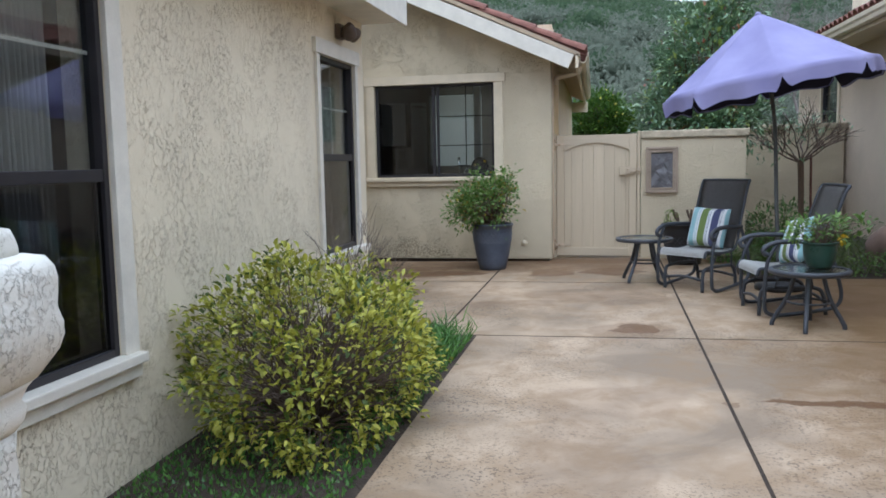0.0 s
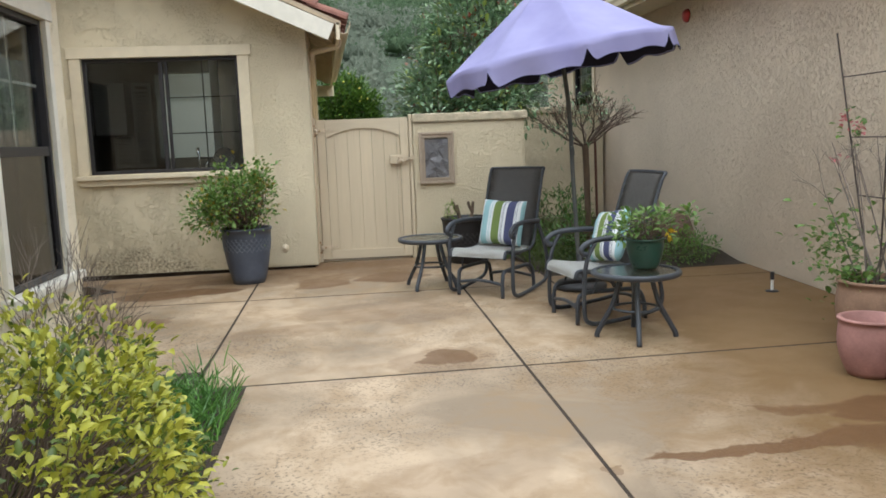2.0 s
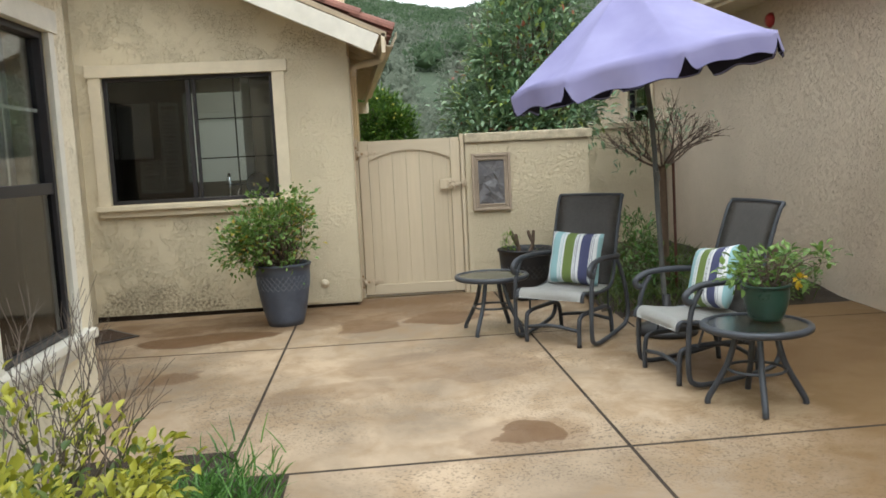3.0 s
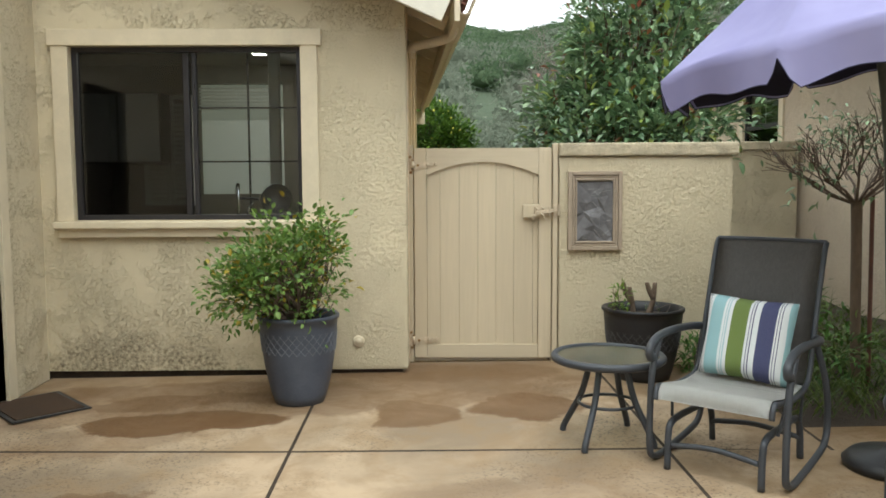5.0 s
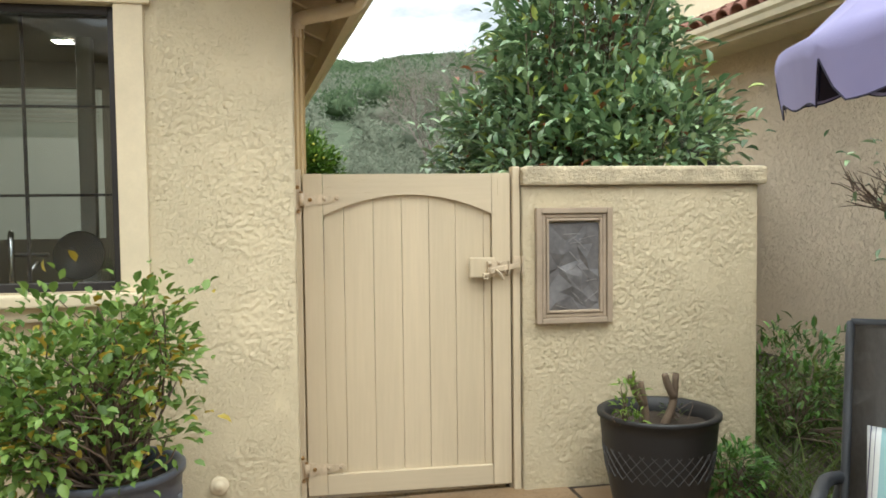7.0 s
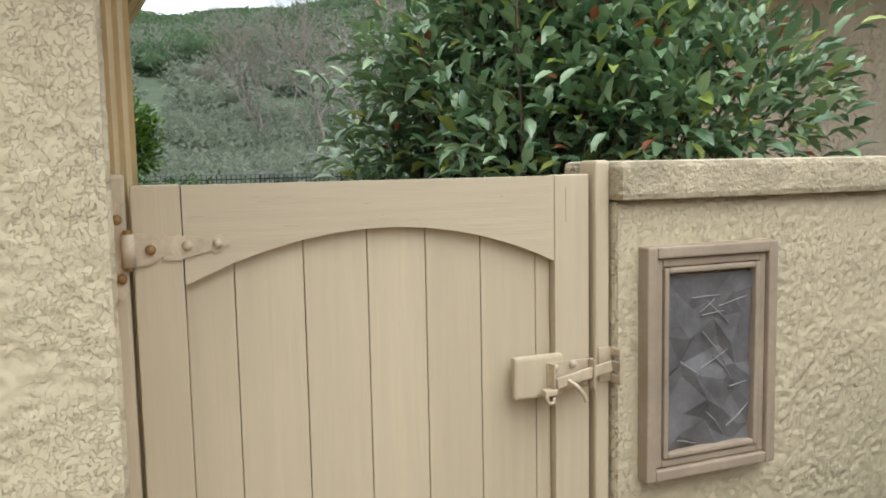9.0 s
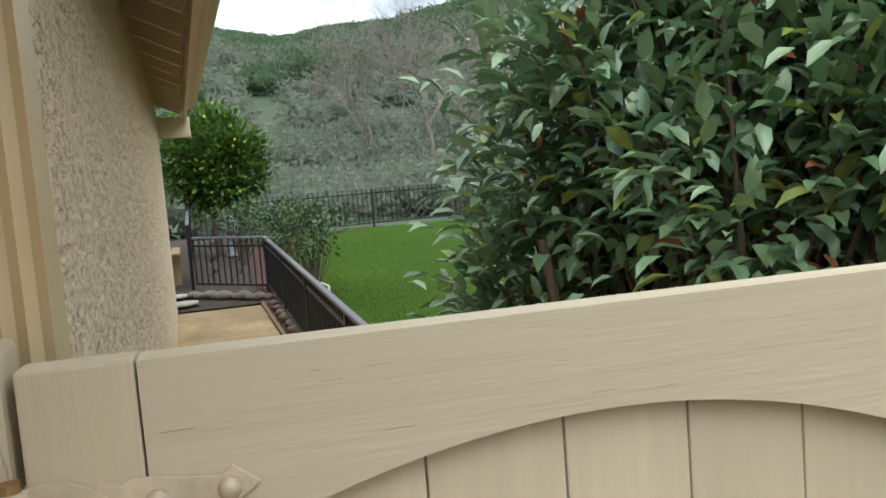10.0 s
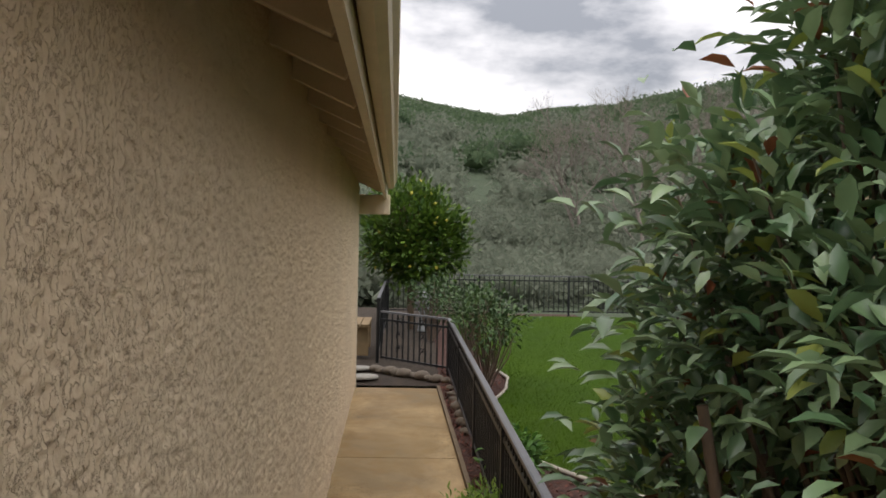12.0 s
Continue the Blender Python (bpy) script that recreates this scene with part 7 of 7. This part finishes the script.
# timber edging and mulch between path and fence
edg = thing("path_edging", "narrow weathered timber edging along the path", "edging", kind="structure")
bm = bmesh.new()
q = []
for y in (9.7, 18.95):
    for dx, dz in ((0.0, -0.05), (0.035, -0.05), (0.035, 0.035), (0.0, 0.035)):
        q.append(bm.verts.new((path_right(y) + 0.004 + dx, y, floor_z(0, y) + dz)))
for i in range(4):
    bm.faces.new((q[i], q[(i + 1) % 4], q[4 + (i + 1) % 4], q[4 + i]))
bm.faces.new(q[3::-1])
bm.faces.new(q[4:])
part("board", bm, simple("weathered_timber", (0.20, 0.15, 0.10), 0.9, 0.3, 8.0, 0.5, 60.0), edg)
M_MULCH = leaf_material("red_bark_chip", (0.07, 0.03, 0.022), (0.24, 0.10, 0.075), 0.85, 0.0, 0.2)
M_LITTER = leaf_material("leaf_litter", (0.10, 0.07, 0.045), (0.26, 0.19, 0.12), 0.9, 0.0, 0.2)
n_ = Nodes("turf")
tb = n_.noise(0.7, 4.0, 0.6)
tf = n_.noise(160.0, 3.0, 0.6)
tcol = n_.mix(n_.ramp(tb, 0.3, 0.7), (0.038, 0.082, 0.003), (0.056, 0.108, 0.004))
tcol = n_.mix(n_.math('MULTIPLY', n_.ramp(tf, 0.4, 0.65), 0.5), tcol, (0.024, 0.055, 0.002))
M_TURF = n_.finish(tcol, 0.75, n_.bump(tf, 0.9, 0.02), 0.0, 0.06)


def turf_edge(y):
    """Left limit of the turf: it bulges round the rose bed."""
    return float(np.interp(y, [13.0, 14.2, 14.9, 15.5, 16.0, 17.0, 18.0, 18.8, 19.6, 20.4, 22, 24, 27.6], [5.6, 4.3, 3.55, 3.1, 2.80, 2.66, 2.70, 2.95, 3.06, 2.92, 2.75, 2.6, 2.45]))


bm = bmesh.new()
ys_ = [13.0 + 0.4 * i for i in range(37)]
gv = []
for y in ys_:
    x0 = turf_edge(y)
    gv.append([bm.verts.new((x0 + (12.5 - x0) * (i / 10) ** 1.5, y, ground_top(0, y) + 0.02)) for i in range(11)])
for a_, b_ in zip(gv, gv[1:]):
    for i in range(10):
        bm.faces.new((a_[i], a_[i + 1], b_[i + 1], b_[i]))
part("turf", bm, M_TURF, kind="structure")
rng = random.Random(81)
sp = []
while len(sp) < 26000:
    y = rng.uniform(13.5, 27.5)
    x = turf_edge(y) + rng.random() ** 1.6 * 6.0
    if rng.random() < 6.0 / (y - 8):
        sp.append(((x, y, ground_top(x, y) + 0.018), (rng.uniform(-0.4, 0.4), rng.uniform(-0.4, 0.4), 1.2)))
L_TURF = leaf_material("turf_blade", (0.038, 0.078, 0.003), (0.07, 0.13, 0.006), 0.75, 0.15, 0.05)
leaves("turf_blades", sp, 0.035, 0.16, L_TURF, None, rng, segments=1, kind="stuff", label="short bright green artificial turf blades")
bend = thing("turf_edging", "pale bent edging strip round the turf", "edging", kind="structure")
M_EDGE = simple("pale_edging", (0.42, 0.38, 0.32), 0.7, 0.2, 8.0, 0.2, 60.0)
part("strip", tube(bmesh.new(), [(turf_edge(13.2 + 0.2 * i) - 0.01, 13.2 + 0.2 * i, ground_top(0, 13.2 + 0.2 * i) + 0.025) for i in range(38)], 0.020, 6), M_EDGE, bend, smooth=True)
# mulch ground and loose chips
bm = bmesh.new()
gv = []
for y in [9.75 + 0.45 * i for i in range(42)]:
    gv.append([bm.verts.new((x, y, ground_top(x, y) - 0.012 + 0.012 * noise.noise(Vector((x * 5, y * 5, 1))))) for x in [path_right(min(y, 18.9)) + 0.04 + 0.2 * i for i in range(8)] + [5.5]])
for a_, b_ in zip(gv, gv[1:]):
    for i in range(8):
        bm.faces.new((a_[i], a_[i + 1], b_[i + 1], b_[i]))
M_MULCHG = simple("mulch_ground", (0.095, 0.045, 0.034), 0.95, 0.5, 18.0, 1.0, 60.0, 0.02)
part("mulch_ground", bm, M_MULCHG, kind="structure")
bm = bmesh.new()
gv = [[bm.verts.new((x, y, ground_top(x, y) - 0.022 + 0.012 * noise.noise(Vector((x * 4, y * 4, 5))))) for x in [-5.0, -2.0, 0.0, 0.5, 1.0, 1.5, 2.3]] for y in [EAVE_END + 0.01 + 0.5 * i for i in range(21)]]
for a_, b_ in zip(gv, gv[1:]):
    for i in range(6):
        bm.faces.new((a_[i], a_[i + 1], b_[i + 1], b_[i]))
part("garden_soil", bm, M_SOIL, kind="structure")
rng = random.Random(82)
sp = []
for _ in range(9000):
    y = 10.5 + 10 * rng.random() ** 1.2
    x = path_right(min(y, 18.9)) + 0.05 + rng.random() ** 1.3 * 1.8
    if x < turf_edge(max(13.0, y)) - 0.02:
        sp.append(((x, y, ground_top(x, y) + rng.uniform(0, 0.012)), (rng.uniform(-1, 1), rng.uniform(-1, 1), 0.0)))
leaves("bark_mulch", sp, 0.055, 0.38, M_MULCH, None, rng, segments=1, kind="stuff", label="red-brown bark mulch chips")


def stone(x, y, s, seed, label="grey-brown rounded edging stone"):
    rng = random.Random(seed)
    t = thing("edging_stone", label, "stone", pose(x, y, ground_top(x, y) + s * 0.25, 0, 0, rng.uniform(0, 180)), group="stones under the corner fence")
    bm = bmesh.new()
    bmesh.ops.create_icosphere(bm, subdivisions=2, radius=1.0)
    for v in bm.verts:
        k = 1 + 0.25 * noise.noise(v.co * 1.4 + Vector((seed, 0, 0)))
        v.co = Vector((v.co.x * s * k, v.co.y * s * 0.75 * k, v.co.z * s * 0.55 * k))
    part("stone", bm, M_ROCK, t, smooth=True)


M_ROCK = simple("edging_rock", (0.20, 0.165, 0.13), 0.85, 0.4, 8.0, 0.5, 40.0, 0.01)
for i in range(11):
    stone(1.30 + 0.105 * i + random.Random(i).uniform(-0.02, 0.02), 20.15 - 0.085 * i, random.Random(i + 50).uniform(0.07, 0.12), i)
for i in range(7):
    stone(path_right(18.6 - 0.35 * i) + 0.14, 18.9 - 0.35 * i, random.Random(i + 90).uniform(0.06, 0.10), i + 30)
for x, y, s in ((1.16, 19.55, 0.24), (1.05, 20.2, 0.20)):
    t = thing("stepping_stone", "flat pale stepping stone beyond the path's end", "stone", pose(x, y, ground_top(x, y), 0, 0, 20))
    bm = lathe(bmesh.new(), [(s, 0), (s * 1.02, 0.02), (s * 0.95, 0.035), (0.01, 0.037)], 14, True)
    for v in bm.verts:
        v.co.x *= 1 + 0.15 * noise.noise(v.co * 4)
        v.co.y *= 0.75
    part("slab", bm, simple("pale_stone", (0.36, 0.34, 0.30), 0.85, 0.2, 8.0, 0.4, 50.0), t, smooth=True)
bench = thing("garden_bench", "plain weathered wooden bench beyond the house corner", "bench", pose(0.93, 21.9, ground_top(1, 21.9), 0, 0, 92))
M_BENCH = simple("weathered_bench_wood", (0.28, 0.20, 0.11), 0.8, 0.25, 6.0, 0.4, 60.0)
for k in range(3):
    part("seat_plank", box(bmesh.new(), -0.75, 0.75, -0.20 + 0.135 * k, -0.075 + 0.135 * k, 0.43, 0.47, 0.006), M_BENCH, bench)
part("back_plank", box(bmesh.new(), -0.75, 0.75, 0.22, 0.25, 0.60, 0.74, 0.006), M_BENCH, bench)
for x in (-0.6, 0.6):
    part("leg", box(bmesh.new(), x - 0.05, x + 0.05, -0.19, 0.20, 0.0, 0.428, 0.006), M_BENCH, bench)
    part("back_post", box(bmesh.new(), x - 0.03, x + 0.03, 0.205, 0.218, 0.0, 0.74, 0.004), M_BENCH, bench)
zfern = ground_top(2.3, 14.4)
shrub("fern", "feathery bright green fern spilling over the path edge", "fern", (2.34, 14.1, zfern), [((2.33, 14.1, zfern + 0.10), (0.24, 0.34, 0.15))], 170, 13, 0.10, 0.055, 0.25, L_FERN, M_TWIG, 91, 0.003, 0.001, 0.4)
for (x, y, s) in ((2.72, 18.9, 1.0), (2.62, 21.6, 0.9), (2.1, 23.2, 0.9), (2.66, 15.3, 0.22)):
    z = ground_top(x, y)
    shrub("rose_bush", "open rose bush with thin bare legs behind the fence", "rose", (x, y, z), [((x, y, z + 0.85 * s), (0.48 * s, 0.45 * s, 0.36 * s)), ((x + 0.25 * s, y + 0.1, z + 1.0 * s), (0.28 * s, 0.25 * s, 0.2 * s))], 62, 12, 0.13, 0.075, 0.55, L_ROSED if s > 0.5 else L_LILY, M_TWIG, int(x * 100 + y), 0.011, 0.004, 0.5, group="roses behind the fence", shell=0.4)
urn = thing("garden_ornament", "small round grey stone ornament among the roses", "ornament", pose(1.95, 24.5, ground_top(2, 24.5)))
part("body", lathe(bmesh.new(), [(0.12, 0), (0.09, 0.05), (0.07, 0.35), (0.12, 0.42), (0.17, 0.55), (0.15, 0.68), (0.08, 0.76), (0.01, 0.78)], 18, True), M_STONE, urn, smooth=True)
lem = thing("lemon_tree", "round citrus tree with a few pale lemons", "tree")
zl = ground_top(1.8, 25.0)
part("trunk", tube(bmesh.new(), smooth_path([(1.72, 25.0, zl - 0.1), (1.70, 25.0, zl + 0.6), (1.74, 25.0, zl + 1.3)], 4), 0.075, 10, True, 0.06), M_BARK, lem, smooth=True)
rng = random.Random(95)
cents, sp = clump_spots(rng, [((1.70, 25.0, zl + 1.85), (0.92, 0.9, 0.85)), ((2.15, 25.0, zl + 1.6), (0.5, 0.5, 0.5)), ((1.45, 25.0, zl + 1.5), (0.55, 0.5, 0.45))], 760, 13, 0.22, 0.6)
part("branch_work", twigs(rng, (1.74, 25.0, zl + 1.2), cents, 0.025, 0.006, 0.25), M_BARK, lem)
leaves("crown", sp, 0.15, 0.5, L_LEMON, lem, rng, segments=1, label="dense dark citrus leaves")
bm = bmesh.new()
for q, v in cents[::14]:
    bmesh.ops.create_icosphere(bm, subdivisions=1, radius=0.035, matrix=Matrix.Translation(q + v * 0.12))
part("lemons", bm, simple("lemon_skin", (0.55, 0.48, 0.08), 0.5, 0.1, 9.0, 0.1, 60.0), lem, "pale yellow lemons", kind="stuff")

# ---- hillside scrub and trees ----
def scrub(name, count, rmin, rmax, smin, smax, tufts, material, seed, label, az0=-60, az1=75, tall=0.8, fine=0.08, detail=1, core=1.0):
    """Bushes over the hill: lumpy bodies feathered with loose leaf tufts, in one mesh."""
    rng = np.random.default_rng(seed)
    ico = bmesh.new()
    bmesh.ops.create_icosphere(ico, subdivisions=detail, radius=1.0)
    bv = np.array([v.co[:] for v in ico.verts])
    bf = np.array([[v.index for v in f.verts] for f in ico.faces])
    ico.free()
    V, F, base = [], [], 0
    for _ in range(count):
        az = radians(rng.uniform(az0, az1))
        r = math.sqrt(rng.uniform(rmin ** 2, rmax ** 2))
        x, y = 2 + r * math.sin(az), 6 + r * math.cos(az)
        s = rng.uniform(smin, smax)
        c = np.array((x, y, ground_z(x, y) + s * 0.28 * tall))
        stretch = np.array((rng.uniform(0.4, 0.62), rng.uniform(0.4, 0.62), 0.42 * tall)) * s
        V.append(c + bv * core * stretch * rng.uniform(0.72, 1.15, (len(bv), 1)))
        F.append(bf + base)
        base += len(bv)
        d = rng.normal(size=(tufts, 3))
        d /= np.linalg.norm(d, axis=1, keepdims=True)
        q = c + d * stretch * rng.uniform(core * 0.85, 1.22, (tufts, 1))
        t = rng.normal(size=(tufts, 3, 3)) * s * fine
        V.append((q[:, None, :] + t).reshape(-1, 3))
        F.append(np.arange(tufts * 3).reshape(-1, 3) + base)
        base += tufts * 3
    me = bpy.data.meshes.new(name)
    V, F = np.concatenate(V), np.concatenate(F)
    me.from_pydata(V.tolist(), [], F.tolist())
    for p in me.polygons:
        p.use_smooth = True
    me.materials.append(material)
    return tagged(new(name, me), label=label, category="scrub", kind="stuff")


# aerial haze is painted into both leaf colours: paler and close in tone
L_HILL = leaf_material("far_chaparral", (0.078, 0.122, 0.068), (0.150, 0.205, 0.112), 0.95, 0.45, 0.02)
L_HAZE = leaf_material("hazy_slope_leaf", (0.175, 0.205, 0.152), (0.25, 0.27, 0.205), 0.95, 0.45, 0.02)
scrub("hill_scrub", 6200, 100, 300, 2.4, 5.4, 64, L_HILL, 101, "dense dark green chaparral covering the hillside", tall=0.5, fine=0.07, core=0.75)
scrub("sage_scrub", 2300, 70, 270, 2.0, 4.2, 64, L_HAZE, 102, "grey-green sage patches on the hillside, haze put into the colour", tall=0.5, fine=0.07, core=0.7)
scrub("near_scrub", 1000, 42, 120, 1.8, 3.8, 300, L_HAZE, 103, "grey hazy scrub at the foot of the hill", tall=1.0, fine=0.05, core=0.62)
scrub("fence_scrub", 330, 25, 46, 1.4, 2.8, 620, L_HAZE, 105, "twiggy grey-green scrub just beyond the back fence, haze in its colour", az0=-22, az1=24, tall=1.0, fine=0.034, core=0.55)
scrub("oak_scrub", 520, 60, 150, 2.4, 4.6, 260, L_HILL, 104, "dark scrub oaks on the lower slope", tall=0.8, fine=0.05, core=0.7)
M_PALEBARK = simple("pale_bare_bark", (0.25, 0.21, 0.185), 0.9, 0.2, 6.0, 0.3, 30.0)
for k, (x, y, h) in enumerate(((10.6, 42, 7.0), (8.6, 45, 6.4), (12.8, 44, 6.6), (16.0, 48, 7.0))):
    t = thing("bare_tree", "pale leafless tree at the foot of the hill", "tree", group="bare trees below the hill")
    bm = bmesh.new()
    rng = random.Random(200 + k)
    z = ground_z(x, y)
    tube(bm, smooth_path([(x, y, z - 0.3), (x + 0.2, y, z + h * 0.2), (x - 0.1, y, z + h * 0.38)], 4), 0.10, 7, False, 0.06)
    part("trunk", bm, M_PALEBARK, t, smooth=True)
    bm = bmesh.new()
    for j in range(7):
        twig_tree(bm, Vector((x, y, z + h * rng.uniform(0.15, 0.38))), Vector((rng.uniform(-0.9, 0.9), rng.uniform(-0.5, 0.5), 1)).normalized(), h * 0.30, 0.030, 5, rng, 0.7, 3)
    part("crown", bm, M_PALEBARK, t, "fine pale bare branches")
